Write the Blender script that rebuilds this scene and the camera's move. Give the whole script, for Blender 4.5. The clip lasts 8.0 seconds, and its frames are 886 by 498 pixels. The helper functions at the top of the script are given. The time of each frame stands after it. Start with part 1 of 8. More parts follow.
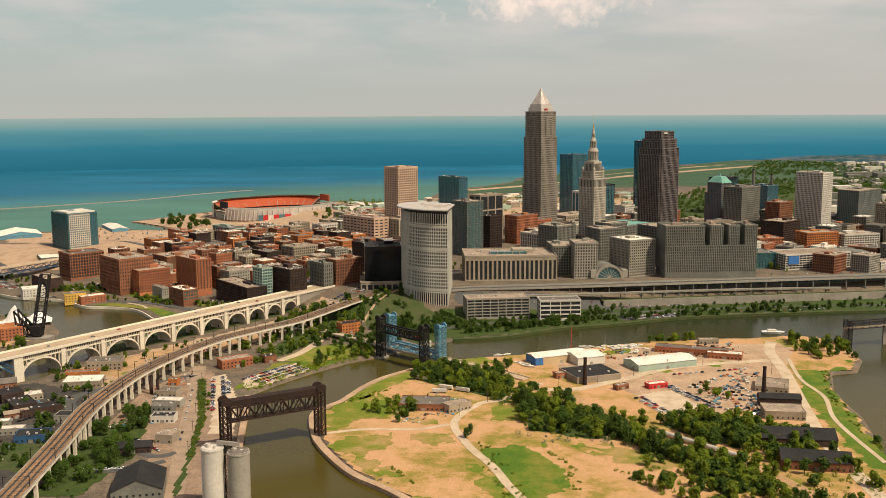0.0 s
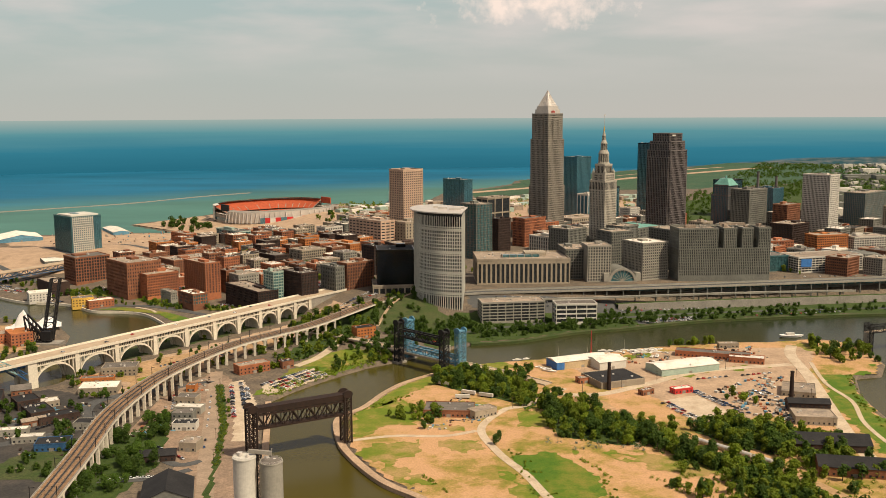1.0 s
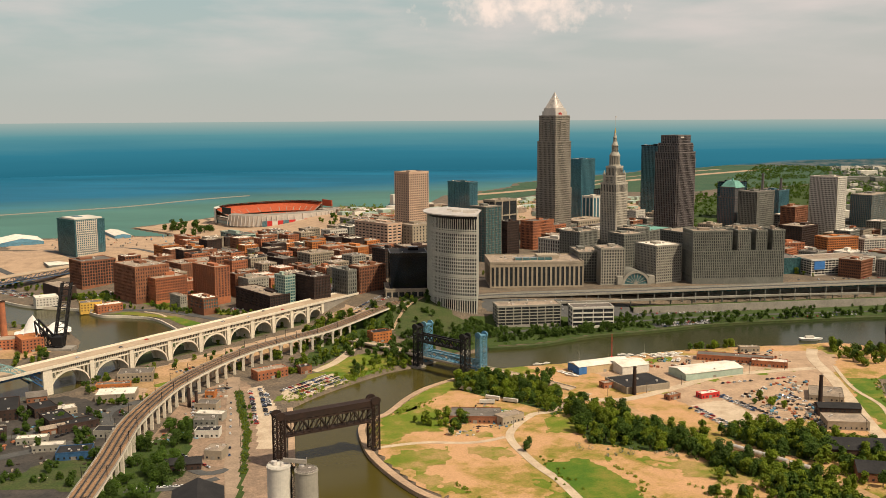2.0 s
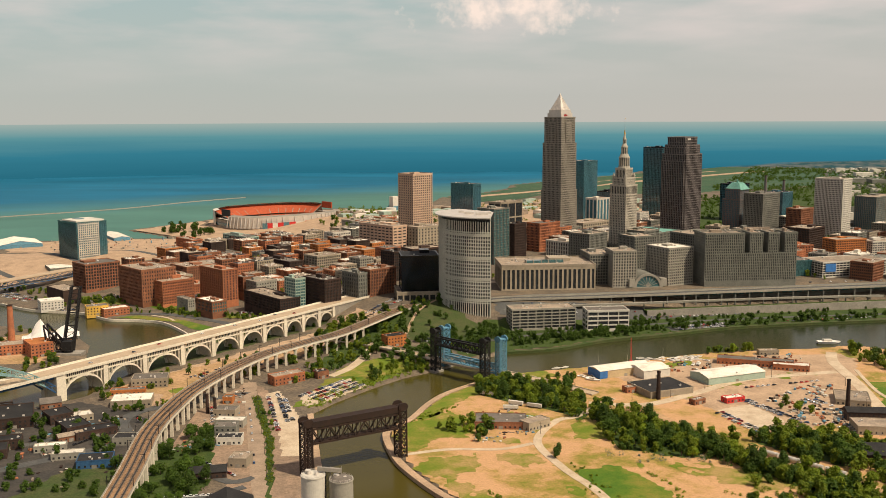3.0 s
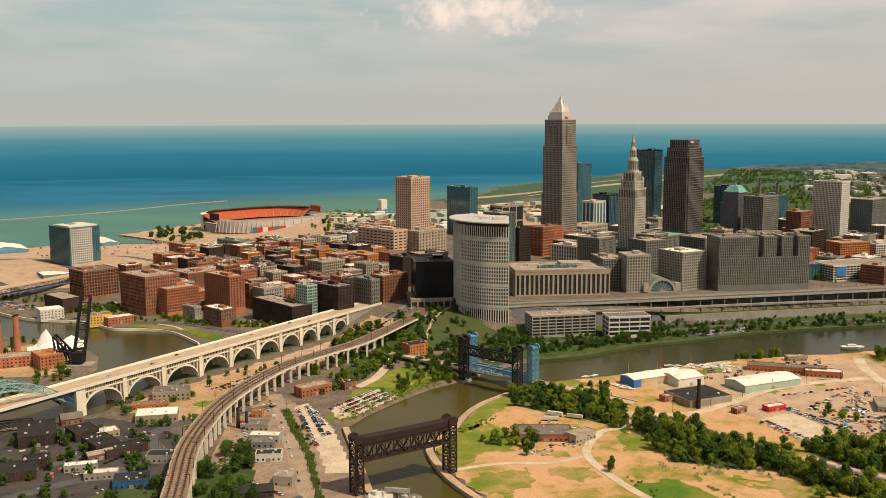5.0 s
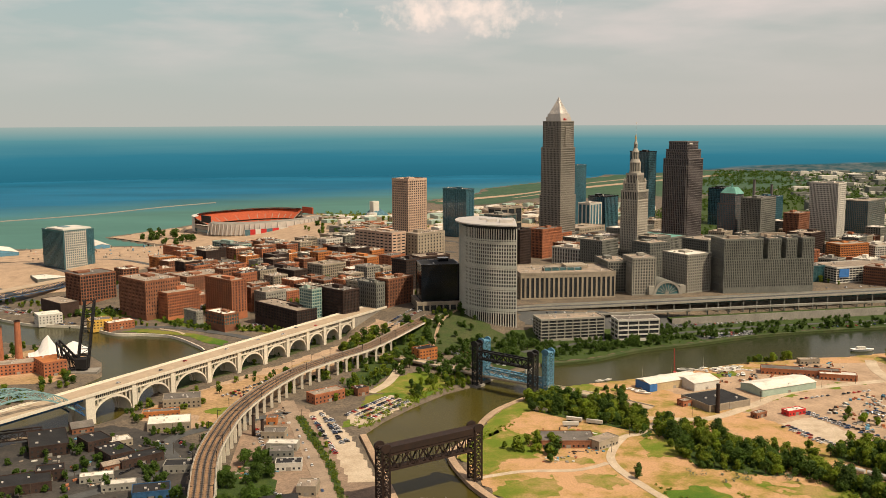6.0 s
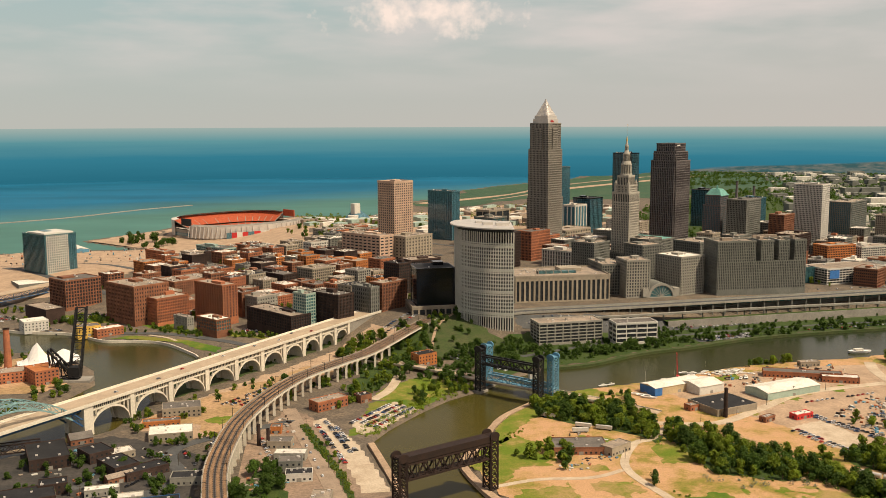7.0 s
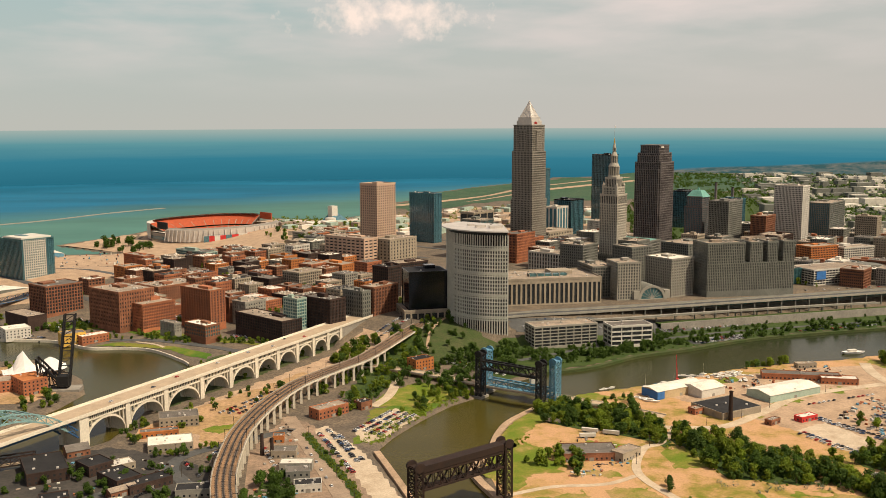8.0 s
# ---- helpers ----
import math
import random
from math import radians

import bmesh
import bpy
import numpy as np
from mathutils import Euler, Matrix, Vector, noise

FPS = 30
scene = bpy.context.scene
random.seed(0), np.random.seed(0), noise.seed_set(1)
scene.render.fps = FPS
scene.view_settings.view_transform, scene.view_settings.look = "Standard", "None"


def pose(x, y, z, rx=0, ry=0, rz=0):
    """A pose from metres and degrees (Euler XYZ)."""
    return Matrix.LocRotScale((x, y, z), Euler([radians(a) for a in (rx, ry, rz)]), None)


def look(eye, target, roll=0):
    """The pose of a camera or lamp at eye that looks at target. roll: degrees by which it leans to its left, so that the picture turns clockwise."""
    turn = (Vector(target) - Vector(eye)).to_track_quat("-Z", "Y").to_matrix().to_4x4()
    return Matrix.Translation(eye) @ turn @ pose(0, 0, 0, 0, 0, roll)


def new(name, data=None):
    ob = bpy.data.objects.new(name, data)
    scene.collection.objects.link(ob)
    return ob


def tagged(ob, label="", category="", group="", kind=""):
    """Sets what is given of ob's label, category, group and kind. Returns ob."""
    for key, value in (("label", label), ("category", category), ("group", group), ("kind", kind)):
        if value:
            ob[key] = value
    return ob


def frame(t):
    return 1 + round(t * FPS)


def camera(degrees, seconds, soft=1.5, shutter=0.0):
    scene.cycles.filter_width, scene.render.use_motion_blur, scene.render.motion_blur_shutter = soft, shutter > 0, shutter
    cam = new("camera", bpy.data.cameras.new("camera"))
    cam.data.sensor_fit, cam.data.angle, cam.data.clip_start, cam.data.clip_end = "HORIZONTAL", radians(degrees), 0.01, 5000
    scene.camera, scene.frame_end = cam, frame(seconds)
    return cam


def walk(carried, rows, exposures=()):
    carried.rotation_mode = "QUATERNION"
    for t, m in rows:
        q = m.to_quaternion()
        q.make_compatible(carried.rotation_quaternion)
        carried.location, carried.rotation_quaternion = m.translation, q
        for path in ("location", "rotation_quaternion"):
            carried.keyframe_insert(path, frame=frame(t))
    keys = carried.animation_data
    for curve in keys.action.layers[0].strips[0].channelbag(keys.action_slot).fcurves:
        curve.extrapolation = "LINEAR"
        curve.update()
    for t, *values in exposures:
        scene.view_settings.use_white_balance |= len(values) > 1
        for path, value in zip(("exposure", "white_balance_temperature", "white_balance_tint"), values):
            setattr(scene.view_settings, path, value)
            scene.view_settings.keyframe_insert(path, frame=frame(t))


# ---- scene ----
cam = camera(49.0, 8.0, soft=0.7)
METRES, EYE, TILT, LEAN, TURN = 276.0, 268.0, 0.0, 0.0, 0.0
ROWS = [
    (0.0, 0.0, 0.0, 0.0, -0.04, -8.17, 0.27),
    (0.5, -0.0553, 0.0232, -0.0011, -0.33, -8.09, 0.27),
    (1.0, -0.1103, 0.0466, -0.002, -0.61, -8.03, 0.26),
    (1.5, -0.1657, 0.0707, -0.0037, -0.89, -7.95, 0.29),
    (3.0, -0.3325, 0.1475, -0.0077, -1.87, -7.78, 0.23),
    (3.5, -0.3886, 0.1739, -0.0072, -2.27, -7.74, 0.22),
    (4.0, -0.445, 0.1998, -0.0058, -2.75, -7.72, 0.23),
    (4.5, -0.5014, 0.226, -0.004, -3.35, -7.7, 0.2),
    (6.0, -0.6745, 0.3082, 0.0011, -5.08, -7.63, 0.15),
    (6.5, -0.7309, 0.3379, 0.0036, -5.9, -7.6, 0.13),
    (7.0, -0.7873, 0.3682, 0.0054, -6.89, -7.56, 0.15),
    (7.5, -0.8442, 0.4, 0.0064, -7.93, -7.52, 0.16),
    (8.0, -0.9004, 0.4328, 0.0073, -8.93, -7.48, 0.17),
]
walk(cam, [(t, pose(0, 0, EYE, TILT, LEAN, TURN) @ pose(METRES * x, METRES * y, METRES * z, 90 + pitch, roll, yaw)) for t, x, y, z, yaw, pitch, roll in ROWS], [(0.0, 0.07), (6.5, 0.07), (8.0, 0.11)])

# world, sun and exposure
SUN_ELEV, SUN_TURN = 54.0, 126.0   # sun_turn: degrees clockwise from +y
world = bpy.data.worlds.new("sky")
scene.world = world
world.use_nodes = True


def node_maker(tree):
    tree.nodes.clear()

    def make(kind, **sockets):
        n = tree.nodes.new(kind)
        for k, v in sockets.items():
            key = int(k[1:]) if k[0] == "i" and k[1:].isdigit() else k.replace("_", " ")
            s = n.inputs[key]
            if isinstance(v, bpy.types.NodeSocket):
                tree.links.new(v, s)
            else:
                s.default_value = v
        return n
    return make


def math_node(make, op, a, b=0.0, clamp=False):
    n = make("ShaderNodeMath", i0=a, i1=b)
    n.operation, n.use_clamp = op, clamp
    return n.outputs[0]


def mix_node(make, f, a, b, mode="MIX"):
    n = make("ShaderNodeMixRGB", i0=f, i1=a, i2=b)
    n.blend_type = mode
    return n.outputs[0]


def ramp_node(make, f, a, b):
    n = make("ShaderNodeMapRange", i0=f, i1=a, i2=b, i3=0.0, i4=1.0)
    return n.outputs[0]


def build_sky():
    make = node_maker(world.node_tree)
    sky = make("ShaderNodeTexSky")
    sky.sky_type, sky.sun_disc = "NISHITA", False
    sky.sun_elevation, sky.sun_rotation = radians(SUN_ELEV), radians(SUN_TURN)
    sky.dust_density = 4.0
    ray = make("ShaderNodeTexCoord").outputs["Generated"]
    split = make("ShaderNodeSeparateXYZ", i0=ray)
    up = split.outputs[2]
    haze = mix_node(make, ramp_node(make, up, 0.0, 0.16), (7.52, 7.52, 6.80, 1), (5.28, 7.20, 7.12, 1))
    haze = mix_node(make, ramp_node(make, up, -0.012, -0.05), haze, (0.96, 1.20, 1.12, 1))
    thin = make("ShaderNodeMapRange", i0=up, i1=0.12, i2=0.3, i3=0.86, i4=0.0)
    base = mix_node(make, thin.outputs[0], sky.outputs[0], haze)
    # a rosy cast towards the east
    rosy = make("ShaderNodeMapRange", i0=split.outputs[0], i1=-0.15, i2=0.5, i3=0.0, i4=0.42)
    base = mix_node(make, rosy.outputs[0], base, (8.0, 6.75, 6.05, 1))
    # thin high veils
    flat = make("ShaderNodeMapping", i0=ray)
    flat.inputs["Scale"].default_value = (1.0, 1.0, 5.0)
    veil = make("ShaderNodeTexNoise", Vector=flat.outputs[0], Scale=5.0, Detail=6.0, Roughness=0.5)
    vf = ramp_node(make, veil.outputs[0], 0.40, 0.66)
    vf = math_node(make, "MULTIPLY", vf, ramp_node(make, up, 0.02, 0.11))
    base = mix_node(make, vf, base, (9.44, 8.32, 7.76, 1))
    # one small heap of cloud high over the lake
    spot = make("ShaderNodeVectorMath", i0=ray, i1=(0.096, 0.990, 0.1045))
    spot.operation = "SUBTRACT"
    wide = make("ShaderNodeMapping", i0=spot.outputs[0])
    wide.inputs["Scale"].default_value = (7.6, 7.6, 34.0)
    reach = make("ShaderNodeVectorMath", i0=wide.outputs[0])
    reach.operation = "LENGTH"
    heap = make("ShaderNodeTexNoise", Vector=ray, Scale=38.0, Detail=7.0, Roughness=0.62)
    body = math_node(make, "SUBTRACT", math_node(make, "MULTIPLY", heap.outputs[0], 2.1), reach.outputs["Value"])
    cf = ramp_node(make, body, 0.36, 0.92)
    base = mix_node(make, cf, base, (12.64, 10.40, 8.96, 1))
    back = make("ShaderNodeBackground", Color=base, Strength=0.073)
    out = make("ShaderNodeOutputWorld")
    world.node_tree.links.new(back.outputs[0], out.inputs[0])


build_sky()
sun = new("sun", bpy.data.lights.new("sun", "SUN"))
sun.data.energy, sun.data.angle, sun.data.color = 4.8, radians(0.6), (1.0, 0.87, 0.675)
a, e = radians(SUN_TURN), radians(SUN_ELEV)
sun.matrix_world = look((0, 0, 900), Vector((0, 0, 900)) - Vector((math.sin(a) * math.cos(e), math.cos(a) * math.cos(e), math.sin(e))))

# ---- materials ----


def surface(name, rgb, rough=0.8, vary=0.25, scale=0.15, bump=0.3, metal=0.0, other=None, spread=0.5, spec=0.3, each=0.12):
    """A worn surface: two scales of noise on one base colour, with a second colour where stains lie."""
    m = bpy.data.materials.new(name)
    m.use_nodes = True
    make = node_maker(m.node_tree)
    where = make("ShaderNodeNewGeometry").outputs["Position"]
    coarse = make("ShaderNodeTexNoise", Vector=where, Scale=scale, Detail=5.0, Roughness=0.6)
    fine = make("ShaderNodeTexNoise", Vector=where, Scale=scale * 9, Detail=4.0, Roughness=0.65)
    second = other or tuple(c * (1 - vary * 1.6) for c in rgb)
    f = ramp_node(make, coarse.outputs[0], spread - 0.16, spread + 0.2)
    col = mix_node(make, f, (*rgb, 1), (*second, 1))
    g = make("ShaderNodeMapRange", i0=fine.outputs[0], i1=0.3, i2=0.7, i3=1 - vary, i4=1 + vary * 0.6)
    col = mix_node(make, 1.0, col, g.outputs[0], "MULTIPLY")
    if each:
        rnd = make("ShaderNodeObjectInfo").outputs["Random"]
        h = make("ShaderNodeMapRange", i0=rnd, i1=0.0, i2=1.0, i3=1 - each, i4=1 + each)
        col = mix_node(make, 1.0, col, h.outputs[0], "MULTIPLY")
    p = make("ShaderNodeBsdfPrincipled", Base_Color=col, Roughness=rough, Metallic=metal)
    p.inputs["Specular IOR Level"].default_value = spec
    if bump:
        b = make("ShaderNodeBump", Strength=bump, Distance=0.3, Height=fine.outputs[0])
        m.node_tree.links.new(b.outputs[0], p.inputs["Normal"])
    out = make("ShaderNodeOutputMaterial")
    m.node_tree.links.new(p.outputs[0], out.inputs[0])
    return m


def foliage(name, rgb, other, scale=0.35, each=0.3):
    """Leaves that scatter light at their face and let some of it through."""
    m = surface(name, rgb, 0.7, 0.35, scale, 0.0, other=other, each=each)
    tree = m.node_tree
    p = next(n for n in tree.nodes if n.bl_idname == "ShaderNodeBsdfPrincipled")
    out = next(n for n in tree.nodes if n.bl_idname == "ShaderNodeOutputMaterial")
    colour = p.inputs["Base Color"].links[0].from_socket
    thin = tree.nodes.new("ShaderNodeBsdfTranslucent")
    tree.links.new(colour, thin.inputs[0])
    both = tree.nodes.new("ShaderNodeMixShader")
    both.inputs[0].default_value = 0.42
    tree.links.new(p.outputs[0], both.inputs[1])
    tree.links.new(thin.outputs[0], both.inputs[2])
    tree.links.new(both.outputs[0], out.inputs[0])
    return m


def glassy(name, rgb, rough=0.12, spec=0.6, vary=0.35):
    """Dark window glass with panes that differ a little."""
    m = bpy.data.materials.new(name)
    m.use_nodes = True
    make = node_maker(m.node_tree)
    where = make("ShaderNodeNewGeometry").outputs["Position"]
    n = make("ShaderNodeTexNoise", Vector=where, Scale=0.35, Detail=3.0)
    g = make("ShaderNodeMapRange", i0=n.outputs[0], i1=0.3, i2=0.7, i3=1 - vary, i4=1 + vary)
    col = mix_node(make, 1.0, (*rgb, 1), g.outputs[0], "MULTIPLY")
    p = make("ShaderNodeBsdfPrincipled", Base_Color=col, Roughness=rough)
    p.inputs["Specular IOR Level"].default_value = spec
    out = make("ShaderNodeOutputMaterial")
    m.node_tree.links.new(p.outputs[0], out.inputs[0])
    return m


def water(name, shallow, deep, split, rough, spec, murk=0.35):
    """Water whose own colour goes from shallow to deep along a slanting line, with wind streaks."""
    m = bpy.data.materials.new(name)
    m.use_nodes = True
    make = node_maker(m.node_tree)
    where = make("ShaderNodeNewGeometry").outputs["Position"]
    xyz = make("ShaderNodeSeparateXYZ", i0=where)
    streak = make("ShaderNodeMapping", i0=where)
    streak.inputs["Scale"].default_value = (0.0012, 0.0035, 0.01)
    n = make("ShaderNodeTexNoise", Vector=streak.outputs[0], Scale=1.0, Detail=6.0, Roughness=0.6)
    ax, ay, near, far = split
    line = math_node(make, "ADD", math_node(make, "MULTIPLY", xyz.outputs[0], ax), math_node(make, "MULTIPLY", xyz.outputs[1], ay))
    line = math_node(make, "ADD", line, math_node(make, "MULTIPLY", math_node(make, "SUBTRACT", n.outputs[0], 0.5), 700.0))
    col = mix_node(make, ramp_node(make, line, near, far), (*shallow, 1), (*deep, 1))
    g = make("ShaderNodeMapRange", i0=n.outputs[0], i1=0.3, i2=0.7, i3=1 - murk, i4=1 + murk)
    col = mix_node(make, 1.0, col, g.outputs[0], "MULTIPLY")
    p = make("ShaderNodeBsdfPrincipled", Base_Color=col, Roughness=rough)
    p.inputs["Specular IOR Level"].default_value = spec
    wave = make("ShaderNodeTexNoise", Vector=where, Scale=0.25, Detail=4.0)
    b = make("ShaderNodeBump", Strength=0.25, Distance=0.25, Height=wave.outputs[0])
    m.node_tree.links.new(b.outputs[0], p.inputs["Normal"])
    out = make("ShaderNodeOutputMaterial")
    m.node_tree.links.new(p.outputs[0], out.inputs[0])
    return m


def meadow(name, sand, straw, green, lush=0.0):
    """Bare sand, straw and green growth in broken patches of several sizes."""
    m = bpy.data.materials.new(name)
    m.use_nodes = True
    make = node_maker(m.node_tree)
    where = make("ShaderNodeNewGeometry").outputs["Position"]
    broad = make("ShaderNodeTexNoise", Vector=where, Scale=0.011, Detail=7.0, Roughness=0.68)
    patch = make("ShaderNodeTexNoise", Vector=where, Scale=0.055, Detail=6.0, Roughness=0.7)
    grain = make("ShaderNodeTexNoise", Vector=where, Scale=0.9, Detail=4.0, Roughness=0.7)
    both = math_node(make, "ADD", math_node(make, "MULTIPLY", broad.outputs[0], 0.6), math_node(make, "MULTIPLY", patch.outputs[0], 0.4))
    col = mix_node(make, ramp_node(make, both, 0.45 - lush, 0.54 - lush), (*sand, 1), (*straw, 1))
    col = mix_node(make, ramp_node(make, both, 0.51 - lush, 0.61 - lush), col, (*green, 1))
    g = make("ShaderNodeMapRange", i0=grain.outputs[0], i1=0.3, i2=0.7, i3=0.68, i4=1.22)
    col = mix_node(make, 1.0, col, g.outputs[0], "MULTIPLY")
    p = make("ShaderNodeBsdfPrincipled", Base_Color=col, Roughness=0.95)
    p.inputs["Specular IOR Level"].default_value = 0.2
    b = make("ShaderNodeBump", Strength=0.5, Distance=0.3, Height=grain.outputs[0])
    m.node_tree.links.new(b.outputs[0], p.inputs["Normal"])
    out = make("ShaderNodeOutputMaterial")
    m.node_tree.links.new(p.outputs[0], out.inputs[0])
    return m


M_LAKE = water("lake water", (0.070, 0.158, 0.130), (0.014, 0.110, 0.185), (-0.6, 1.0, 3380.0, 4000.0), 0.6, 0.06, 0.24)
M_RIVER = water("river water", (0.066, 0.052, 0.008), (0.026, 0.032, 0.014), (0.3, 1.0, 900.0, 1300.0), 0.2, 0.14, 0.25)
M_GROUND = surface("dusty ground", (0.115, 0.090, 0.064), 0.95, 0.5, 0.05, 0.3, other=(0.20, 0.148, 0.096), spread=0.55, each=0)
M_STREET = surface("old asphalt", (0.066, 0.067, 0.064), 0.9, 0.25, 0.05, 0.2, other=(0.102, 0.096, 0.086), each=0)
M_YARD = surface("oily yard ground", (0.315, 0.212, 0.138), 0.95, 0.35, 0.05, 0.3, other=(0.185, 0.130, 0.088), each=0)
M_GREYROAD = surface("worn grey-tan street", (0.34, 0.245, 0.165), 0.9, 0.2, 0.08, 0.2, each=0)
M_ASPHALT = surface("dark oily asphalt", (0.042, 0.038, 0.033), 0.9, 0.35, 0.05, 0.2, other=(0.085, 0.070, 0.055), spread=0.56, each=0)
M_ROADPALE = surface("pale concrete road", (0.44, 0.300, 0.188), 0.9, 0.3, 0.06, 0.2, other=(0.28, 0.188, 0.115), spread=0.56, each=0)
M_DIRT = surface("sandy dirt", (0.45, 0.275, 0.145), 0.95, 0.35, 0.03, 0.5, other=(0.25, 0.165, 0.06), spread=0.56, each=0)
M_GRASS = meadow("dry grass", (0.34, 0.225, 0.085), (0.195, 0.185, 0.028), (0.115, 0.160, 0.012), 0.05)
M_LAWN = meadow("green lawn", (0.185, 0.170, 0.028), (0.100, 0.150, 0.013), (0.060, 0.125, 0.010), 0.02)
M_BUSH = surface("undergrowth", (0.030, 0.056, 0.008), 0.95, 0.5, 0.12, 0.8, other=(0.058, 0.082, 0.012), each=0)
M_GRASSDARK = surface("worn dark grass", (0.040, 0.066, 0.012), 0.95, 0.45, 0.06, 0.5, other=(0.075, 0.078, 0.028), each=0)
M_MEADOW = meadow("sandy meadow", (0.49, 0.282, 0.140), (0.36, 0.225, 0.075), (0.165, 0.165, 0.018))
M_LEAF = foliage("leaves", (0.135, 0.205, 0.009), (0.225, 0.260, 0.015))
M_LEAFDARK = foliage("dark leaves", (0.052, 0.104, 0.009), (0.092, 0.145, 0.013))
M_LEAFPALE = foliage("silvery leaves", (0.22, 0.25, 0.16), (0.30, 0.30, 0.20))
M_BARK = surface("bark", (0.10, 0.075, 0.05), 0.95, 0.3, 2.0, 0.4)
M_CONC = surface("weathered concrete", (0.68, 0.60, 0.46), 0.85, 0.16, 0.06, 0.2, other=(0.56, 0.49, 0.38), each=0.04)
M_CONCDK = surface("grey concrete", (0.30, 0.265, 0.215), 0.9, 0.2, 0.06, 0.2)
M_DECK = surface("bridge deck", (0.45, 0.335, 0.22), 0.9, 0.15, 0.1, 0.1, each=0)
M_BALLAST = surface("rail ballast", (0.31, 0.180, 0.092), 0.95, 0.4, 0.05, 0.5, other=(0.15, 0.092, 0.052), each=0)
M_RAIL = surface("worn rail steel", (0.25, 0.2, 0.16), 0.4, 0.2, 0.5, 0.0, metal=0.6)
M_RUST = surface("rusty steel", (0.036, 0.018, 0.011), 0.75, 0.4, 0.25, 0.2, other=(0.02, 0.012, 0.009))
M_BLACKSTEEL = surface("black steel", (0.018, 0.016, 0.015), 0.6, 0.3, 0.3, 0.1)
M_BLUESTEEL = surface("blue painted steel", (0.13, 0.30, 0.40), 0.55, 0.25, 0.3, 0.1)
M_TEALSTEEL = surface("pale teal steel", (0.25, 0.40, 0.38), 0.6, 0.25, 0.3, 0.1)
M_NAVYSTEEL = surface("dark blue steel", (0.04, 0.11, 0.22), 0.6, 0.3, 0.3, 0.1)
M_BRICK = surface("red brick", (0.43, 0.150, 0.064), 0.9, 0.25, 0.09, 0.2, other=(0.25, 0.095, 0.05), each=0.18)
M_BROWN = surface("brown brick", (0.285, 0.118, 0.060), 0.9, 0.28, 0.09, 0.2, each=0.2)
M_DARKBROWN = surface("dark brown brick", (0.062, 0.036, 0.026), 0.9, 0.3, 0.09, 0.2)
M_ORANGE = surface("orange brick", (0.50, 0.175, 0.050), 0.9, 0.22, 0.09, 0.2, each=0.15)
M_TAN = surface("tan stone", (0.345, 0.282, 0.200), 0.85, 0.15, 0.05, 0.2)
M_PINK = surface("pinkish stone", (0.57, 0.385, 0.265), 0.85, 0.15, 0.05, 0.2, each=0.03)
M_GREY = surface("grey limestone", (0.190, 0.183, 0.150), 0.85, 0.2, 0.05, 0.2, each=0.06)
M_GREYDK = surface("sooty grey stone", (0.188, 0.183, 0.150), 0.85, 0.2, 0.05, 0.2, each=0.05)
M_CREAM = surface("cream stone", (0.325, 0.295, 0.235), 0.85, 0.15, 0.05, 0.2, each=0.05)
M_WHITE = surface("white cladding", (0.60, 0.55, 0.46), 0.7, 0.12, 0.05, 0.1, each=0.04)
M_GRANITE = surface("brown granite", (0.155, 0.130, 0.118), 0.5, 0.2, 0.05, 0.1, each=0.03)
M_BEIGETOWER = surface("beige granite", (0.265, 0.232, 0.182), 0.5, 0.15, 0.03, 0.1, each=0.03)
M_STEELROOF = surface("pale metal roof", (0.58, 0.52, 0.45), 0.45, 0.12, 0.1, 0.1, metal=0.2, each=0.03)
M_ROOFWHITE = surface("white roof membrane", (0.70, 0.63, 0.52), 0.85, 0.2, 0.08, 0.1, other=(0.46, 0.40, 0.32), spread=0.6)
M_ROOFTAN = surface("gravel roof", (0.38, 0.29, 0.205), 0.9, 0.3, 0.08, 0.2, other=(0.18, 0.145, 0.11))
M_ROOFGREY = surface("grey roof", (0.165, 0.14, 0.115), 0.9, 0.25, 0.08, 0.2)
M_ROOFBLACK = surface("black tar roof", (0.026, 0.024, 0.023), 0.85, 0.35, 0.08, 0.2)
M_COPPER = surface("green copper", (0.17, 0.38, 0.30), 0.7, 0.2, 0.1, 0.1)
M_GLASS = glassy("dark window glass", (0.028, 0.030, 0.031), 0.2, 0.3)
M_GLASSTEAL = glassy("teal curtain glass", (0.045, 0.115, 0.12), 0.08, 0.8)
M_GLASSBLUE = glassy("blue curtain glass", (0.055, 0.130, 0.155), 0.07, 0.9)
M_GLASSBLACK = glassy("black curtain glass", (0.006, 0.007, 0.010), 0.12, 0.5)
M_TRACK = surface("pale worn concrete", (0.52, 0.41, 0.285), 0.9, 0.22, 0.08, 0.2, other=(0.38, 0.28, 0.18), spread=0.55, each=0)
M_COURT = surface("court stone", (0.55, 0.525, 0.445), 0.85, 0.12, 0.05, 0.2, each=0.03)
M_TOWERSTONE = surface("pale tower stone", (0.42, 0.375, 0.295), 0.85, 0.15, 0.05, 0.2, each=0.04)
M_FIELD = surface("airfield grass", (0.030, 0.078, 0.036), 0.95, 0.4, 0.012, 0.2, other=(0.058, 0.092, 0.044), each=0)
M_SEAT = surface("orange seats", (0.40, 0.078, 0.028), 0.8, 0.2, 0.2, 0.1, each=0.06)
M_REDPAINT = surface("red paint", (0.55, 0.035, 0.03), 0.6, 0.15, 0.3, 0.0)
M_BLUEPAINT = surface("blue paint", (0.05, 0.17, 0.42), 0.6, 0.2, 0.3, 0.0)
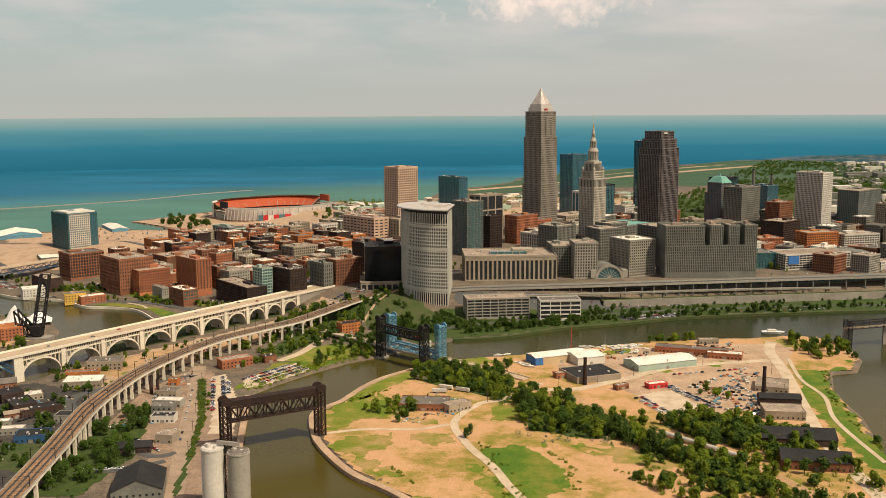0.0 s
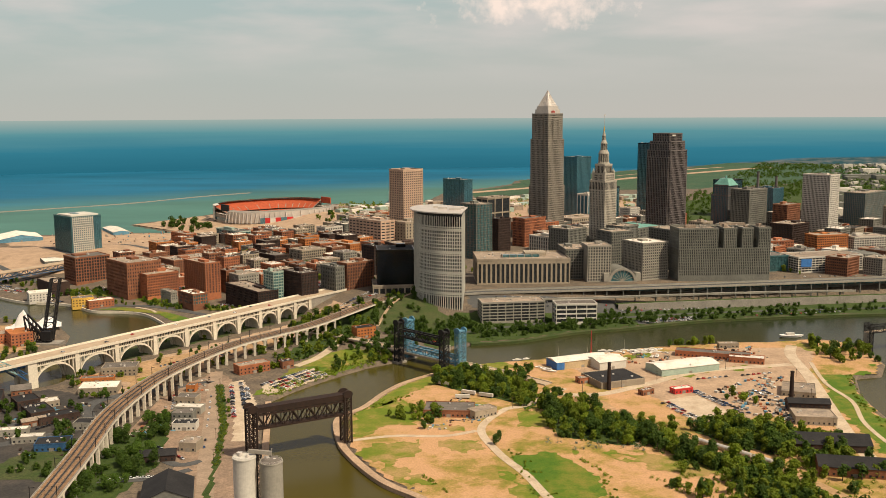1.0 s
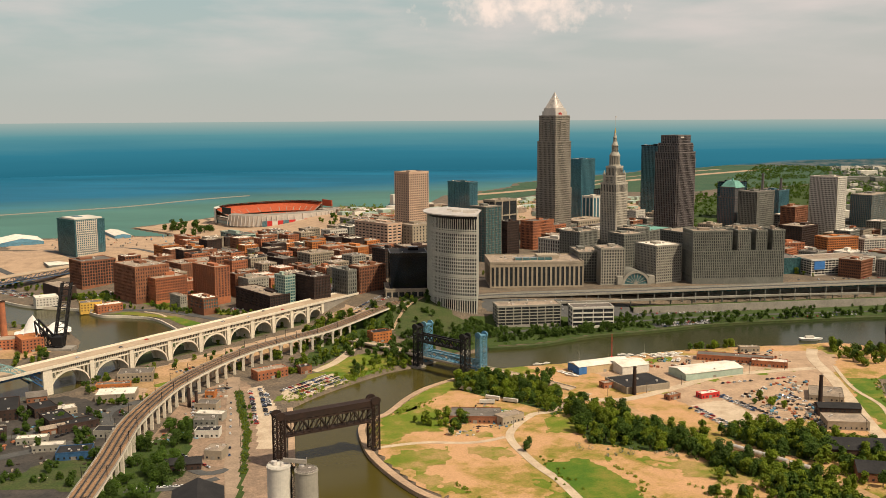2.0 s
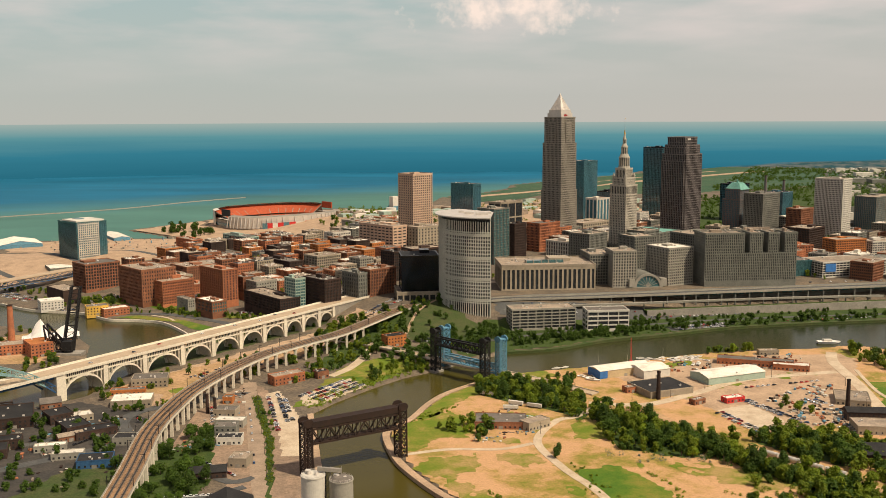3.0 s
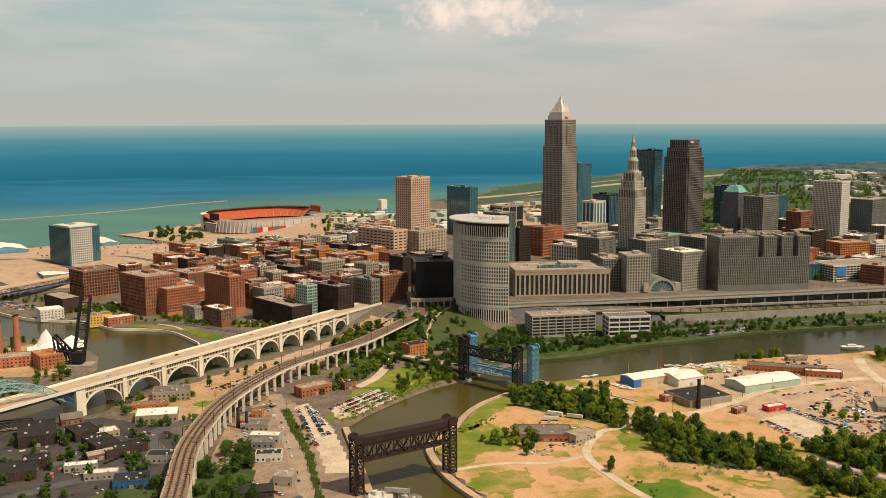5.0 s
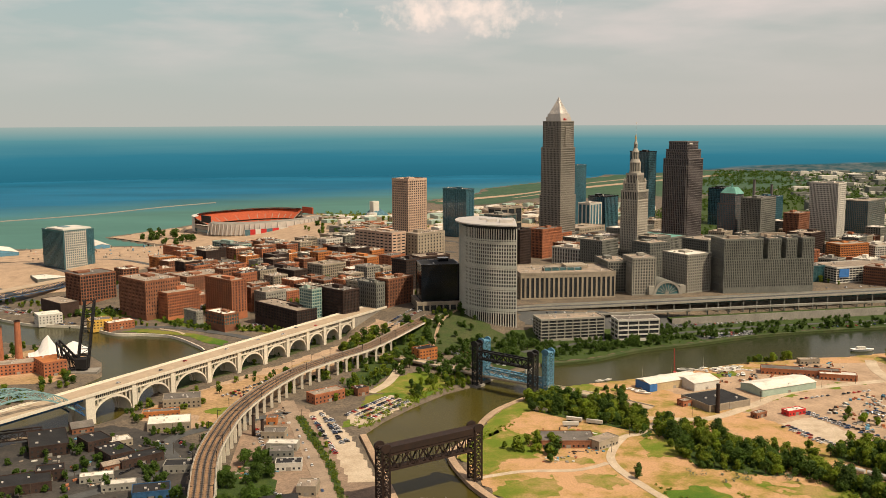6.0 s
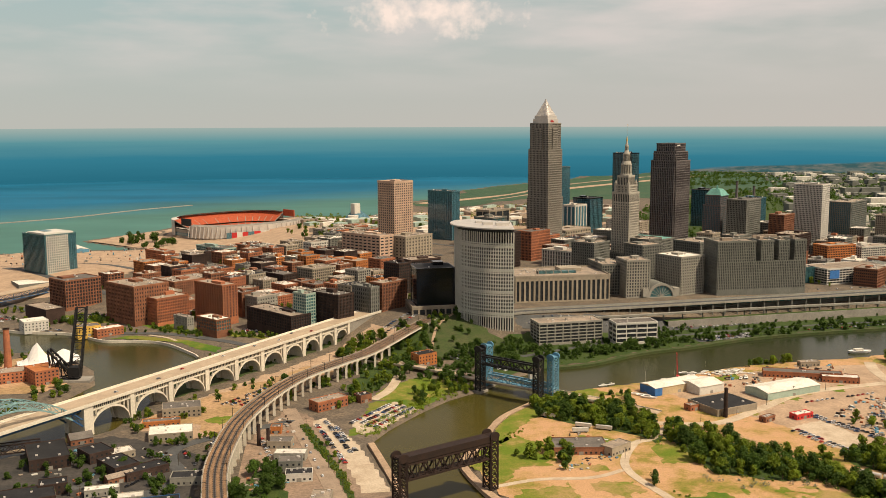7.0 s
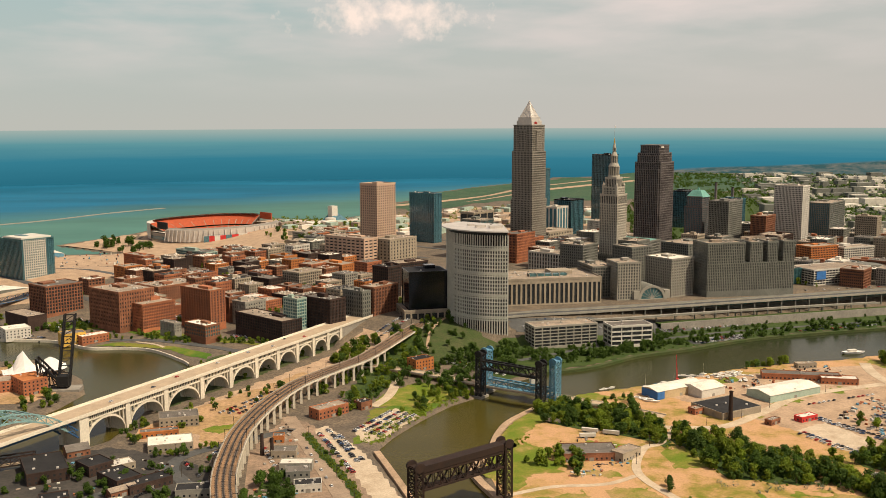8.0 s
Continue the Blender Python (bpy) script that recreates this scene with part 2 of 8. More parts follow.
M_YELLOW = surface("yellow wall paint", (0.62, 0.37, 0.07), 0.8, 0.15, 0.1, 0.1)
M_SANDWALL = surface("sand-coloured cladding", (0.56, 0.42, 0.235), 0.8, 0.15, 0.1, 0.1)
M_GREENROOF = surface("pale green metal", (0.36, 0.44, 0.35), 0.6, 0.15, 0.15, 0.1)
M_TARP = surface("white canvas", (0.78, 0.73, 0.66), 0.8, 0.08, 0.05, 0.0)
M_RUBBER = surface("rubber", (0.015, 0.015, 0.015), 0.9, 0.2, 1.0, 0.0)
M_PAINTS = [surface(n, c, 0.35, 0.08, 0.5, 0.0, spec=0.5, each=0.05) for n, c in (
    ("white car paint", (0.72, 0.70, 0.66)), ("black car paint", (0.02, 0.02, 0.022)), ("silver car paint", (0.42, 0.42, 0.42)),
    ("red car paint", (0.42, 0.03, 0.02)), ("blue car paint", (0.04, 0.09, 0.2)), ("grey car paint", (0.12, 0.12, 0.125)))]

# ---- geometry helpers ----


class Geo:
    """Collects vertices and faces of one mesh."""

    def __init__(self):
        self.v, self.f = [], []

    def box(self, x0, y0, z0, x1, y1, z1):
        n = len(self.v)
        self.v += [(x0, y0, z0), (x1, y0, z0), (x1, y1, z0), (x0, y1, z0), (x0, y0, z1), (x1, y0, z1), (x1, y1, z1), (x0, y1, z1)]
        self.f += [(n, n + 3, n + 2, n + 1), (n + 4, n + 5, n + 6, n + 7), (n, n + 1, n + 5, n + 4), (n + 1, n + 2, n + 6, n + 5), (n + 2, n + 3, n + 7, n + 6), (n + 3, n, n + 4, n + 7)]
        return self

    def prism(self, pts, z0, z1):
        """An upright prism over a plan outline, given anticlockwise."""
        n, k = len(self.v), len(pts)
        self.v += [(x, y, z0) for x, y in pts] + [(x, y, z1) for x, y in pts]
        self.f += [tuple(n + i for i in reversed(range(k))), tuple(n + k + i for i in range(k))]
        self.f += [(n + i, n + (i + 1) % k, n + k + (i + 1) % k, n + k + i) for i in range(k)]
        return self

    def frustum(self, r0, z0, r1, z1, k=16, cx=0.0, cy=0.0, turn=0.0):
        n = len(self.v)
        for r, z in ((r0, z0), (max(r1, 0.02), z1)):
            self.v += [(cx + r * math.cos(turn + 2 * math.pi * i / k), cy + r * math.sin(turn + 2 * math.pi * i / k), z) for i in range(k)]
        self.f += [tuple(n + i for i in reversed(range(k))), tuple(n + k + i for i in range(k))]
        self.f += [(n + i, n + (i + 1) % k, n + k + (i + 1) % k, n + k + i) for i in range(k)]
        return self

    def beam(self, p, q, w, h=None):
        """A straight bar of width w and height h from p to q."""
        p, q = Vector(p), Vector(q)
        d = (q - p).normalized()
        side = d.cross(Vector((0, 0, 1)))
        side = side.normalized() if side.length > 0.01 else Vector((1, 0, 0))
        upv = side.cross(d).normalized()
        s, u = side * w / 2, upv * (h or w) / 2
        n = len(self.v)
        for c in (p, q):
            self.v += [tuple(c - s - u), tuple(c + s - u), tuple(c + s + u), tuple(c - s + u)]
        self.f += [(n, n + 1, n + 2, n + 3), (n + 7, n + 6, n + 5, n + 4)]
        self.f += [(n + i, n + 4 + i, n + 4 + (i + 1) % 4, n + (i + 1) % 4) for i in range(4)]
        return self

    def sweep(self, rows, closed=False):
        """A skin over rows of equal length."""
        n, k = len(self.v), len(rows[0])
        for r in rows:
            self.v += [tuple(p) for p in r]
        for j in range(len(rows) - 1):
            for i in range(k if closed else k - 1):
                self.f.append((n + j * k + i, n + j * k + (i + 1) % k, n + (j + 1) * k + (i + 1) % k, n + (j + 1) * k + i))
        return self

    def mesh(self, name, material):
        me = bpy.data.meshes.new(name)
        me.from_pydata(self.v, [], self.f)
        bm = bmesh.new()
        bm.from_mesh(me)
        bmesh.ops.recalc_face_normals(bm, faces=bm.faces)
        bm.to_mesh(me)
        bm.free()
        me.materials.append(material)
        return me


def part(name, geo, material, parent, label=""):
    """Links a Geo or a ready mesh as one mesh object under a thing or a part."""
    data = geo if isinstance(geo, bpy.types.Mesh) else geo.mesh(name, material)
    ob = new(name, data)
    ob.parent = parent
    if label:
        ob["label"] = label
    return ob


def thing(name, m, label, category, group="", kind=""):
    ob = new(name)
    ob.matrix_world = m
    ob.empty_display_size = 0.1
    return tagged(ob, label, category, group, kind)


def setting(name, geo, material, label, category):
    return tagged(new(name, geo.mesh(name, material)), label, category, "", "structure")


# ---- ground, river and lake ----
NORTH_BANK = [(-150, 520), (-140, 640), (-162, 740), (-176, 826), (-185, 885), (-164, 925), (-134, 968), (-101, 1008), (-66, 1035), (-30, 1075), (12, 1105), (72, 1119), (139, 1159),
              (213, 1183), (293, 1215), (372, 1233), (503, 1251), (640, 1262), (760, 1240)]
EAST_BANK = [(600, 1120), (520, 960), (480, 760), (450, 520)]
PENINSULA = [(305, 520), (332, 640), (347, 733), (358, 780), (367, 818), (369, 859), (376, 904), (394, 954), (422, 960), (448, 1008), (460, 1078), (440, 1112), (411, 1124), (374, 1113),
             (299, 1106), (226, 1093), (180, 1076), (112, 1047), (52, 1031), (13, 1018), (-25, 985), (-60, 947), (-79, 912), (-96, 866), (-116, 833), (-110, 780), (-97, 739), (-69, 685),
             (-34, 646), (30, 560), (45, 520)]
WEST_RIVER = [(-900, 1560), (-684, 1432), (-618, 1380), (-543, 1356), (-492, 1310), (-454, 1304), (-414, 1285), (-374, 1228), (-364, 1205), (-372, 1153), (-385, 1080), (-395, 1000),
              (-410, 950), (-455, 905), (-540, 850), (-760, 790), (-760, 900), (-570, 950), (-500, 1000), (-470, 1060), (-455, 1110), (-470, 1170), (-525, 1258), (-575, 1262), (-640, 1290),
              (-900, 1420)]
LAKE_SHORE = [(-4900, 1900), (-1500, 1950), (-960, 2090), (-960, 2176), (-848, 2150), (-781, 2265), (-695, 2178), (-613, 2187), (-767, 2350), (-629, 2548), (-560, 2760), (-426, 2790),
              (-290, 2870), (-142, 2800), (-60, 2900), (3, 3230), (170, 3454), (256, 3607), (286, 3781), (476, 4026), (890, 4453), (1100, 4900), (-4900, 4900)]
RIVER = NORTH_BANK + EAST_BANK + PENINSULA


def signed_gap(X, Y, outline):
    """Distance to the outline: above zero outside it, below zero inside."""
    pts = np.array(outline, float)
    gap, inside = np.full(X.shape, 1e9), np.zeros(X.shape, bool)
    for (x0, y0), (x1, y1) in zip(pts, np.roll(pts, -1, 0)):
        dx, dy = x1 - x0, y1 - y0
        s = np.clip(((X - x0) * dx + (Y - y0) * dy) / (dx * dx + dy * dy), 0, 1)
        gap = np.minimum(gap, np.hypot(X - x0 - s * dx, Y - y0 - s * dy))
        if dy:
            inside ^= ((y0 > Y) != (y1 > Y)) & (X < x0 + (Y - y0) * dx / dy)
    return np.where(inside, -gap, gap)


def smooth(a, b, v):
    s = np.clip((v - a) / (b - a), 0, 1)
    return s * s * (3 - 2 * s)


def land_height(X, Y):
    X, Y = np.asarray(X, float), np.asarray(Y, float)
    river, west, lake = signed_gap(X, Y, RIVER), signed_gap(X, Y, WEST_RIVER), signed_gap(X, Y, LAKE_SHORE)
    shore = np.minimum(np.minimum(river, west), lake)
    # the bluff of the upper town, steep over the river and gentle in the west
    city = smooth(1150, 1330, Y + 0.55 * (X + 110) * (X < -110))
    rise = np.where(X < -200, smooth(90, 330, west), smooth(70, 155, river)) * city
    rise = rise * smooth(150, 420, lake)
    z = 3.0 + 24.0 * rise
    return np.where(shore < 5, np.clip(shore * 0.8 - 1.0, -5, 3.0), z)


GRID_X = np.concatenate([np.arange(-4600, -1000, 120), np.arange(-1000, -640, 20), np.arange(-640, 680, 6), np.arange(680, 1100, 20), np.arange(1100, 4700, 90)]).astype(float)
GRID_Y = np.concatenate([np.arange(-600, 480, 90), np.arange(480, 1460, 6), np.arange(1460, 2900, 14), np.arange(2900, 4790, 45)]).astype(float)
GRID_Z = land_height(*np.meshgrid(GRID_X, GRID_Y))


def ground_z(x, y):
    """The height of the ground sheet at one place."""
    i = min(max(int(np.searchsorted(GRID_X, x)) - 1, 0), len(GRID_X) - 2)
    j = min(max(int(np.searchsorted(GRID_Y, y)) - 1, 0), len(GRID_Y) - 2)
    u = min(max((x - GRID_X[i]) / (GRID_X[i + 1] - GRID_X[i]), 0), 1)
    v = min(max((y - GRID_Y[j]) / (GRID_Y[j + 1] - GRID_Y[j]), 0), 1)
    z = GRID_Z
    return float((z[j, i] * (1 - u) + z[j, i + 1] * u) * (1 - v) + (z[j + 1, i] * (1 - u) + z[j + 1, i + 1] * u) * v)


def build_ground():
    xs, ys = GRID_X, GRID_Y
    X, Y = np.meshgrid(xs, ys)
    Z = GRID_Z
    X, Y = np.where(np.hypot(X, Y) > 4760, X * 4760 / np.hypot(X, Y), X), np.where(np.hypot(X, Y) > 4760, Y * 4760 / np.hypot(X, Y), Y)
    k, n = len(xs), len(ys)
    idx = np.arange(k * n).reshape(n, k)
    quads = np.stack([idx[:-1, :-1], idx[:-1, 1:], idx[1:, 1:], idx[1:, :-1]], -1).reshape(-1, 4)
    me = bpy.data.meshes.new("ground")
    me.from_pydata(np.stack([X, Y, Z], -1).reshape(-1, 3).tolist(), [], quads.tolist())
    me.polygons.foreach_set("use_smooth", np.ones(len(me.polygons), bool))
    me.materials.append(M_GROUND)
    tagged(new("ground", me), "dusty pale ground of the city and river flats", "ground", "", "structure")


build_ground()
setting("river", Geo().prism([(-1000, 380), (900, 380), (900, 1650), (-1000, 1650)], -6, 0), M_RIVER, "murky brown-green river water", "river")
rim = [(4750 * math.cos(radians(d)), 4750 * math.sin(radians(d))) for d in range(20, 161, 2)]
setting("lake", Geo().prism([(-4440, 1650), (4440, 1650)] + [p for p in rim if p[1] > 1660], -6, 0), M_LAKE, "teal and blue lake water with wind streaks", "lake")


def build_backdrop():
    """The far lake and the far shore, beyond the reach of the ground sheet, up to the horizon: a glowing shell with
    painted haze.
    """
    m = bpy.data.materials.new("far lake")
    m.use_nodes = True
    make = node_maker(m.node_tree)
    where = make("ShaderNodeNewGeometry").outputs["Position"]
    xyz = make("ShaderNodeSeparateXYZ", i0=where)
    streak = make("ShaderNodeMapping", i0=where)
    streak.inputs["Scale"].default_value = (0.0009, 0.0009, 0.022)
    n = make("ShaderNodeTexNoise", Vector=streak.outputs[0], Scale=1.0, Detail=6.0, Roughness=0.6)
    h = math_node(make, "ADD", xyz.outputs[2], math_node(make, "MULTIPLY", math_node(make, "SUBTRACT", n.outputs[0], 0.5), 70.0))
    # paler steps towards the horizon paint the haze into the colour
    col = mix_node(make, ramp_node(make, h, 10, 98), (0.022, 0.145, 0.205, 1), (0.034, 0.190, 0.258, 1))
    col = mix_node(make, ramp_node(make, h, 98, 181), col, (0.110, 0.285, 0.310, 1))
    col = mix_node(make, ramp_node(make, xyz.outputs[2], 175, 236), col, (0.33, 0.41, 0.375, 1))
    # the shore that runs out to the east
    spots = make("ShaderNodeMapping", i0=where)
    spots.inputs["Scale"].default_value = (0.012, 0.012, 0.09)
    s = make("ShaderNodeTexNoise", Vector=spots.outputs[0], Scale=1.0, Detail=6.0, Roughness=0.7)
    land = mix_node(make, ramp_node(make, s.outputs[0], 0.42, 0.62), (0.045, 0.10, 0.10, 1), (0.18, 0.18, 0.15, 1))
    line = math_node(make, "MULTIPLY", math_node(make, "SUBTRACT", xyz.outputs[0], 1050.0), 0.072)
    line = math_node(make, "ADD", line, math_node(make, "MULTIPLY", math_node(make, "SUBTRACT", n.outputs[0], 0.5), 60.0))
    line = math_node(make, "MINIMUM", line, 108.0)
    f = ramp_node(make, math_node(make, "SUBTRACT", line, xyz.outputs[2]), -4.0, 6.0)
    col = mix_node(make, f, col, land)
    # the shell gives off its own colour, lit by no lamp
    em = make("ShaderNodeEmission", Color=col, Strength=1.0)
    out = make("ShaderNodeOutputMaterial")
    m.node_tree.links.new(em.outputs[0], out.inputs[0])
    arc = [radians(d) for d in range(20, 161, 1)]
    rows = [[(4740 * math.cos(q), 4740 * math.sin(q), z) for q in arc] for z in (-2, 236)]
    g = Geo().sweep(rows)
    setting("backdrop", g, m, "glowing backdrop of distant blue lake and far shore with painted haze", "backdrop")


build_backdrop()

# ---- buildings ----


def storeys(top, w, d, z0, z1, wall, glass, bay=4.0, pier=0.5, floor=4.0, band=0.45, deep=0.7, crown=1.6, cx=0.0, cy=0.0, pier_wall=None, lean=False, single=False):
    """One block of a building under its thing: glass core, a slab edge at each floor, piers on four sides and a cornice. Centred on cx, cy."""
    pier, band = pier * 0.8, band * 0.8
    x0, y0 = cx - w / 2, cy - d / 2
    part("glazing", Geo().box(x0 + deep, y0 + deep, z0, x0 + w - deep, y0 + d - deep, z1 - 0.6), glass, top)
    count = max(1, round((z1 - z0) / floor))
    step = (z1 - z0) / count
    shell = Geo() if lean else None
    if lean:
        for i in range(count):
            z = z0 + step * (i + 1) - (0.02 if i == count - 1 else 0)
            shell.box(x0 + 0.06, y0 + 0.06, z - step * band, x0 + w - 0.06, y0 + d - 0.06, z)
    elif band > 0:
        slab = Geo().box(x0 + 0.06, y0 + 0.06, -step * band, x0 + w - 0.06, y0 + d - 0.06, 0).mesh("floor_band", wall)
        for i in range(count):
            part("floor_band", slab, wall, top).location.z = z0 + step * (i + 1) - (0.02 if i == count - 1 else 0)
    if pier > 0:
        for side in range(4):
            length = w if side % 2 == 0 else d
            n = max(1, round(length / bay))
            g = shell or Geo()
            for i in range(n + 1):
                c, half = i * length / n, pier * length / n / 2
                a0, a1 = max(0, c - half), min(length, c + half)
                if i in (0, n):
                    a0, a1 = max(0, c - half * 1.4), min(length, c + half * 1.4)
                if side == 0:
                    g.box(x0 + a0, y0, z0, x0 + a1, y0 + deep + 0.1, z1 - 0.1)
                elif side == 2:
                    g.box(x0 + a0, y0 + d - deep - 0.1, z0, x0 + a1, y0 + d, z1 - 0.1)
                elif side == 1:
                    g.box(x0 + w - deep - 0.1, y0 + a0 + 0.003, z0, x0 + w - 0.003, y0 + a1 - 0.003, z1 - 0.12)
                else:
                    g.box(x0 + 0.003, y0 + a0 + 0.003, z0, x0 + deep + 0.1, y0 + a1 - 0.003, z1 - 0.12)
            if single and side in (0, 3):
                for i in range(0, len(g.v), 8):
                    one = Geo()
                    one.v, one.f = g.v[i:i + 8], g.f[:6]
                    part("pilaster", one, pier_wall or wall, top)
            elif not lean:
                tagged(part("wall", g, pier_wall or wall, top), kind="stuff")
    if crown:
        g = shell or Geo()
        t = 0.7
        g.box(x0 - 0.25, y0 - 0.25, z1 - 1.0, x0 + w + 0.25, y0 + t, z1 + crown)
        g.box(x0 - 0.25, y0 + d - t, z1 - 1.0, x0 + w + 0.25, y0 + d + 0.25, z1 + crown)
        g.box(x0 - 0.25, y0 + t, z1 - 1.0, x0 + t, y0 + d - t, z1 + crown)
        g.box(x0 + w - t, y0 + t, z1 - 1.0, x0 + w + 0.25, y0 + d - t, z1 + crown)
        if not lean:
            part("parapet", g, wall, top)
    if lean:
        tagged(part("wall", shell, wall, top), kind="stuff")


def roof_of(top, w, d, z, roof, rng, cx=0.0, cy=0.0, clutter=6, house=True, wall=None, lean=False):
    deck = part("roof", Geo().box(cx - w / 2 + 0.6, cy - d / 2 + 0.6, z - 0.5, cx + w / 2 - 0.6, cy + d / 2 - 0.6, z + 0.25), roof, top)
    if house and min(w, d) > 10:
        a, b, h = w * rng.uniform(0.18, 0.34), d * rng.uniform(0.2, 0.35), rng.uniform(2.5, 5)
        ox, oy = rng.uniform(-0.2, 0.2) * w, rng.uniform(-0.15, 0.25) * d
        part("lift_house", Geo().box(cx + ox - a / 2, cy + oy - b / 2, z + 0.25, cx + ox + a / 2, cy + oy + b / 2, z + h), wall or roof, deck)
    if lean:
        # hatches, vents and duct runs, too small to pick apart
        g = Geo()
        for _ in range(clutter):
            a, b, hh = rng.uniform(0.8, 4.0), rng.uniform(0.8, 2.4), rng.uniform(0.6, 2.4)
            px, py = cx + rng.uniform(-0.4, 0.4) * w, cy + rng.uniform(-0.4, 0.4) * d
            g.box(px - a / 2, py - b / 2, z + 0.25, px + a / 2, py + b / 2, z + 0.25 + hh)
        tagged(part("roof_vents", g, rng.choice((M_CONCDK, M_STEELROOF, M_ROOFWHITE)), deck), kind="stuff")
        return
    for _ in range(clutter):
        a, b, h = rng.uniform(1, 3.2), rng.uniform(1, 3.2), rng.uniform(0.8, 2.2)
        px, py = cx + rng.uniform(-0.4, 0.4) * w, cy + rng.uniform(-0.4, 0.4) * d
        part("roof_unit", Geo().box(px - a / 2, py - b / 2, z + 0.25, px + a / 2, py + b / 2, z + 0.25 + h), M_CONCDK if rng.random() < 0.4 else M_STEELROOF, deck)


BUILT = 0


def place(x, y, w, d, turn):
    """The middle of a block whose corner nearest the river stands at x, y."""
    c, s = math.cos(radians(turn)), math.sin(radians(turn))
    return x + c * w / 2 - s * d / 2, y + s * w / 2 + c * d / 2


def building(name, label, x, y, w, d, turn, z0, h, wall=M_BROWN, glass=M_GLASS, roof=M_ROOFTAN, bay=4.0, pier=0.55, floor=4.0, band=0.5, clutter=5, house=True, crown=1.2, category="building", lean=False, single=False):
    global BUILT
    BUILT += 1
    rng = random.Random(BUILT)
    lean = lean or y > 1900
    if wall in (M_BROWN, M_BRICK, M_DARKBROWN, M_ORANGE) and not lean:
        bay *= 0.72
    mx, my = place(x, y, w, d, turn)
    top = thing(name, pose(mx, my, z0, 0, 0, turn), label, category)
    part("base", Geo().box(-w / 2 - 0.1, -d / 2 - 0.1, -12, w / 2 + 0.1, d / 2 + 0.1, 0.8), wall, top)
    storeys(top, w, d, 0.8, h, wall, glass, bay, pier, floor, band, crown=crown, lean=lean, single=single)
    roof_of(top, w, d, h, roof, rng, clutter=clutter, house=house, wall=wall, lean=lean)
    return top


# the warehouse quarter in the west
apt = building("apartment_tower", "glass and white concrete apartment tower near the port", -669, 1722, 56, 68, 45, 6, 80, M_GLASSTEAL, M_GLASSBLUE, M_ROOFWHITE, 3.6, 0.10, 3.8, 0.16)
for i in range(20):
    part("white_band", Geo().box(-25, -34.6, 2 + i * 3.9, 13, -33.8, 3.2 + i * 3.9), M_WHITE, apt)
for i in range(11):
    part("white_pier", Geo().box(-25 + i * 3.7, -34.7, 1, -24.0 + i * 3.7, -33.85, 80), M_WHITE, apt)
part("roof_screen", Geo().box(-27, -33, 80.3, 24, 20, 83.5), M_WHITE, apt, "white penthouse screen")
building("warehouse", "brown brick warehouse with tall window bays", -583, 1501, 55, 46, 42, 8, 38, M_BROWN, bay=6, pier=0.4, floor=4.6, band=0.35, roof=M_ROOFGREY)
building("warehouse", "large dark brown brick warehouse with a pale roof", -467, 1384, 52, 70, 42, 9, 46, M_BROWN, bay=5, pier=0.66, floor=5, band=0.6, roof=M_ROOFTAN, clutter=14)
building("warehouse", "long brown brick block with a cluttered pale roof", -436, 1520, 74, 52, 42, 14, 24, M_BROWN, bay=5, pier=0.6, floor=4.2, band=0.5, roof=M_ROOFTAN, clutter=26)
building("office_block", "orange-brown brick block with rows of windows", -438, 1380, 49, 40, 42, 7, 32, M_BRICK, bay=3.6, pier=0.5, floor=4, band=0.5, roof=M_ROOFTAN, clutter=8)
building("apartment_block", "tall red brick apartment block with ribbed faces", -353, 1372, 24, 62, 42, 13, 43, M_BRICK, bay=7, pier=0.62, floor=3.4, band=0.35, roof=M_ROOFTAN)
building("town_house", "low cream house with a brick end", -395, 1343, 10, 30, 42, 10, 11, M_CREAM, bay=3.5, pier=0.6, floor=3.6, band=0.5)
building("office_block", "low brown and glass block with a white roof", -354, 1302, 22, 42, 42, 11, 14, M_BROWN, M_GLASSTEAL, M_ROOFWHITE, 5, 0.4, 4.5, 0.4)
building("apartment_block", "long brown apartment block with balconied bays", -262, 1278, 30, 96, 38, 13, 19, M_DARKBROWN, bay=5, pier=0.45, floor=3.6, band=0.35, roof=M_ROOFTAN, clutter=10)
building("office_block", "narrow pale green glass block", -244, 1294, 16, 25, 42, 20, 36, M_GREENROOF, M_GLASSTEAL, M_ROOFTAN, 4, 0.2, 3.8, 0.4)
building("hotel", "dark brown brick block with rows of pale sills", -205, 1281, 27, 46, 42, 20, 36, M_DARKBROWN, bay=3.4, pier=0.5, floor=3.8, band=0.45, roof=M_ROOFGREY, clutter=8)
building("office_block", "grey stone corner block with arched window rows", -163, 1314, 15, 35, 42, 22, 37, M_GREY, bay=3.8, pier=0.6, floor=5, band=0.45, roof=M_GREY)
building("warehouse", "brown brick row beside the grey corner block", -148, 1325, 46, 24, 42, 22, 40, M_BROWN, bay=4, pier=0.5, floor=4.4, band=0.4, roof=M_ROOFTAN, clutter=8)
building("office_block", "dark brown office slab with ribbon windows", -118, 1440, 26, 30, 42, 24, 46, M_DARKBROWN, bay=5, pier=0.3, floor=4, band=0.5, roof=M_ROOFBLACK)
building("warehouse", "brown brick block with one whitewashed face", -310, 1391, 34, 27, 42, 17, 19, M_CREAM, bay=4, pier=0.7, floor=4.2, band=0.6, roof=M_ROOFTAN)
building("warehouse", "dark brick warehouse behind the whitewashed block", -332, 1412, 24, 24, 42, 17, 22, M_BROWN, bay=4, pier=0.66, floor=4.2, band=0.6, roof=M_ROOFGREY)
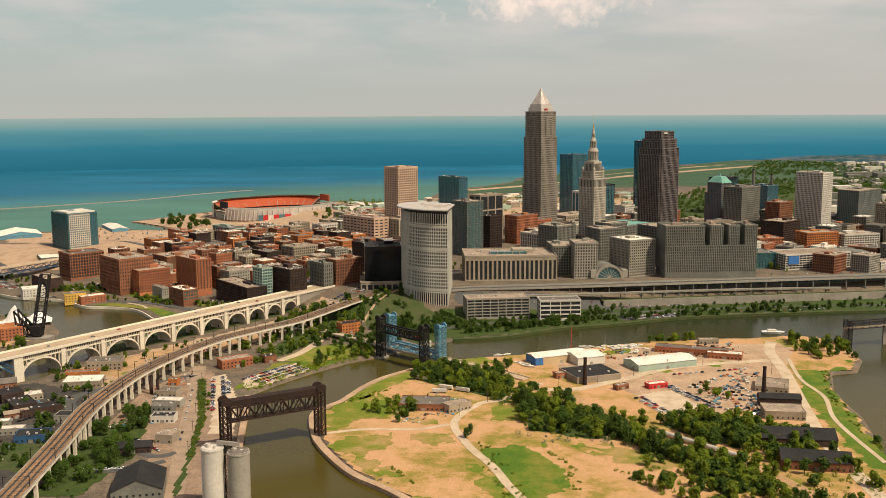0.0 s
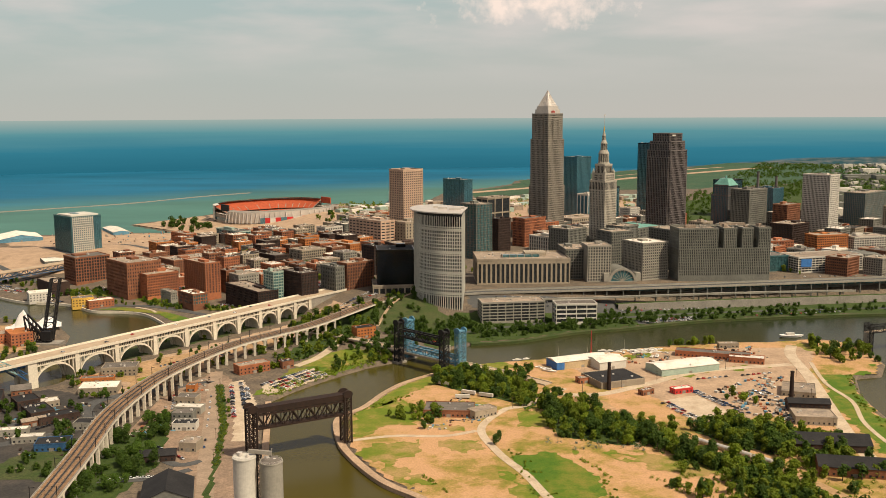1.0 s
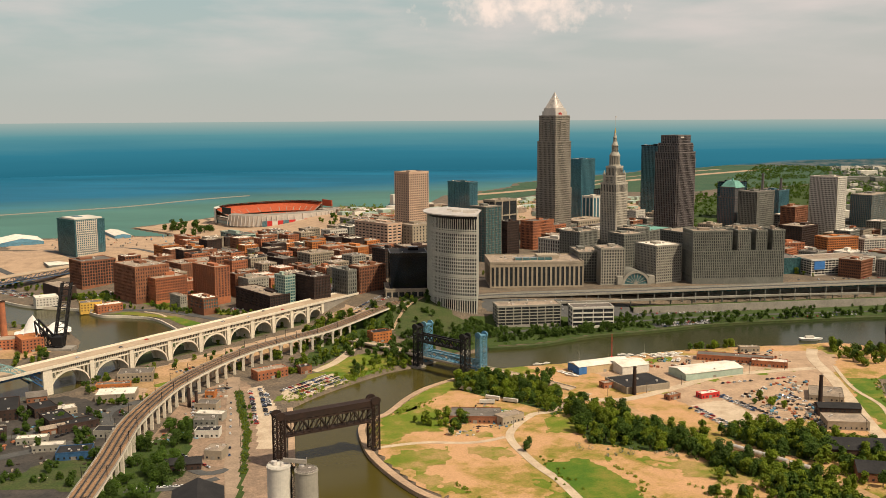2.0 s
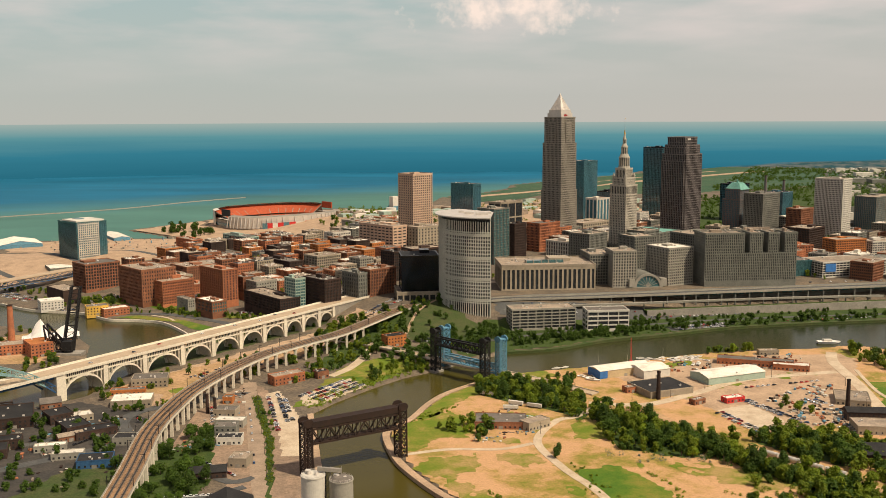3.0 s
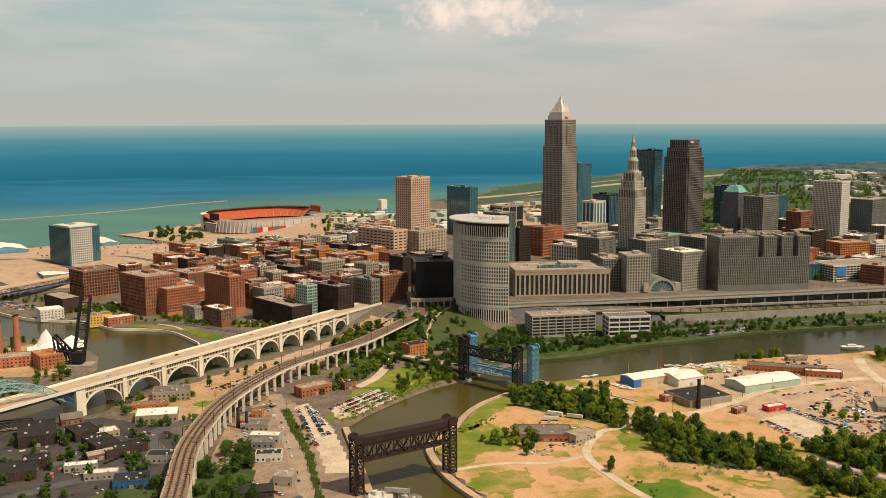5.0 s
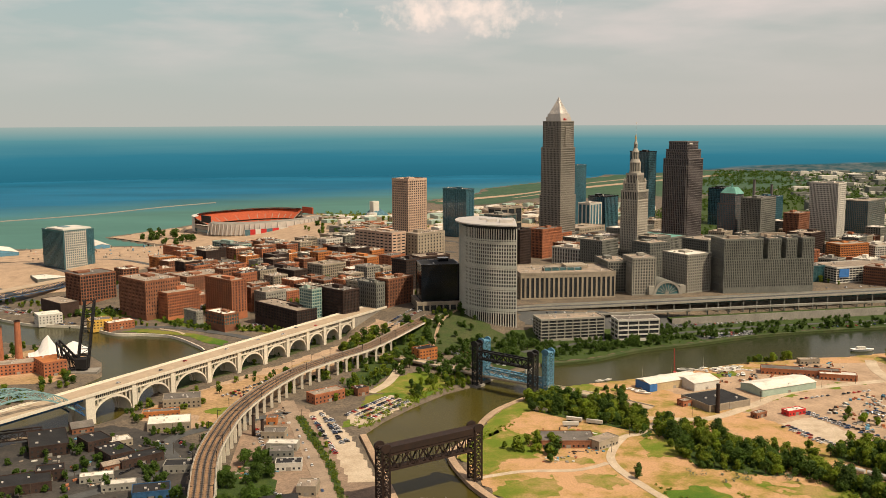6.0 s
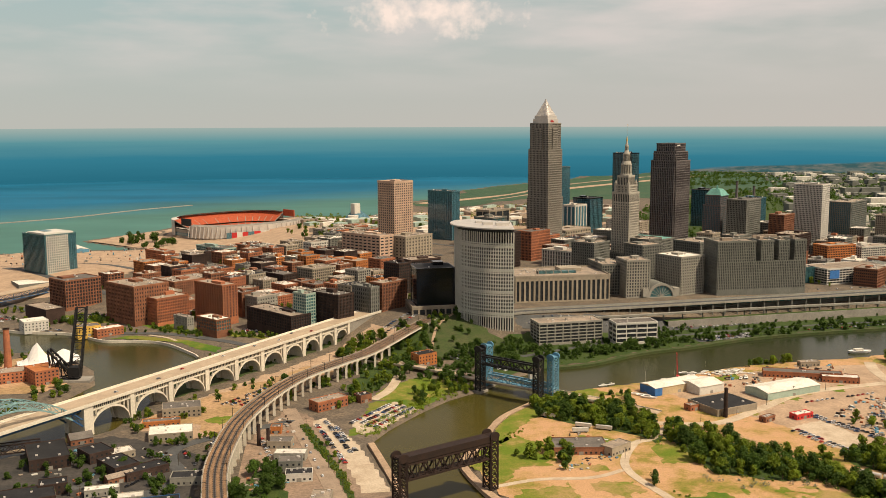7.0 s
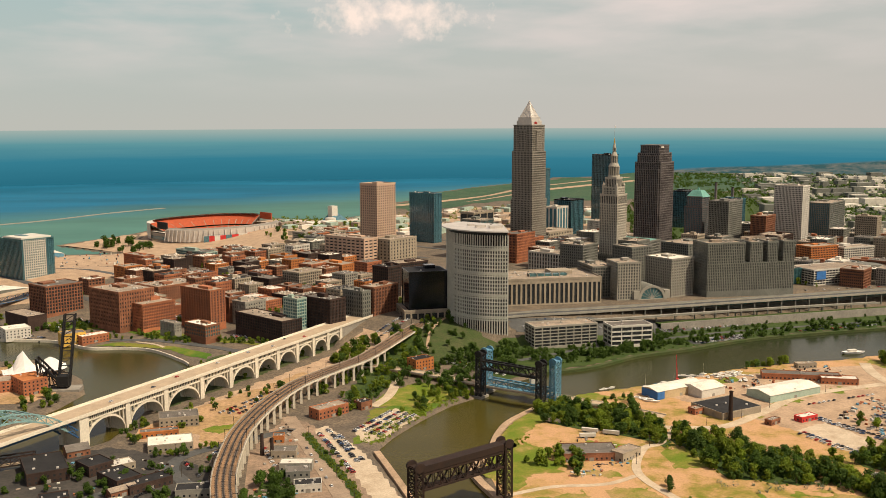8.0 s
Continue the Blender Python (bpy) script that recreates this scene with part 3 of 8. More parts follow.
building("warehouse", "dark brown brick warehouse with a tank roof", -282, 1540, 27, 71, 42, 18, 24, M_DARKBROWN, bay=4.4, pier=0.6, floor=4, band=0.55, roof=M_ROOFGREY, clutter=10)
building("warehouse", "brown and cream brick row of shops", -239, 1540, 46, 36, 42, 20, 30, M_TAN, bay=4, pier=0.45, floor=4.2, band=0.4, roof=M_ROOFTAN, clutter=8)
building("warehouse", "orange brick warehouse with a plain side", -171, 1643, 34, 62, 42, 25, 20, M_ORANGE, bay=6, pier=0.7, floor=5, band=0.6, roof=M_ROOFTAN)
building("warehouse", "dark brown brick pair with party walls", -221, 1773, 45, 30, 42, 24, 22, M_DARKBROWN, bay=5, pier=0.7, floor=4.4, band=0.6, roof=M_ROOFGREY)
building("warehouse", "orange brick block with a white painted sign square", -262, 1765, 30, 36, 42, 24, 20, M_ORANGE, bay=5, pier=0.7, floor=4.4, band=0.6, roof=M_ROOFGREY)
building("warehouse", "brown brick block with a stair tower", -507, 1878, 22, 62, 42, 8, 27, M_BRICK, bay=4, pier=0.55, floor=4, band=0.5, roof=M_ROOFTAN)
building("office_block", "teal glass block with open parking floors", -396, 1841, 24, 88, 42, 10, 34, M_GREENROOF, M_GLASSTEAL, M_ROOFGREY, 6, 0.12, 4.2, 0.25, clutter=10)
building("county_jail", "tan stone block with deep ribbon windows", -126, 1773, 34, 96, 42, 26, 44, M_PINK, bay=11, pier=0.35, floor=5.5, band=0.72, roof=M_ROOFTAN, clutter=12)
building("county_office", "pale tan stone block with a stepped roof", -81, 1777, 70, 34, 42, 27, 40, M_TAN, bay=8, pier=0.7, floor=6, band=0.6, roof=M_ROOFTAN, clutter=10)
building("office_block", "low dark brown block behind the black glass cube", -92, 1540, 55, 34, 30, 26, 34, M_DARKBROWN, bay=6, pier=0.2, floor=4, band=0.55, roof=M_ROOFTAN)
building("courthouse_tower", "pinkish stone court tower with square windows", -89, 1935, 52, 44, 42, 27, 125, M_PINK, bay=5.2, pier=0.5, floor=4.6, band=0.5, roof=M_ROOFGREY, clutter=6, crown=3)
building("hotel_tower", "blue-green glass hotel tower by the lake", 35, 2040, 24, 66, 42, 20, 106, M_GLASSBLUE, M_GLASSBLUE, M_ROOFGREY, 5, 0.08, 4, 0.1)
building("office_slab", "dark green glass office slab with a tan top", 40, 1590, 37, 37, 42, 27, 90, M_GREYDK, M_GLASSTEAL, M_ROOFTAN, 3.5, 0.15, 4, 0.16)
building("office_slab", "tan framed office block behind the glass slab", 70, 1800, 60, 30, 42, 27, 82, M_TAN, M_GLASS, M_ROOFTAN, 20, 0.12, 30, 0.12)
building("office_block", "dark brown stone block with a heavy cornice", 81, 1661, 30, 22, 42, 27, 58, M_DARKBROWN, bay=3.4, pier=0.45, floor=4.4, band=0.4, roof=M_ROOFBLACK)
building("bank_hall", "dark red sandstone block at the foot of the tallest tower", 133, 1735, 56, 30, 42, 27, 50, M_BRICK, bay=4, pier=0.5, floor=5, band=0.4, roof=M_ROOFGREY)
building("office_block", "white stone block with tall pilasters", 174, 1604, 44, 62, 42, 27, 32, M_WHITE, bay=5, pier=0.5, floor=6, band=0.3, roof=M_ROOFTAN, clutter=18)
building("office_block", "black glass cube block beside the curved court tower", -106, 1305, 50, 44, 5, 36, 48, M_GLASSBLACK, M_GLASSBLACK, M_ROOFBLACK, 30, 0.02, 60, 0.02, clutter=2, crown=0.4)
building("podium", "beige concrete podium with dark bays under the black cube", -112, 1300, 60, 52, 5, 22, 14, M_TAN, bay=9, pier=0.3, floor=12, band=0.35, roof=M_ROOFTAN, house=False, clutter=0)

# by the railway station
post = building("old_post_office", "long tan stone post office with tall pilasters", 31, 1357, 131, 80, 2, 28, 33, M_TAN, M_GLASS, M_ROOFTAN, 6.5, 0.5, 30, 0.2, clutter=16, crown=2, single=True)
part("skylight", Geo().box(-28, -14, 33.3, 26, -4, 36.5), M_GLASSTEAL, post, "long green-glazed roof lights")
for k in range(6):
    part("skylight_frame", Geo().box(-28 + k * 10.6, -14.3, 33.3, -27 + k * 10.6, -3.8, 37), M_CONCDK, post)
building("office_tower", "cream stone tower with a stepped top and square windows", 188, 1372, 34, 40, 4, 28, 50, M_CREAM, bay=3.6, pier=0.5, floor=4, band=0.45, roof=M_ROOFTAN)
building("office_block", "grey stone block with a terraced side", 160, 1395, 34, 60, 4, 28, 42, M_GREY, bay=3.6, pier=0.45, floor=4, band=0.4, roof=M_ROOFTAN, clutter=8)
building("hotel", "pale stone hotel block with a white roof", 268, 1380, 45, 50, 25, 28, 52, M_CREAM, bay=3.4, pier=0.5, floor=4, band=0.48, roof=M_ROOFWHITE)
building("office_block", "grey stone block with rows of windows behind the arch", 236, 1450, 40, 40, 25, 28, 60, M_GREY, bay=3.4, pier=0.5, floor=4.2, band=0.45, roof=M_ROOFTAN)

land = thing("railway_office_block", pose(*place(318, 1375, 134, 44, 4), 29, 0, 0, 4), "huge sooty grey limestone block with light wells", "building")
part("base", Geo().box(-67, -22, -12, 67, 22, 6), M_GREYDK, land)
storeys(land, 134, 44, 6, 44, M_GREYDK, M_GLASS, 2.7, 0.56, 3.8, 0.30, crown=0.5)
for lx0, lx1 in ((-67, -10), (-2, 17), (25, 41), (49, 67)):
    storeys(land, lx1 - lx0, 30, 44, 72, M_GREYDK, M_GLASS, 2.7, 0.56, 3.8, 0.30, cx=(lx0 + lx1) / 2, cy=-7)
    roof_of(land, lx1 - lx0, 30, 72, M_ROOFTAN, random.Random(lx1), cx=(lx0 + lx1) / 2, cy=-7, clutter=4)
storeys(land, 134, 14, 44, 72, M_GREYDK, M_GLASS, 2.7, 0.56, 3.8, 0.30, cy=15)
roof_of(land, 134, 14, 72, M_ROOFTAN, random.Random(5), cy=15, clutter=10)
building("office_block", "grey stone block behind the railway offices", 330, 1470, 60, 50, 30, 28, 60, M_GREYDK, bay=3.6, pier=0.5, floor=4, band=0.45, roof=M_ROOFTAN, clutter=10)
building("department_store", "wide grey stone store with a green roof edge", 300, 1600, 80, 70, 42, 28, 46, M_GREY, bay=4, pier=0.5, floor=4.5, band=0.45, roof=M_COPPER, clutter=14)

# far towers
tall = thing("skyscraper", pose(188, 1876, 27, 0, 0, 42), "tallest beige granite skyscraper with a pale pyramid top", "skyscraper")
part("base", Geo().box(-25, -25, -10, 25, 25, 0.5), M_BEIGETOWER, tall)
storeys(tall, 48, 48, 0.5, 100, M_BEIGETOWER, M_GLASS, 3.2, 0.5, 4.1, 0.5, crown=0.6)
storeys(tall, 45, 45, 100, 188, M_BEIGETOWER, M_GLASS, 3.2, 0.5, 4.1, 0.5, crown=0.6)
storeys(tall, 41, 41, 188, 236, M_BEIGETOWER, M_GLASS, 3.2, 0.5, 4.1, 0.5, crown=0.6)
storeys(tall, 16, 44, 188, 226, M_BEIGETOWER, M_GLASS, 3.2, 0.5, 4.1, 0.5, crown=0.6)
storeys(tall, 44.2, 16, 188, 226, M_BEIGETOWER, M_GLASS, 3.2, 0.5, 4.1, 0.5, crown=0.6)
for side, z0, z1 in ((33, 236, 244), (29, 244, 250)):
    part("setback", Geo().box(-side / 2, -side / 2, z0, side / 2, side / 2, z1), M_STEELROOF, tall)
part("pyramid", Geo().frustum(26 / 2 ** 0.5, 250, 7 / 2 ** 0.5, 272, 4, turn=math.pi / 4), M_STEELROOF, tall, "pale ribbed metal pyramid roof")
part("spire", Geo().frustum(7 / 2 ** 0.5, 272, 0.2, 281, 4, turn=math.pi / 4), M_STEELROOF, tall)
ribs = Geo()
for s in range(4):
    for k in range(-3, 4):
        q = Matrix.Rotation(s * math.pi / 2, 3, "Z")
        ribs.beam(q @ Vector((k * 3.6, -13.0, 250.2)), q @ Vector((k * 1.0, -3.5, 272.0)), 0.5)
part("pyramid_ribs", ribs, M_STEELROOF, tall)
for ox, oy, wide in ((-3.5, -16.9, 0), (16.9, 2.5, 1)):
    sign = Geo()
    for k, h in ((-3.2, 3.2), (0, 4.4), (3.4, 2.8)):
        if wide:
            sign.box(16.6, oy + k - 1.2, 238, 17.1, oy + k + 1.2, 238 + h)
        else:
            sign.box(ox + k - 1.2, -17.1, 238, ox + k + 1.2, -16.6, 238 + h)
    part("sign", sign, M_REDPAINT, tall, "red sign shapes")

term = thing("stepped_tower", pose(238, 1542, 27, 0, 0, 42), "old cream stone tower with tiered top and slender spire", "skyscraper")
part("base", Geo().box(-23, -23, -10, 23, 23, 1), M_CREAM, term)
storeys(term, 44, 44, 1, 40, M_GREY, M_GLASS, 3.2, 0.55, 4, 0.45)
storeys(term, 30, 30, 40, 118, M_TOWERSTONE, M_GLASS, 2.9, 0.56, 3.9, 0.46, crown=0.6)
storeys(term, 30, 30, 118, 132, M_TOWERSTONE, M_GLASS, 2.9, 0.42, 14, 0.16, crown=1.2)
storeys(term, 25, 25, 132, 143, M_TOWERSTONE, M_GLASS, 2.4, 0.5, 3.7, 0.4, crown=1.2)
for cx in (-11, 11):
    for cy in (-11, 11):
        part("corner_turret", Geo().frustum(2.4, 132, 2.1, 146, 8, cx, cy).frustum(2.7, 146, 2.7, 147, 8, cx, cy).frustum(2.0, 147, 0.1, 152, 8, cx, cy), M_TOWERSTONE, term)
storeys(term, 19, 19, 143, 157, M_TOWERSTONE, M_GLASS, 2.7, 0.45, 14, 0.16, crown=1.6)


def tier(z0, z1, r, count):
    """One round stage of the tower top: dark core, ring of columns, cornice."""
    part("drum", Geo().frustum(r * 0.8, z0, r * 0.78, z1, 16), M_GREYDK, term)
    for k in range(count):
        q = 2 * math.pi * k / count
        part("column", Geo().beam((r * 0.92 * math.cos(q), r * 0.92 * math.sin(q), z0), (r * 0.9 * math.cos(q), r * 0.9 * math.sin(q), z1), r * 0.17), M_TOWERSTONE, term)
    part("cornice", Geo().frustum(r * 1.04, z1 - 0.2, r * 1.04, z1 + 1.2, 16), M_TOWERSTONE, term)


part("drum_base", Geo().frustum(9.6, 157, 9.0, 161, 16), M_TOWERSTONE, term)
tier(161, 174, 8.2, 14)
part("dome", Geo().frustum(8.0, 175.2, 6.0, 180, 16), M_TOWERSTONE, term)
tier(180, 190, 5.2, 10)
part("lantern_roof", Geo().frustum(4.8, 191.2, 3.0, 196, 12), M_TOWERSTONE, term)
tier(196, 202, 2.8, 8)
part("spire_cone", Geo().frustum(2.6, 203, 0.9, 211, 12), M_TOWERSTONE, term)
part("finial", Geo().frustum(1.3, 210, 0.5, 217, 8), M_YELLOW, term, "gilded finial")
part("flagpole", Geo().frustum(0.22, 216, 0.12, 236, 6).box(0, -0.1, 233, 2.6, 0.1, 235.2), M_STEELROOF, term)
building("annex", "grey stone wing at the foot of the stepped tower", 262, 1500, 40, 50, 42, 28, 62, M_GREY, bay=3.2, pier=0.55, floor=4, band=0.45, roof=M_ROOFTAN)
building("annex", "grey stone wing with a copper roof edge", 178, 1500, 44, 40, 42, 28, 58, M_GREY, bay=3.2, pier=0.55, floor=4, band=0.45, roof=M_ROOFTAN)

bank = thing("bank_tower", pose(396, 1784, 27, 0, 0, 42), "dark brown granite bank tower with stepped corners", "skyscraper")
part("base", Geo().box(-31, -27, -10, 31, 27, 1), M_GRANITE, bank)
for bw, bd, z0, z1 in ((60, 46, 1, 158), (52, 50, 1, 170), (50, 42, 170, 182), (44, 44, 158, 186), (40, 36, 182, 200)):
    storeys(bank, bw, bd, z0, z1, M_GRANITE, M_GLASSBLACK, 3.6, 0.46, 4.2, 0.22, crown=0.8)
part("roof", Geo().box(-19, -17, 199.5, 19, 17, 200.6), M_ROOFGREY, bank)
part("sign", Geo().box(-12, -18.6, 195.5, -2, -18.1, 198), M_WHITE, bank, "pale sign bar")

pyr = thing("office_tower", pose(560, 1965, 27, 0, 0, 42), "grey office tower with a green copper pyramid roof", "skyscraper")
part("base", Geo().box(-22, -20, -10, 22, 20, 1), M_GREYDK, pyr)
storeys(pyr, 44, 38, 1, 72, M_GRANITE, M_GLASSBLUE, 3.6, 0.35, 4, 0.4)
storeys(pyr, 36, 32, 72, 92, M_GRANITE, M_GLASSBLUE, 3.6, 0.35, 4, 0.4)
part("pyramid_roof", Geo().frustum(25, 92, 12, 105, 4, turn=math.pi / 4), M_COPPER, pyr, "green copper pyramid roof")
part("cap", Geo().frustum(3, 105, 0.3, 112, 4, turn=math.pi / 4), M_COPPER, pyr)
building("office_tower", "dark blue glass tower behind the tallest tower", 300, 2240, 50, 40, 42, 25, 138, M_GLASSBLUE, M_GLASSBLUE, M_ROOFGREY, 4, 0.1, 4.2, 0.16, category="skyscraper")
building("office_tower", "black glass slab tower near the lake shore", 500, 2330, 34, 52, 42, 22, 168, M_GLASSBLACK, M_GLASSBLUE, M_ROOFBLACK, 4, 0.12, 4.2, 0.14, category="skyscraper")
building("office_block", "white and glass office block with vertical strips", 300, 2080, 44, 30, 42, 25, 66, M_WHITE, M_GLASSBLUE, M_ROOFTAN, 10, 0.35, 60, 0.05)
building("office_block", "low black glass block", 345, 2130, 52, 44, 42, 25, 76, M_GLASSBLACK, M_GLASSBLUE, M_ROOFBLACK, 5, 0.08, 4.2, 0.1)
building("office_block", "low tan stone hall with a flat roof", 250, 1960, 90, 50, 42, 26, 26, M_TAN, bay=6, pier=0.6, floor=6, band=0.5, roof=M_ROOFTAN, clutter=12)
building("apartment_tower", "grey and yellow patterned tower with a dark side", 571, 1850, 66, 40, 42, 27, 90, M_GREY, M_GLASS, M_ROOFGREY, 3.0, 0.5, 3.8, 0.5, category="skyscraper")
building("hospital_tower", "white concrete office tower with a close window grid", 732, 1870, 40, 56, 42, 27, 116, M_WHITE, M_GLASS, M_ROOFTAN, 2.8, 0.48, 3.8, 0.48, category="skyscraper")
building("office_block", "brown brick block with a stepped roof", 637, 1830, 50, 30, 42, 28, 62, M_BROWN, bay=3.6, pier=0.5, floor=4, band=0.45, roof=M_ROOFTAN)
building("office_block", "dark blue glass block", 690, 2060, 44, 40, 42, 27, 76, M_GLASSBLUE, M_GLASSBLUE, M_ROOFBLACK, 4, 0.1, 4, 0.14)
building("office_block", "dark block with two roof stacks", 640, 2210, 60, 40, 42, 26, 84, M_GLASSBLACK, M_GLASSBLUE, M_ROOFBLACK, 4, 0.15, 4, 0.2)
building("office_block", "grey stone office block with tall piers", 837, 1950, 100, 44, 42, 27, 74, M_GREY, M_GLASSBLUE, M_ROOFTAN, 3.8, 0.4, 4, 0.3, clutter=10)
building("office_block", "tan stone block with set-back top", 840, 1790, 30, 40, 42, 27, 62, M_TAN, bay=3.6, pier=0.5, floor=4, band=0.45, roof=M_ROOFTAN)
building("warehouse", "orange brick block with long window rows", 615, 1626, 61, 34, 15, 30, 28, M_ORANGE, bay=5, pier=0.25, floor=4, band=0.5, roof=M_ROOFTAN)
building("office_block", "low dark brown stone block", 600, 1700, 60, 44, 42, 28, 40, M_DARKBROWN, bay=4, pier=0.4, floor=4, band=0.45, roof=M_ROOFTAN, clutter=10)
building("office_block", "white block with dark ribbon windows", 684, 1640, 70, 30, 15, 29, 24, M_WHITE, bay=5, pier=0.25, floor=4, band=0.45, roof=M_ROOFTAN)
building("office_block", "orange and brown brick block", 600, 1900, 36, 34, 42, 28, 44, M_BRICK, bay=4, pier=0.5, floor=4, band=0.45, roof=M_ROOFTAN)
building("office_block", "small tan stone block by the square", 440, 1690, 30, 30, 42, 28, 46, M_TAN, bay=3.6, pier=0.55, floor=4, band=0.5, roof=M_ROOFTAN)
building("office_block", "small grey stone block by the square", 490, 1700, 40, 30, 42, 28, 40, M_GREY, bay=3.6, pier=0.55, floor=4, band=0.5, roof=M_ROOFTAN)
building("office_block", "brown brick block beside the car park", 520, 1580, 44, 34, 15, 29, 26, M_BRICK, bay=4, pier=0.5, floor=4, band=0.45, roof=M_ROOFTAN)
gar = building("parking_garage", "white parking garage with open decks and a screen", 512, 1435, 113, 50, 15, 28, 22, M_WHITE, M_GLASS, M_ROOFTAN, 6, 0.1, 3.4, 0.42, clutter=4, house=False)
part("screen", Geo().box(-52, -25.9, 8, -34, -25.3, 20), M_BLUEPAINT, gar, "blue lit advertising screen")
building("office_block", "green glass block beside the garage", 455, 1450, 50, 44, 8, 28, 22, M_GLASSTEAL, M_GLASSTEAL, M_ROOFGREY, 5, 0.1, 4, 0.2)
building("parking_garage", "pale concrete parking garage by the river road", 30, 1206, 81, 30, 8, 6, 24, M_CREAM, M_GLASS, M_ROOFTAN, 10, 0.12, 4.2, 0.4, clutter=6, house=False)
building("parking_garage", "white and dark parking deck by the river road", 122, 1200, 52, 26, 4, 6, 23, M_WHITE, M_GLASS, M_ROOFGREY, 12, 0.08, 5.5, 0.4, clutter=3, house=False)


def round_court():
    """The tall court tower with one curved face of close columns and a flat disc roof."""
    top = thing("court_tower", pose(12, 1311, 14), "tall pale court tower with a curved colonnaded face", "skyscraper")
    r, h, base = 68.0, 121.0, -10.0
    arc = [radians(150 + i * (265 - 150) / 40) for i in range(41)]
    edge = [(r * math.cos(q), r * math.sin(q)) for q in arc]
    back = [(edge[-1][0] + 6, edge[-1][1] + 72), (edge[0][0] + 20, edge[0][1] + 16)]
    inner = [(0.955 * x, 0.955 * y) for x, y in edge] + [(back[0][0] - 1.0, back[0][1] - 1), (back[1][0], back[1][1] - 1)]
    part("glazing", Geo().prism(inner, base, h - 1), M_GLASS, top)
    full = edge + back
    n = 27
    slab = Geo().prism(full, -1.1, 0).mesh("floor_band", M_COURT)
    for i in range(4, n - 2):
        part("floor_band", slab, M_COURT, top).location.z = h * i / n
    wide = Geo().prism([(1.004 * x, 1.004 * y) for x, y in edge] + back, -2.4, 0).mesh("broad_band", M_COURT)
    for k in (0.18, 0.4, 0.62, 0.87):
        part("broad_band", wide, M_COURT, top).location.z = h * k
    count = 44
    for i in range(count + 1):
        q = arc[0] + (arc[-1] - arc[0]) * i / count
        g = Geo().beam((r * 1.003 * math.cos(q), r * 1.003 * math.sin(q), base), (r * 1.003 * math.cos(q), r * 1.003 * math.sin(q), h), 1.15, 1.2)
        part("column", g, M_COURT, top)
    (ax, ay), (bx, by) = edge[-1], back[0]
    for i in range(1, 17):
        s = i / 16
        part("column", Geo().beam((ax + (bx - ax) * s, ay + (by - ay) * s, base), (ax + (bx - ax) * s, ay + (by - ay) * s, h), 1.15, 1.2), M_COURT, top)
    lid = [(1.085 * x, 1.085 * y) for x, y in edge] + [(back[0][0] + 4, back[0][1] + 2), (back[1][0], back[1][1] + 2)]
    part("roof_slab", Geo().prism(lid, h + 4, h + 5.4), M_STEELROOF, top, "pale overhanging roof slab")
    # dark glass here puts the shade under the roof slab into the colour
    part("attic", Geo().prism([(0.95 * x, 0.95 * y) for x, y in edge] + [(back[0][0] - 3, back[0][1] - 3), (back[1][0], back[1][1] - 3)], h - 1, h + 4), M_GLASS, top)
    for px, py, a, b, hh in ((-30, -20, 12, 9, 3.5), (-14, -34, 16, 8, 4), (-8, -12, 14, 12, 3), (-38, 2, 8, 8, 2.5)):
        part("roof_unit", Geo().box(px - a / 2, py - b / 2, h + 5, px + a / 2, py + b / 2, h + 5 + hh), M_STEELROOF, top)


round_court()


def arch_hall():
    top = thing("station_hall", pose(238, 1374, 28, 0, 0, 6) @ Matrix.Diagonal((1.35, 1, 1.25, 1)), "pale stone hall with a great glazed arch", "building")
    rows = []
    for r, y in ((15, 0), (15, -2), (12.4, -2), (12.4, -0.6)):
        rows.append([(r * math.cos(radians(q)), y, max(0, r * math.sin(radians(q)))) for q in range(0, 181, 10)])
    part("arch", Geo().sweep(rows), M_CREAM, top)
    fan = [(12.6 * math.cos(radians(q)), 12.6 * math.sin(radians(q))) for q in range(0, 181, 10)]
    g = Geo()
    g.v = [(x, -0.4, z) for x, z in fan] + [(x, 1.0, z) for x, z in fan]
    g.f = [tuple(range(len(fan)))]
    part("glazed_fan", g, M_GLASSTEAL, top)
    for q in range(20, 180, 20):
        part("glazing_bar", Geo().beam((0, -0.6, 0), (12.5 * math.cos(radians(q)), -0.6, 12.5 * math.sin(radians(q))), 0.5), M_CREAM, top)
    vault = [[(14.8 * math.cos(radians(q)), y, 14.8 * math.sin(radians(q))) for q in range(0, 181, 10)] for y in (0, 40)]
    part("vault", Geo().sweep(vault), M_GREY, top)
    for sx in (-1, 1):
        part("flank", Geo().box(sx * 17 - 3, -1.5, 0, sx * 17 + 3, 30, 9), M_CREAM, top)
    part("base", Geo().box(-16, -2.5, -14, 16, 40, 0), M_CREAM, top)


arch_hall()

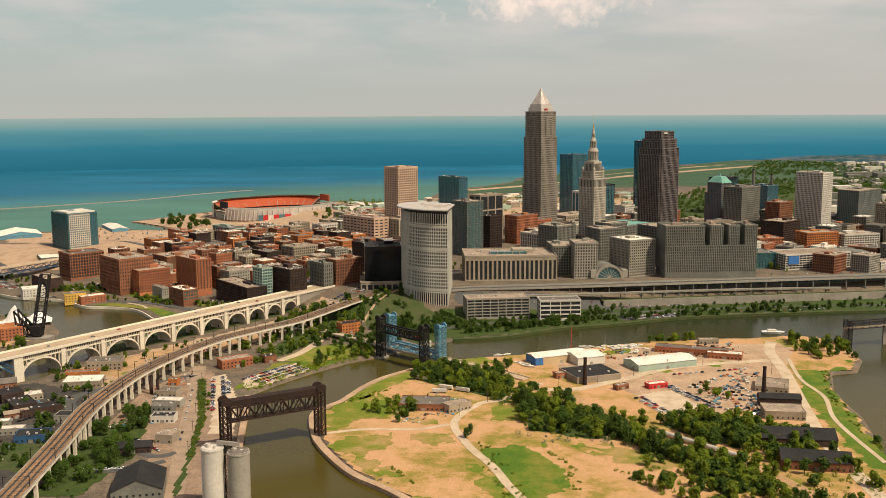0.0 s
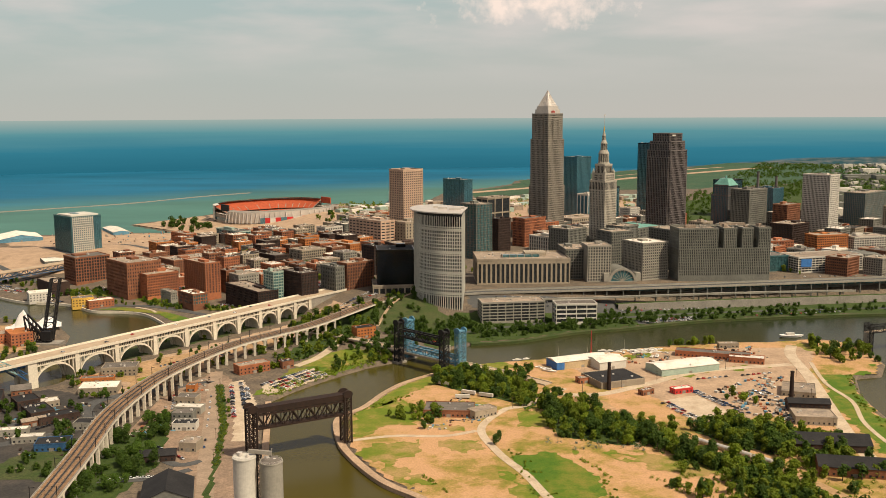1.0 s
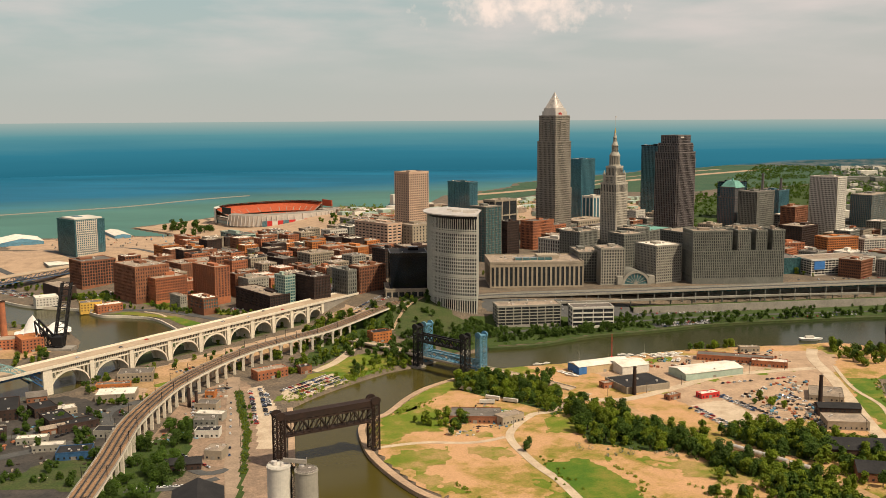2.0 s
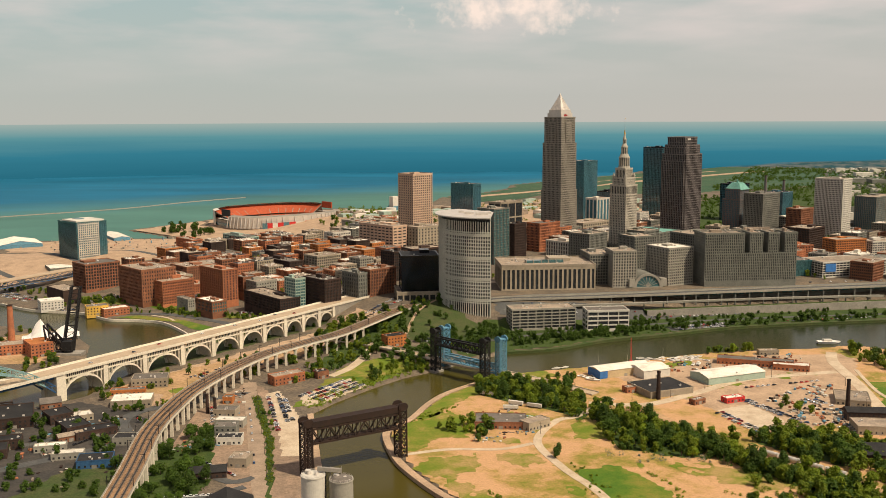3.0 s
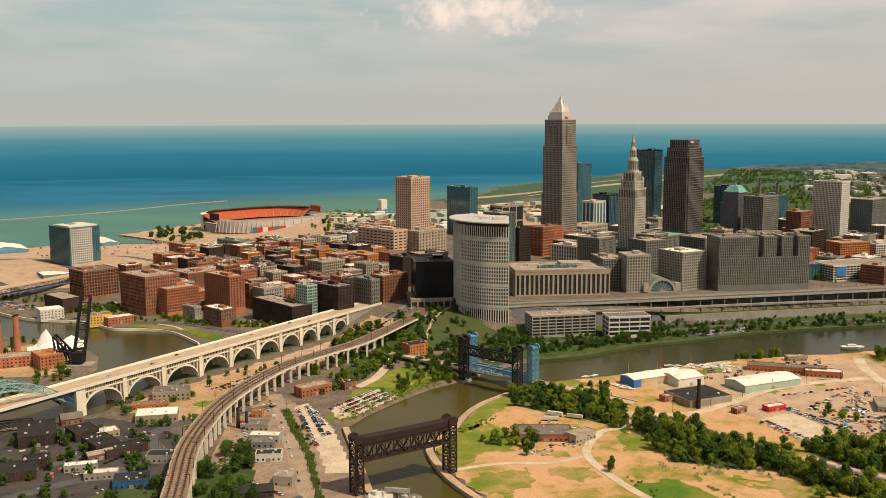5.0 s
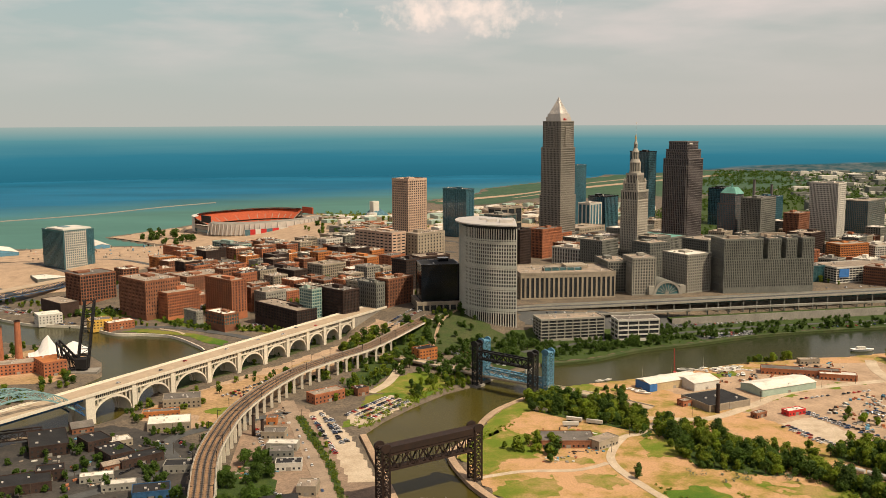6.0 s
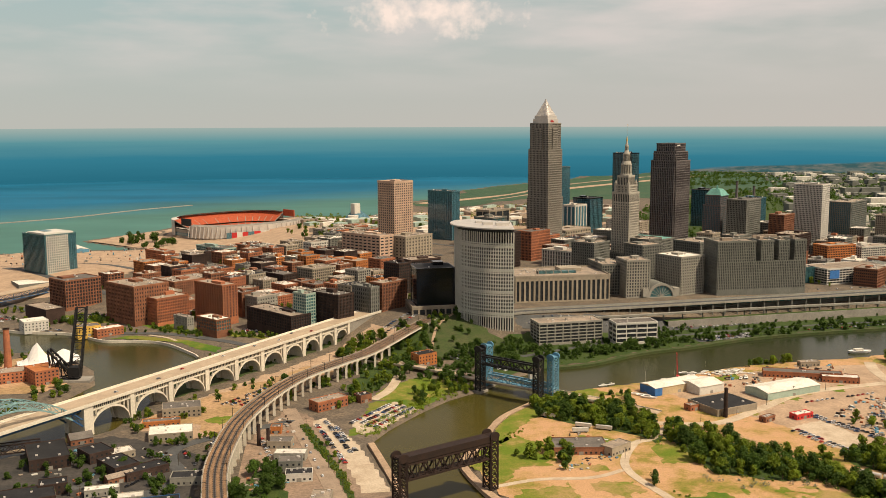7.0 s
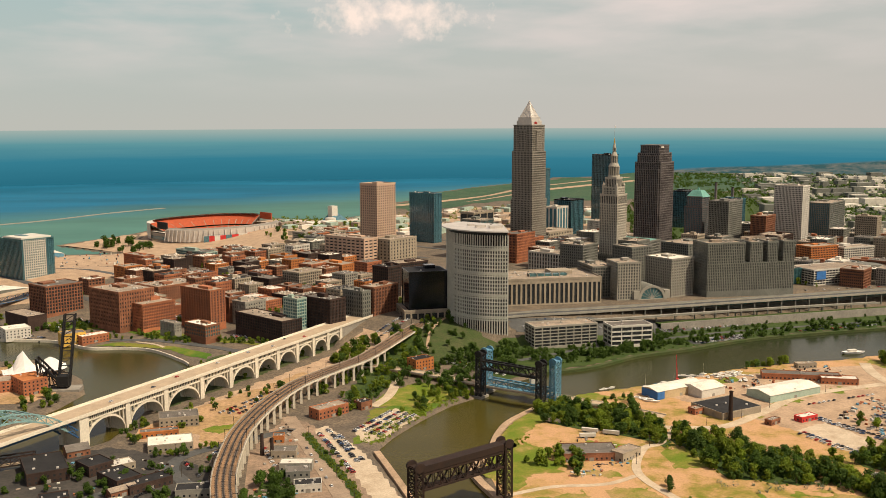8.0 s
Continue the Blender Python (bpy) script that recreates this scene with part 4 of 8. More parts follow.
# ---- bridges and viaducts ----


def line_points(pts, step):
    """Points at even steps along a smooth curve through pts."""
    pts = [Vector(p) for p in pts]
    dense = []
    for i in range(len(pts) - 1):
        p0, p1, p2, p3 = pts[max(i - 1, 0)], pts[i], pts[i + 1], pts[min(i + 2, len(pts) - 1)]
        for k in range(24):
            s = k / 24
            dense.append(0.5 * ((2 * p1) + (p2 - p0) * s + (2 * p0 - 5 * p1 + 4 * p2 - p3) * s * s + (3 * p1 - p0 - 3 * p2 + p3) * s ** 3))
    dense.append(pts[-1])
    out, run = [dense[0]], 0.0
    for a, b in zip(dense, dense[1:]):
        run += (b - a).length
        if run >= step:
            out.append(b)
            run = 0.0
    return out


def sides(pts):
    out = []
    for i, p in enumerate(pts):
        t = pts[min(i + 1, len(pts) - 1)] - pts[max(i - 1, 0)]
        out.append(Vector((t.y, -t.x, 0)).normalized())
    return out


def ribbon(pts, offset0, offset1, z0, z1):
    """A solid strip along pts between two side offsets, from z0 to z1 over the points."""
    s = sides(pts)
    rows = [[p + n * offset0 + Vector((0, 0, z0)), p + n * offset1 + Vector((0, 0, z0)), p + n * offset1 + Vector((0, 0, z1)), p + n * offset0 + Vector((0, 0, z1))] for p, n in zip(pts, s)]
    return Geo().sweep(rows, closed=True)


def arch_bridge():
    """The long white concrete bridge: deck, open upper arcade, arches on tall piers."""
    top = thing("arch_bridge", pose(0, 0, 0), "long white concrete arch bridge with an open lower deck", "bridge")
    a, b = Vector((-424, 944, 0)), Vector((-163, 1310, 0))
    along = (b - a).normalized()
    back = Vector((-along.y, along.x, 0))
    wide = 24.0
    deckz = 27.0

    def at(s, off, z):
        return a + along * s + back * off + Vector((0, 0, z))
    whole = (b - a).length
    stops = [0, 50, 98, 148, 192, 234, 272, 308, 340, 370, 398]
    road = [at(s, wide / 2, deckz) for s in range(-160, int(whole) + 90, 10)]
    part("road_deck", ribbon(road, -wide / 2 - 1.5, wide / 2 + 1.5, -1.6, 0), M_CONC, top)
    part("roadway", ribbon(road, -9.5, 9.5, 0.0, 0.06), M_DECK, top, "pale worn roadway")
    for off in (-wide / 2 - 1.2, wide / 2 + 1.2):
        part("parapet_wall", ribbon(road, off - 0.25, off + 0.25, 0, 1.2), M_CONC, top)
    for s0, s1 in zip(stops, stops[1:]):
        ground = 3.0
        span = s1 - s0 - 7
        mid = (s0 + s1) / 2
        rise = min(span * 0.42, 16.5)
        foot = deckz - 8.2 - rise
        for off in (0.0, wide - 3.4):
            rows = []
            for k in range(25):
                q = math.pi * k / 24
                x, z = mid - math.cos(q) * span / 2, foot + math.sin(q) * rise
                xo, zo = mid - math.cos(q) * (span / 2 + 0.6), foot + math.sin(q) * (rise + 2.2)
                rows.append([at(x, off, z), at(x, off + 3.4, z), at(xo, off + 3.4, zo), at(xo, off, zo)])
            part("arch_rib", Geo().sweep(rows, closed=True), M_CONC, top)
        n = max(4, round((s1 - s0) / 4.4))
        for k in range(1, n):
            x = s0 + (s1 - s0) * k / n
            u = (x - mid) / (span / 2)
            zr = foot + (rise + 1.6) * math.sqrt(max(0, 1 - u * u)) if abs(u) < 1 else foot
            for off in (0.25, wide - 1.0):
                if deckz - 6.6 - zr > 0.5:
                    part("spandrel_column", Geo().beam(at(x, off + 0.4, zr), at(x, off + 0.4, deckz - 6.2), 1.0), M_CONC, top)
        m = max(6, round((s1 - s0) / 2.2))
        for k in range(m):
            x = s0 + (s1 - s0) * k / m
            part("arcade_post", Geo().beam(at(x, 0.35, deckz - 5.4), at(x, 0.35, deckz - 1.6), 0.7), M_CONC, top)
        for off in (0.0, wide - 1.0):
            g = Geo().beam(at(s0, off + 0.5, deckz - 5.9), at(s1, off + 0.5, deckz - 5.9), 1.0, 1.3)
            part("lower_beam", g, M_CONC, top)
        # added black wall behind the posts paints the shade of the arcade openings
        part("subway_wall", Geo().beam(at(s0, 2.2, deckz - 3.6), at(s1, 2.2, deckz - 3.6), 0.5, 4.0), M_ROOFBLACK, top, "black wall standing for the shade inside the lower deck")
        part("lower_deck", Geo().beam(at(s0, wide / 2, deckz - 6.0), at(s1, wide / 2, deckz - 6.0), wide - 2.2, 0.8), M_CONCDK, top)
    for i, s in enumerate(stops):
        w = 10.0 if i == 0 else 5.0
        for off in (-0.6, wide - 4.6):
            g = Geo().prism([tuple((at(s + sx, off + oy, 0)).xy) for sx, oy in ((-w / 2, 0), (w / 2, 0), (w / 2, 5.2), (-w / 2, 5.2))], -4, deckz - 1.7)
            part("pier", g, M_CONC, top)
        part("pier_wall", Geo().beam(at(s, 4.4, 8), at(s, wide - 4.4, 8), w * 0.5, 22), M_CONC, top)
    ends = [tuple(at(x, o, 0).xy) for x, o in ((400, -0.5), (whole + 84, -0.5), (whole + 84, wide + 0.5), (400, wide + 0.5))]
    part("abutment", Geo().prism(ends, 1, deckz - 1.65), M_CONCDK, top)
    # steel span over the west river
    for off in (1.5, wide - 1.5):
        for k in range(15):
            x0, x1 = -5 - k * 10.5, -5 - (k + 1) * 10.5
            u0, u1 = (x0 + 80) / 80, (x1 + 80) / 80
            z0, z1 = 5 + 36 * (1 - u0 * u0), 5 + 36 * (1 - u1 * u1)
            deep = 6.0
            g = Geo().beam(at(x0, off, z0), at(x1, off, z1), 1.3)
            g.beam(at(x0, off, z0 + deep), at(x1, off, z1 + deep), 1.0)
            g.beam(at(x0, off, z0), at(x1, off, z1 + deep), 0.5).beam(at(x0, off, z0 + deep), at(x1, off, z1), 0.5)
            g.beam(at(x1, off, z1), at(x1, off, max(deckz - 1.6, z1 + deep)), 0.6)
            below = max(z0, z1) + deep < deckz
            part("arch_panel", g, M_NAVYSTEEL if below else M_TEALSTEEL, top, "dark blue truss panel" if below else "pale teal truss panel")
    for k in range(4, 12):
        x = -5 - k * 10.5
        z = 5 + 36 * (1 - ((x + 80) / 80) ** 2) + 6
        part("sway_brace", Geo().beam(at(x, 1.5, z), at(x, wide - 1.5, z), 0.7).beam(at(x, 1.5, z), at(x - 10.5, wide - 1.5, z), 0.5), M_TEALSTEEL, top)
    low = Geo()
    for off in (2, 8, 14, 20):
        low.beam(at(-6, off, deckz - 3.2), at(-158, off, deckz - 3.2), 0.8, 2.6)
    part("deck_girder", low, M_NAVYSTEEL, top)
    return at, whole, wide, deckz


ARCH_AT, ARCH_LEN, ARCH_WIDE, ARCH_Z = arch_bridge()

RAIL_LINE = [(-280, 560, 20), (-291, 700, 20), (-300, 790, 20), (-298, 860, 20), (-291, 915, 20), (-272, 982, 20), (-246, 1042, 20), (-210, 1092, 20), (-172, 1142, 20), (-117, 1245, 22), (-80, 1306, 24)]


def rail_viaduct():
    top = thing("rail_viaduct", pose(0, 0, 0), "curving concrete railway viaduct on arched piers", "viaduct")
    pts = line_points(RAIL_LINE, 7.0)
    s = sides(pts)
    half = 9.0
    part("deck", ribbon(pts, -half, half, -2.0, -0.2), M_CONC, top)
    part("ballast", ribbon(pts, -half + 1.0, half - 1.0, -0.2, 0.15), M_BALLAST, top, "brown ballast bed")
    for off in (-half, half - 0.7):
        part("kerb_wall", ribbon(pts, off, off + 0.6, -0.2, 0.6), M_CONCDK, top)
    for off in (-5.4, -3.9, -0.75, 0.75, 3.9, 5.4):
        part("rail", ribbon(pts, off - 0.12, off + 0.12, 0.15, 0.45), M_RAIL, top)
    for off in (-4.65, 0, 4.65):
        part("track_bed", ribbon(pts, off - 0.62, off + 0.62, 0.15, 0.18), M_ASPHALT, top, "oil-dark strip of ballast under the rails")
    g = Geo()
    fine = line_points(RAIL_LINE, 2.4)
    for p, n in zip(fine, sides(fine)):
        for off in (-4.65, 0, 4.65):
            c = p + n * off + Vector((0, 0, 0.2))
            g.beam(c - n * 1.4, c + n * 1.4, 0.6, 0.22)
    tagged(part("sleepers", g, M_RUST, top), kind="stuff")
    for i in range(1, len(pts) - 1):
        if pts[i].y > 1170 or i % 2:
            continue
        p, n = pts[i], s[i]
        t = Vector((-n.y, n.x, 0))
        for off in (-half + 1.4, half - 1.4):
            c = p + n * off
            part("pier", Geo().beam((c.x, c.y, 0.5), (c.x, c.y, p.z - 2), 2.4), M_CONC, top)
        rows = []
        for k in range(13):
            q = math.pi * k / 12
            c0 = p + n * math.cos(q) * 6.4 + Vector((0, 0, -8 + 5.4 * math.sin(q)))
            c1 = Vector((c0.x, c0.y, p.z - 1.9))
            rows.append([c0 - t, c0 + t, c1 + t, c1 - t])
        part("cross_arch", Geo().sweep(rows, closed=True), M_CONC, top)
    for i in range(2, len(pts) - 1, 2):
        if (pts[i] - pts[i - 2]).length > 40 or pts[i].y > 1170:
            continue
        p0, p1 = pts[i - 2], pts[i]
        for sgn in (-1, 1):
            rows = []
            for k in range(9):
                u = k / 8
                c = p0.lerp(p1, u) + s[i - 1] * sgn * (half - 1.2)
                z = p0.z - 2 - 2.6 * (2 * u - 1) ** 4
                rows.append([Vector((c.x, c.y, z)) - s[i - 1] * 0.8, Vector((c.x, c.y, z)) + s[i - 1] * 0.8, Vector((c.x, c.y, p0.z - 1.6)) + s[i - 1] * 0.8, Vector((c.x, c.y, p0.z - 1.6)) - s[i - 1] * 0.8])
            part("edge_arch", Geo().sweep(rows, closed=True), M_CONC, top)
    for i in range(1, len(pts), 4):
        p, n = pts[i], s[i]
        mast = Geo()
        for off in (-half + 0.4, half - 0.4):
            c = p + n * off
            mast.beam((c.x, c.y, p.z), (c.x, c.y, p.z + 8.5), 0.4)
            mast.beam((c.x, c.y, p.z + 7.6), (c.x - n.x * off * 0.4, c.y - n.y * off * 0.4, p.z + 7.9), 0.25)
        part("catenary_mast", mast, M_BLACKSTEEL, top)


rail_viaduct()


def truss_between(g, p, q, z0, z1, bays, heavy=0.9, light=0.45):
    """A flat truss from p to q between two heights, with crossing diagonals."""
    p, q = Vector((p[0], p[1], 0)), Vector((q[0], q[1], 0))
    for z in (z0, z1):
        g.beam(p + Vector((0, 0, z)), q + Vector((0, 0, z)), heavy)
    for k in range(bays + 1):
        c = p.lerp(q, k / bays)
        g.beam(c + Vector((0, 0, z0)), c + Vector((0, 0, z1)), light)
        if k < bays:
            e = p.lerp(q, (k + 1) / bays)
            g.beam(c + Vector((0, 0, z0)), e + Vector((0, 0, z1)), light)
            g.beam(c + Vector((0, 0, z1)), e + Vector((0, 0, z0)), light)


def lattice_tower(g, x, y, along, size, z0, z1, leg=0.9, lace=0.4, rise=6.0):
    """Four legs with crossing lacing."""
    u = Vector((along[0], along[1], 0)).normalized()
    v = Vector((-u.y, u.x, 0))
    c = Vector((x, y, 0))
    legs = [c + u * sx * size[0] / 2 + v * sy * size[1] / 2 for sx, sy in ((-1, -1), (1, -1), (1, 1), (-1, 1))]
    for p in legs:
        g.beam(p + Vector((0, 0, z0)), p + Vector((0, 0, z1)), leg)
    n = max(1, round((z1 - z0) / rise))
    for k in range(n):
        a, b = z0 + (z1 - z0) * k / n, z0 + (z1 - z0) * (k + 1) / n
        for i in range(4):
            p, q = legs[i], legs[(i + 1) % 4]
            g.beam(p + Vector((0, 0, a)), q + Vector((0, 0, b)), lace)
            g.beam(q + Vector((0, 0, a)), p + Vector((0, 0, b)), lace)
            g.beam(p + Vector((0, 0, b)), q + Vector((0, 0, b)), lace)


def raised_bridge(name, label, left, right, wide, span0, span1, topz, steel, bays=9, leg=1.3):
    top = thing(name, pose(0, 0, 0), label, "bridge")
    l, r = Vector((*left, 0)), Vector((*right, 0))
    along = (r - l).normalized()
    v = Vector((-along.y, along.x, 0))
    for c in (l, r):
        g = Geo()
        lattice_tower(g, c.x, c.y, along, (6, wide), -2, topz - 3, leg, 0.5, 5)
        part("tower", g, steel, top)
        head = Geo()
        for sgn in (-1, 1):
            w = c + v * sgn * wide / 2
            rows = [[w + along * 4.2 * math.cos(q) + v * o + Vector((0, 0, topz - 2.5 + 3.2 * math.sin(q))) for q in [2 * math.pi * k / 14 for k in range(14)]] for o in (-0.7, 0.7)]
            head.sweep(rows, closed=True)
            n = len(head.v)
            head.f += [tuple(range(n - 28, n - 14)), tuple(range(n - 14, n))]
        head.beam(c + v * wide / 2 + Vector((0, 0, topz - 3)), c - v * wide / 2 + Vector((0, 0, topz - 3)), 5.0, 1.4)
        part("sheave_head", head, steel, top)
        part("pier_base", Geo().prism([tuple((c + along * a * 5 + v * b * (wide / 2 + 3)).xy) for a, b in ((-1, -1), (1, -1), (1, 1), (-1, 1))], -5, 2.2), M_CONCDK, top)
    a, b = l + along * 4, r - along * 4
    for sgn in (-1, 1):
        p, q = a + v * sgn * (wide / 2 - 1), b + v * sgn * (wide / 2 - 1)
        for z in (span0, span1):
            part("chord", Geo().beam(p + Vector((0, 0, z)), q + Vector((0, 0, z)), 1.3), steel, top)
        for k in range(bays):
            c, e = p.lerp(q, k / bays), p.lerp(q, (k + 1) / bays)
            lo, hi = Vector((0, 0, span0)), Vector((0, 0, span1))
            web = Geo().beam(c + (lo if k % 2 else hi), e + (hi if k % 2 else lo), 0.85).beam(c + lo, c + hi, 0.6)
            part("web_panel", web.beam(c + (hi if k % 2 else lo), c.lerp(e, 0.5) + (lo + hi) / 2, 0.4), steel, top)
    g = Geo()
    for k in range(bays + 1):
        c = a.lerp(b, k / bays)
        for z in (span0, span1):
            g.beam(c + v * (wide / 2 - 1) + Vector((0, 0, z)), c - v * (wide / 2 - 1) + Vector((0, 0, z)), 0.7)
    part("cross_beams", g, steel, top)
    part("track_floor", Geo().beam(a + Vector((0, 0, span0 + 0.8)), b + Vector((0, 0, span0 + 0.8)), wide * 0.6, 0.5), steel, top)
    return top, along, v


tb, TB_U, TB_V = raised_bridge("rail_lift_bridge", "rusty brown railway lift bridge raised over the river", (-171, 734), (-102, 773), 9, 27, 38, 46, M_RUST, 10)
g = Geo()
lmid, rmid = Vector((-171, 734, 0)) + TB_U * 3, Vector((-102, 773, 0)) - TB_U * 3
g.beam(lmid + Vector((0, 0, 41.5)), rmid + Vector((0, 0, 41.5)), 8.4, 4.6)
part("upper_walkway", g, M_RUST, tb, "rust-brown boxed top chord")
raised_bridge("rail_lift_bridge", "black railway lift bridge with a lattice span", (-20, 985), (-68, 1034), 8, 30, 38, 47, M_BLACKSTEEL, 8, 1.2)
rb, RB_U, RB_V = raised_bridge("road_lift_bridge", "pale blue road lift bridge with lattice towers", (-3, 996), (-58, 1052), 10, 8, 15, 46, M_BLUESTEEL, 8, 1.1)
part("machine_house", Geo().box(-21, 1018, 16, -13, 1025, 21), M_WHITE, rb)
road = line_points([(-200, 1175, 5), (-131, 1122, 7.5), (-60, 1052, 8), (8, 990, 8), (40, 972, 5), (85, 930, 3.3)], 6)
part("road_deck", ribbon(road, -6, 6, -1.4, 0), M_DECK, rb)
for off in (-6, 5.6):
    part("guard_wall", ribbon(road, off, off + 0.4, 0, 1.1), M_CONC, rb)
for p in road[2:10:2]:
    part("pier", Geo().beam((p.x, p.y, -3), (p.x, p.y, p.z - 1.4), 6, 2), M_CONCDK, rb)


def bascule():
    top = thing("bascule_bridge", pose(-470, 1118, 0), "black steel bascule bridge standing open at the river bank", "bridge")
    leaf = Geo()
    tip = Vector((-4, 22, 76))
    foot = Vector((-9, 0, 6))
    for sgn in (-1, 1):
        o = Vector((sgn * 5.5, 0, 0))
        for side in (0, 6.5):
            leaf.beam(foot + o + Vector((0, side, 0)), tip + o * 0.9 + Vector((0, side, 0)), 1.4)
        for k in range(10):
            p, q = foot.lerp(tip, k / 10) + o, foot.lerp(tip, (k + 1) / 10) + o
            leaf.beam(p, q + Vector((0, 6.5, 0)), 0.6)
            leaf.beam(p + Vector((0, 6.5, 0)), q, 0.6)
    for k in range(11):
        c = foot.lerp(tip, k / 10)
        leaf.beam(c + Vector((-5.5, 0, 0)), c + Vector((5.5, 0, 0)), 0.8)
        if k < 10:
            leaf.beam(c + Vector((-5.5, 0, 0)), foot.lerp(tip, (k + 1) / 10) + Vector((5.5, 0, 0)), 0.6)
    part("leaf", leaf, M_BLACKSTEEL, top)
    arm = Geo()
    for sgn in (-1, 1):
        o = Vector((0, sgn * 5.5, 0))
        arm.beam(Vector((-34, 6, 36)) + o, Vector((-8, 2, 9)) + o, 1.7)
        arm.beam(Vector((-34, 6, 36)) + o, Vector((-31, 6, 4)) + o, 1.3)
        arm.beam(Vector((-24, 5, 25)) + o, Vector((-24, 5, 3)) + o, 1.1)
        arm.beam(Vector((-31, 6, 4)) + o, Vector((-8, 2, 9)) + o, 1.3)
        arm.beam(Vector((-31, 6, 20)) + o, Vector((-12, 4, 16)) + o, 0.9)
        arm.beam(Vector((-24, 5, 25)) + o, Vector((-12, 4, 7)) + o, 0.9)
        arm.beam(Vector((-31, 6, 8)) + o, Vector((-24, 5, 25)) + o, 1.3)
        for k in range(6):
            p, q = Vector((-34, 6, 36)).lerp(Vector((-8, 2, 9)), k / 6) + o, Vector((-31, 6, 4)).lerp(Vector((-8, 2, 9)), (k + 1) / 6) + o
            arm.beam(p, q, 0.6)
    for k in range(7):
        p = Vector((-34, 6, 36)).lerp(Vector((-8, 2, 9)), k / 6)
        arm.beam(p + Vector((0, -5.5, 0)), p + Vector((0, 5.5, 0)), 0.7)
    part("counterweight_frame", arm, M_BLACKSTEEL, top)
    part("counterweight", Geo().box(-14, -4, 8, -3, 8, 18), M_BLACKSTEEL, top)
    part("abutment", Geo().box(-40, -7, -5, 8, 12, 5), M_CONCDK, top)


bascule()


def silos():
    top = thing("silo_pair", pose(-146, 622, 0), "pair of pale concrete silos with rooftop machinery", "silo")
    for x, h, m in ((-8.5, 45, M_WHITE), (9.0, 42, M_CREAM)):
        part("silo", Geo().frustum(7.4, 0, 7.4, h, 40, x), m, top)
        part("rim", Geo().frustum(7.7, h, 7.7, h + 0.8, 40, x), m, top)
        rail = Geo()
        for k in range(20):
            q = 2 * math.pi * k / 20
            rail.beam((x + 7.2 * math.cos(q), 7.2 * math.sin(q), h + 0.8), (x + 7.2 * math.cos(q), 7.2 * math.sin(q), h + 2), 0.12)
            q2 = q + 2 * math.pi / 20
            for dz in (1.4, 2.0):
                rail.beam((x + 7.2 * math.cos(q), 7.2 * math.sin(q), h + dz), (x + 7.2 * math.cos(q2), 7.2 * math.sin(q2), h + dz), 0.1)
        part("handrail", rail, M_STEELROOF, top)
        part("hopper", Geo().frustum(1.6, h + 0.8, 1.3, h + 3.2, 12, x - 2.5, 1).frustum(1.3, h + 0.8, 1.0, h + 2.8, 12, x + 2.4, -1).box(x - 5, 2, h + 0.8, x - 2, 5, h + 2.6), M_STEELROOF, top)
    part("conveyor", Geo().beam((-6, 3, 48.5), (9, 3, 47), 2.0, 2.4).beam((9, 3, 50), (9, 3, 43), 0.5).beam((2, 3, 49.5), (2, 3, 40), 0.5), M_CONCDK, top)
    frame_geo = Geo()
    lattice_tower(frame_geo, 0.4, 4, (1, 0), (3, 3), 0, 47, 0.4, 0.2, 4)
    part("stair_tower", frame_geo, M_BLACKSTEEL, top)
    part("dome_roof", Geo().frustum(7.2, 42.6, 4.5, 44.6, 30, 9.0), M_ROOFGREY, top)
    part("footing", Geo().box(-18, -9, -4, 18, 9, 3.2), M_CONCDK, top)


silos()


def low_truss(name, label, p, q, z0, z1, wide, steel, bays):
    top = thing(name, pose(0, 0, 0), label, "bridge")
    p, q = Vector((p[0], p[1], 0)), Vector((q[0], q[1], 0))
    v = Vector((-(q - p).y, (q - p).x, 0)).normalized() * wide / 2
    for sgn in (-1, 1):
        g = Geo()
        truss_between(g, (p + v * sgn).xy, (q + v * sgn).xy, z0, z1, bays, 0.9, 0.5)
        part("side_truss", g, steel, top)
    part("deck", Geo().beam(p + Vector((0, 0, z0)), q + Vector((0, 0, z0)), wide, 0.8), M_DECK, top)
    for s in (0.02, 0.5, 0.98):
        c = p.lerp(q, s)
        part("pier", Geo().beam((c.x, c.y, -5), (c.x, c.y, z0 - 0.4), wide, 3), M_CONCDK, top)
    return top


tr = low_truss("lift_bridge", "dark steel lift bridge over the east bend", (452, 1068), (560, 1100), 22, 29, 9, M_BLACKSTEEL, 12)
g = Geo()
lattice_tower(g, 455, 1069, (1, 0.3), (5, 9), 0, 32, 0.8, 0.4, 5)
part("tower", g, M_BLACKSTEEL, tr)
low_truss("swing_bridge", "low rusty truss bridge at the west bend", (-540, 872), (-452, 900), 5, 12, 7, M_RUST, 10)
mb = low_truss("high_level_bridge", "high road bridge on blue steel trusses", (-930, 1130), (-625, 1655), 12, 21, 16, M_NAVYSTEEL, 40)
part("roadway", Geo().beam((-930, 1130, 22), (-625, 1655, 22), 20, 1.4), M_DECK, mb)

# the raised road and the retaining front below the station
via = [Vector(p) for p in ((-20, 1285, 26), (30, 1300, 27), (110, 1306, 27.5), (205, 1318, 27.5), (300, 1330, 28), (420, 1345, 28.5), (560, 1366, 28.5), (720, 1390, 28.5))]
via = line_points(via, 8)
vt = thing("elevated_road", pose(0, 0, 0), "long pale concrete elevated road before the station", "viaduct")
part("deck", ribbon(via, -9, 9, -1.6, 0), M_CREAM, vt)
part("roadway", ribbon(via, -7.5, 7.5, 0, 0.06), M_STREET, vt)
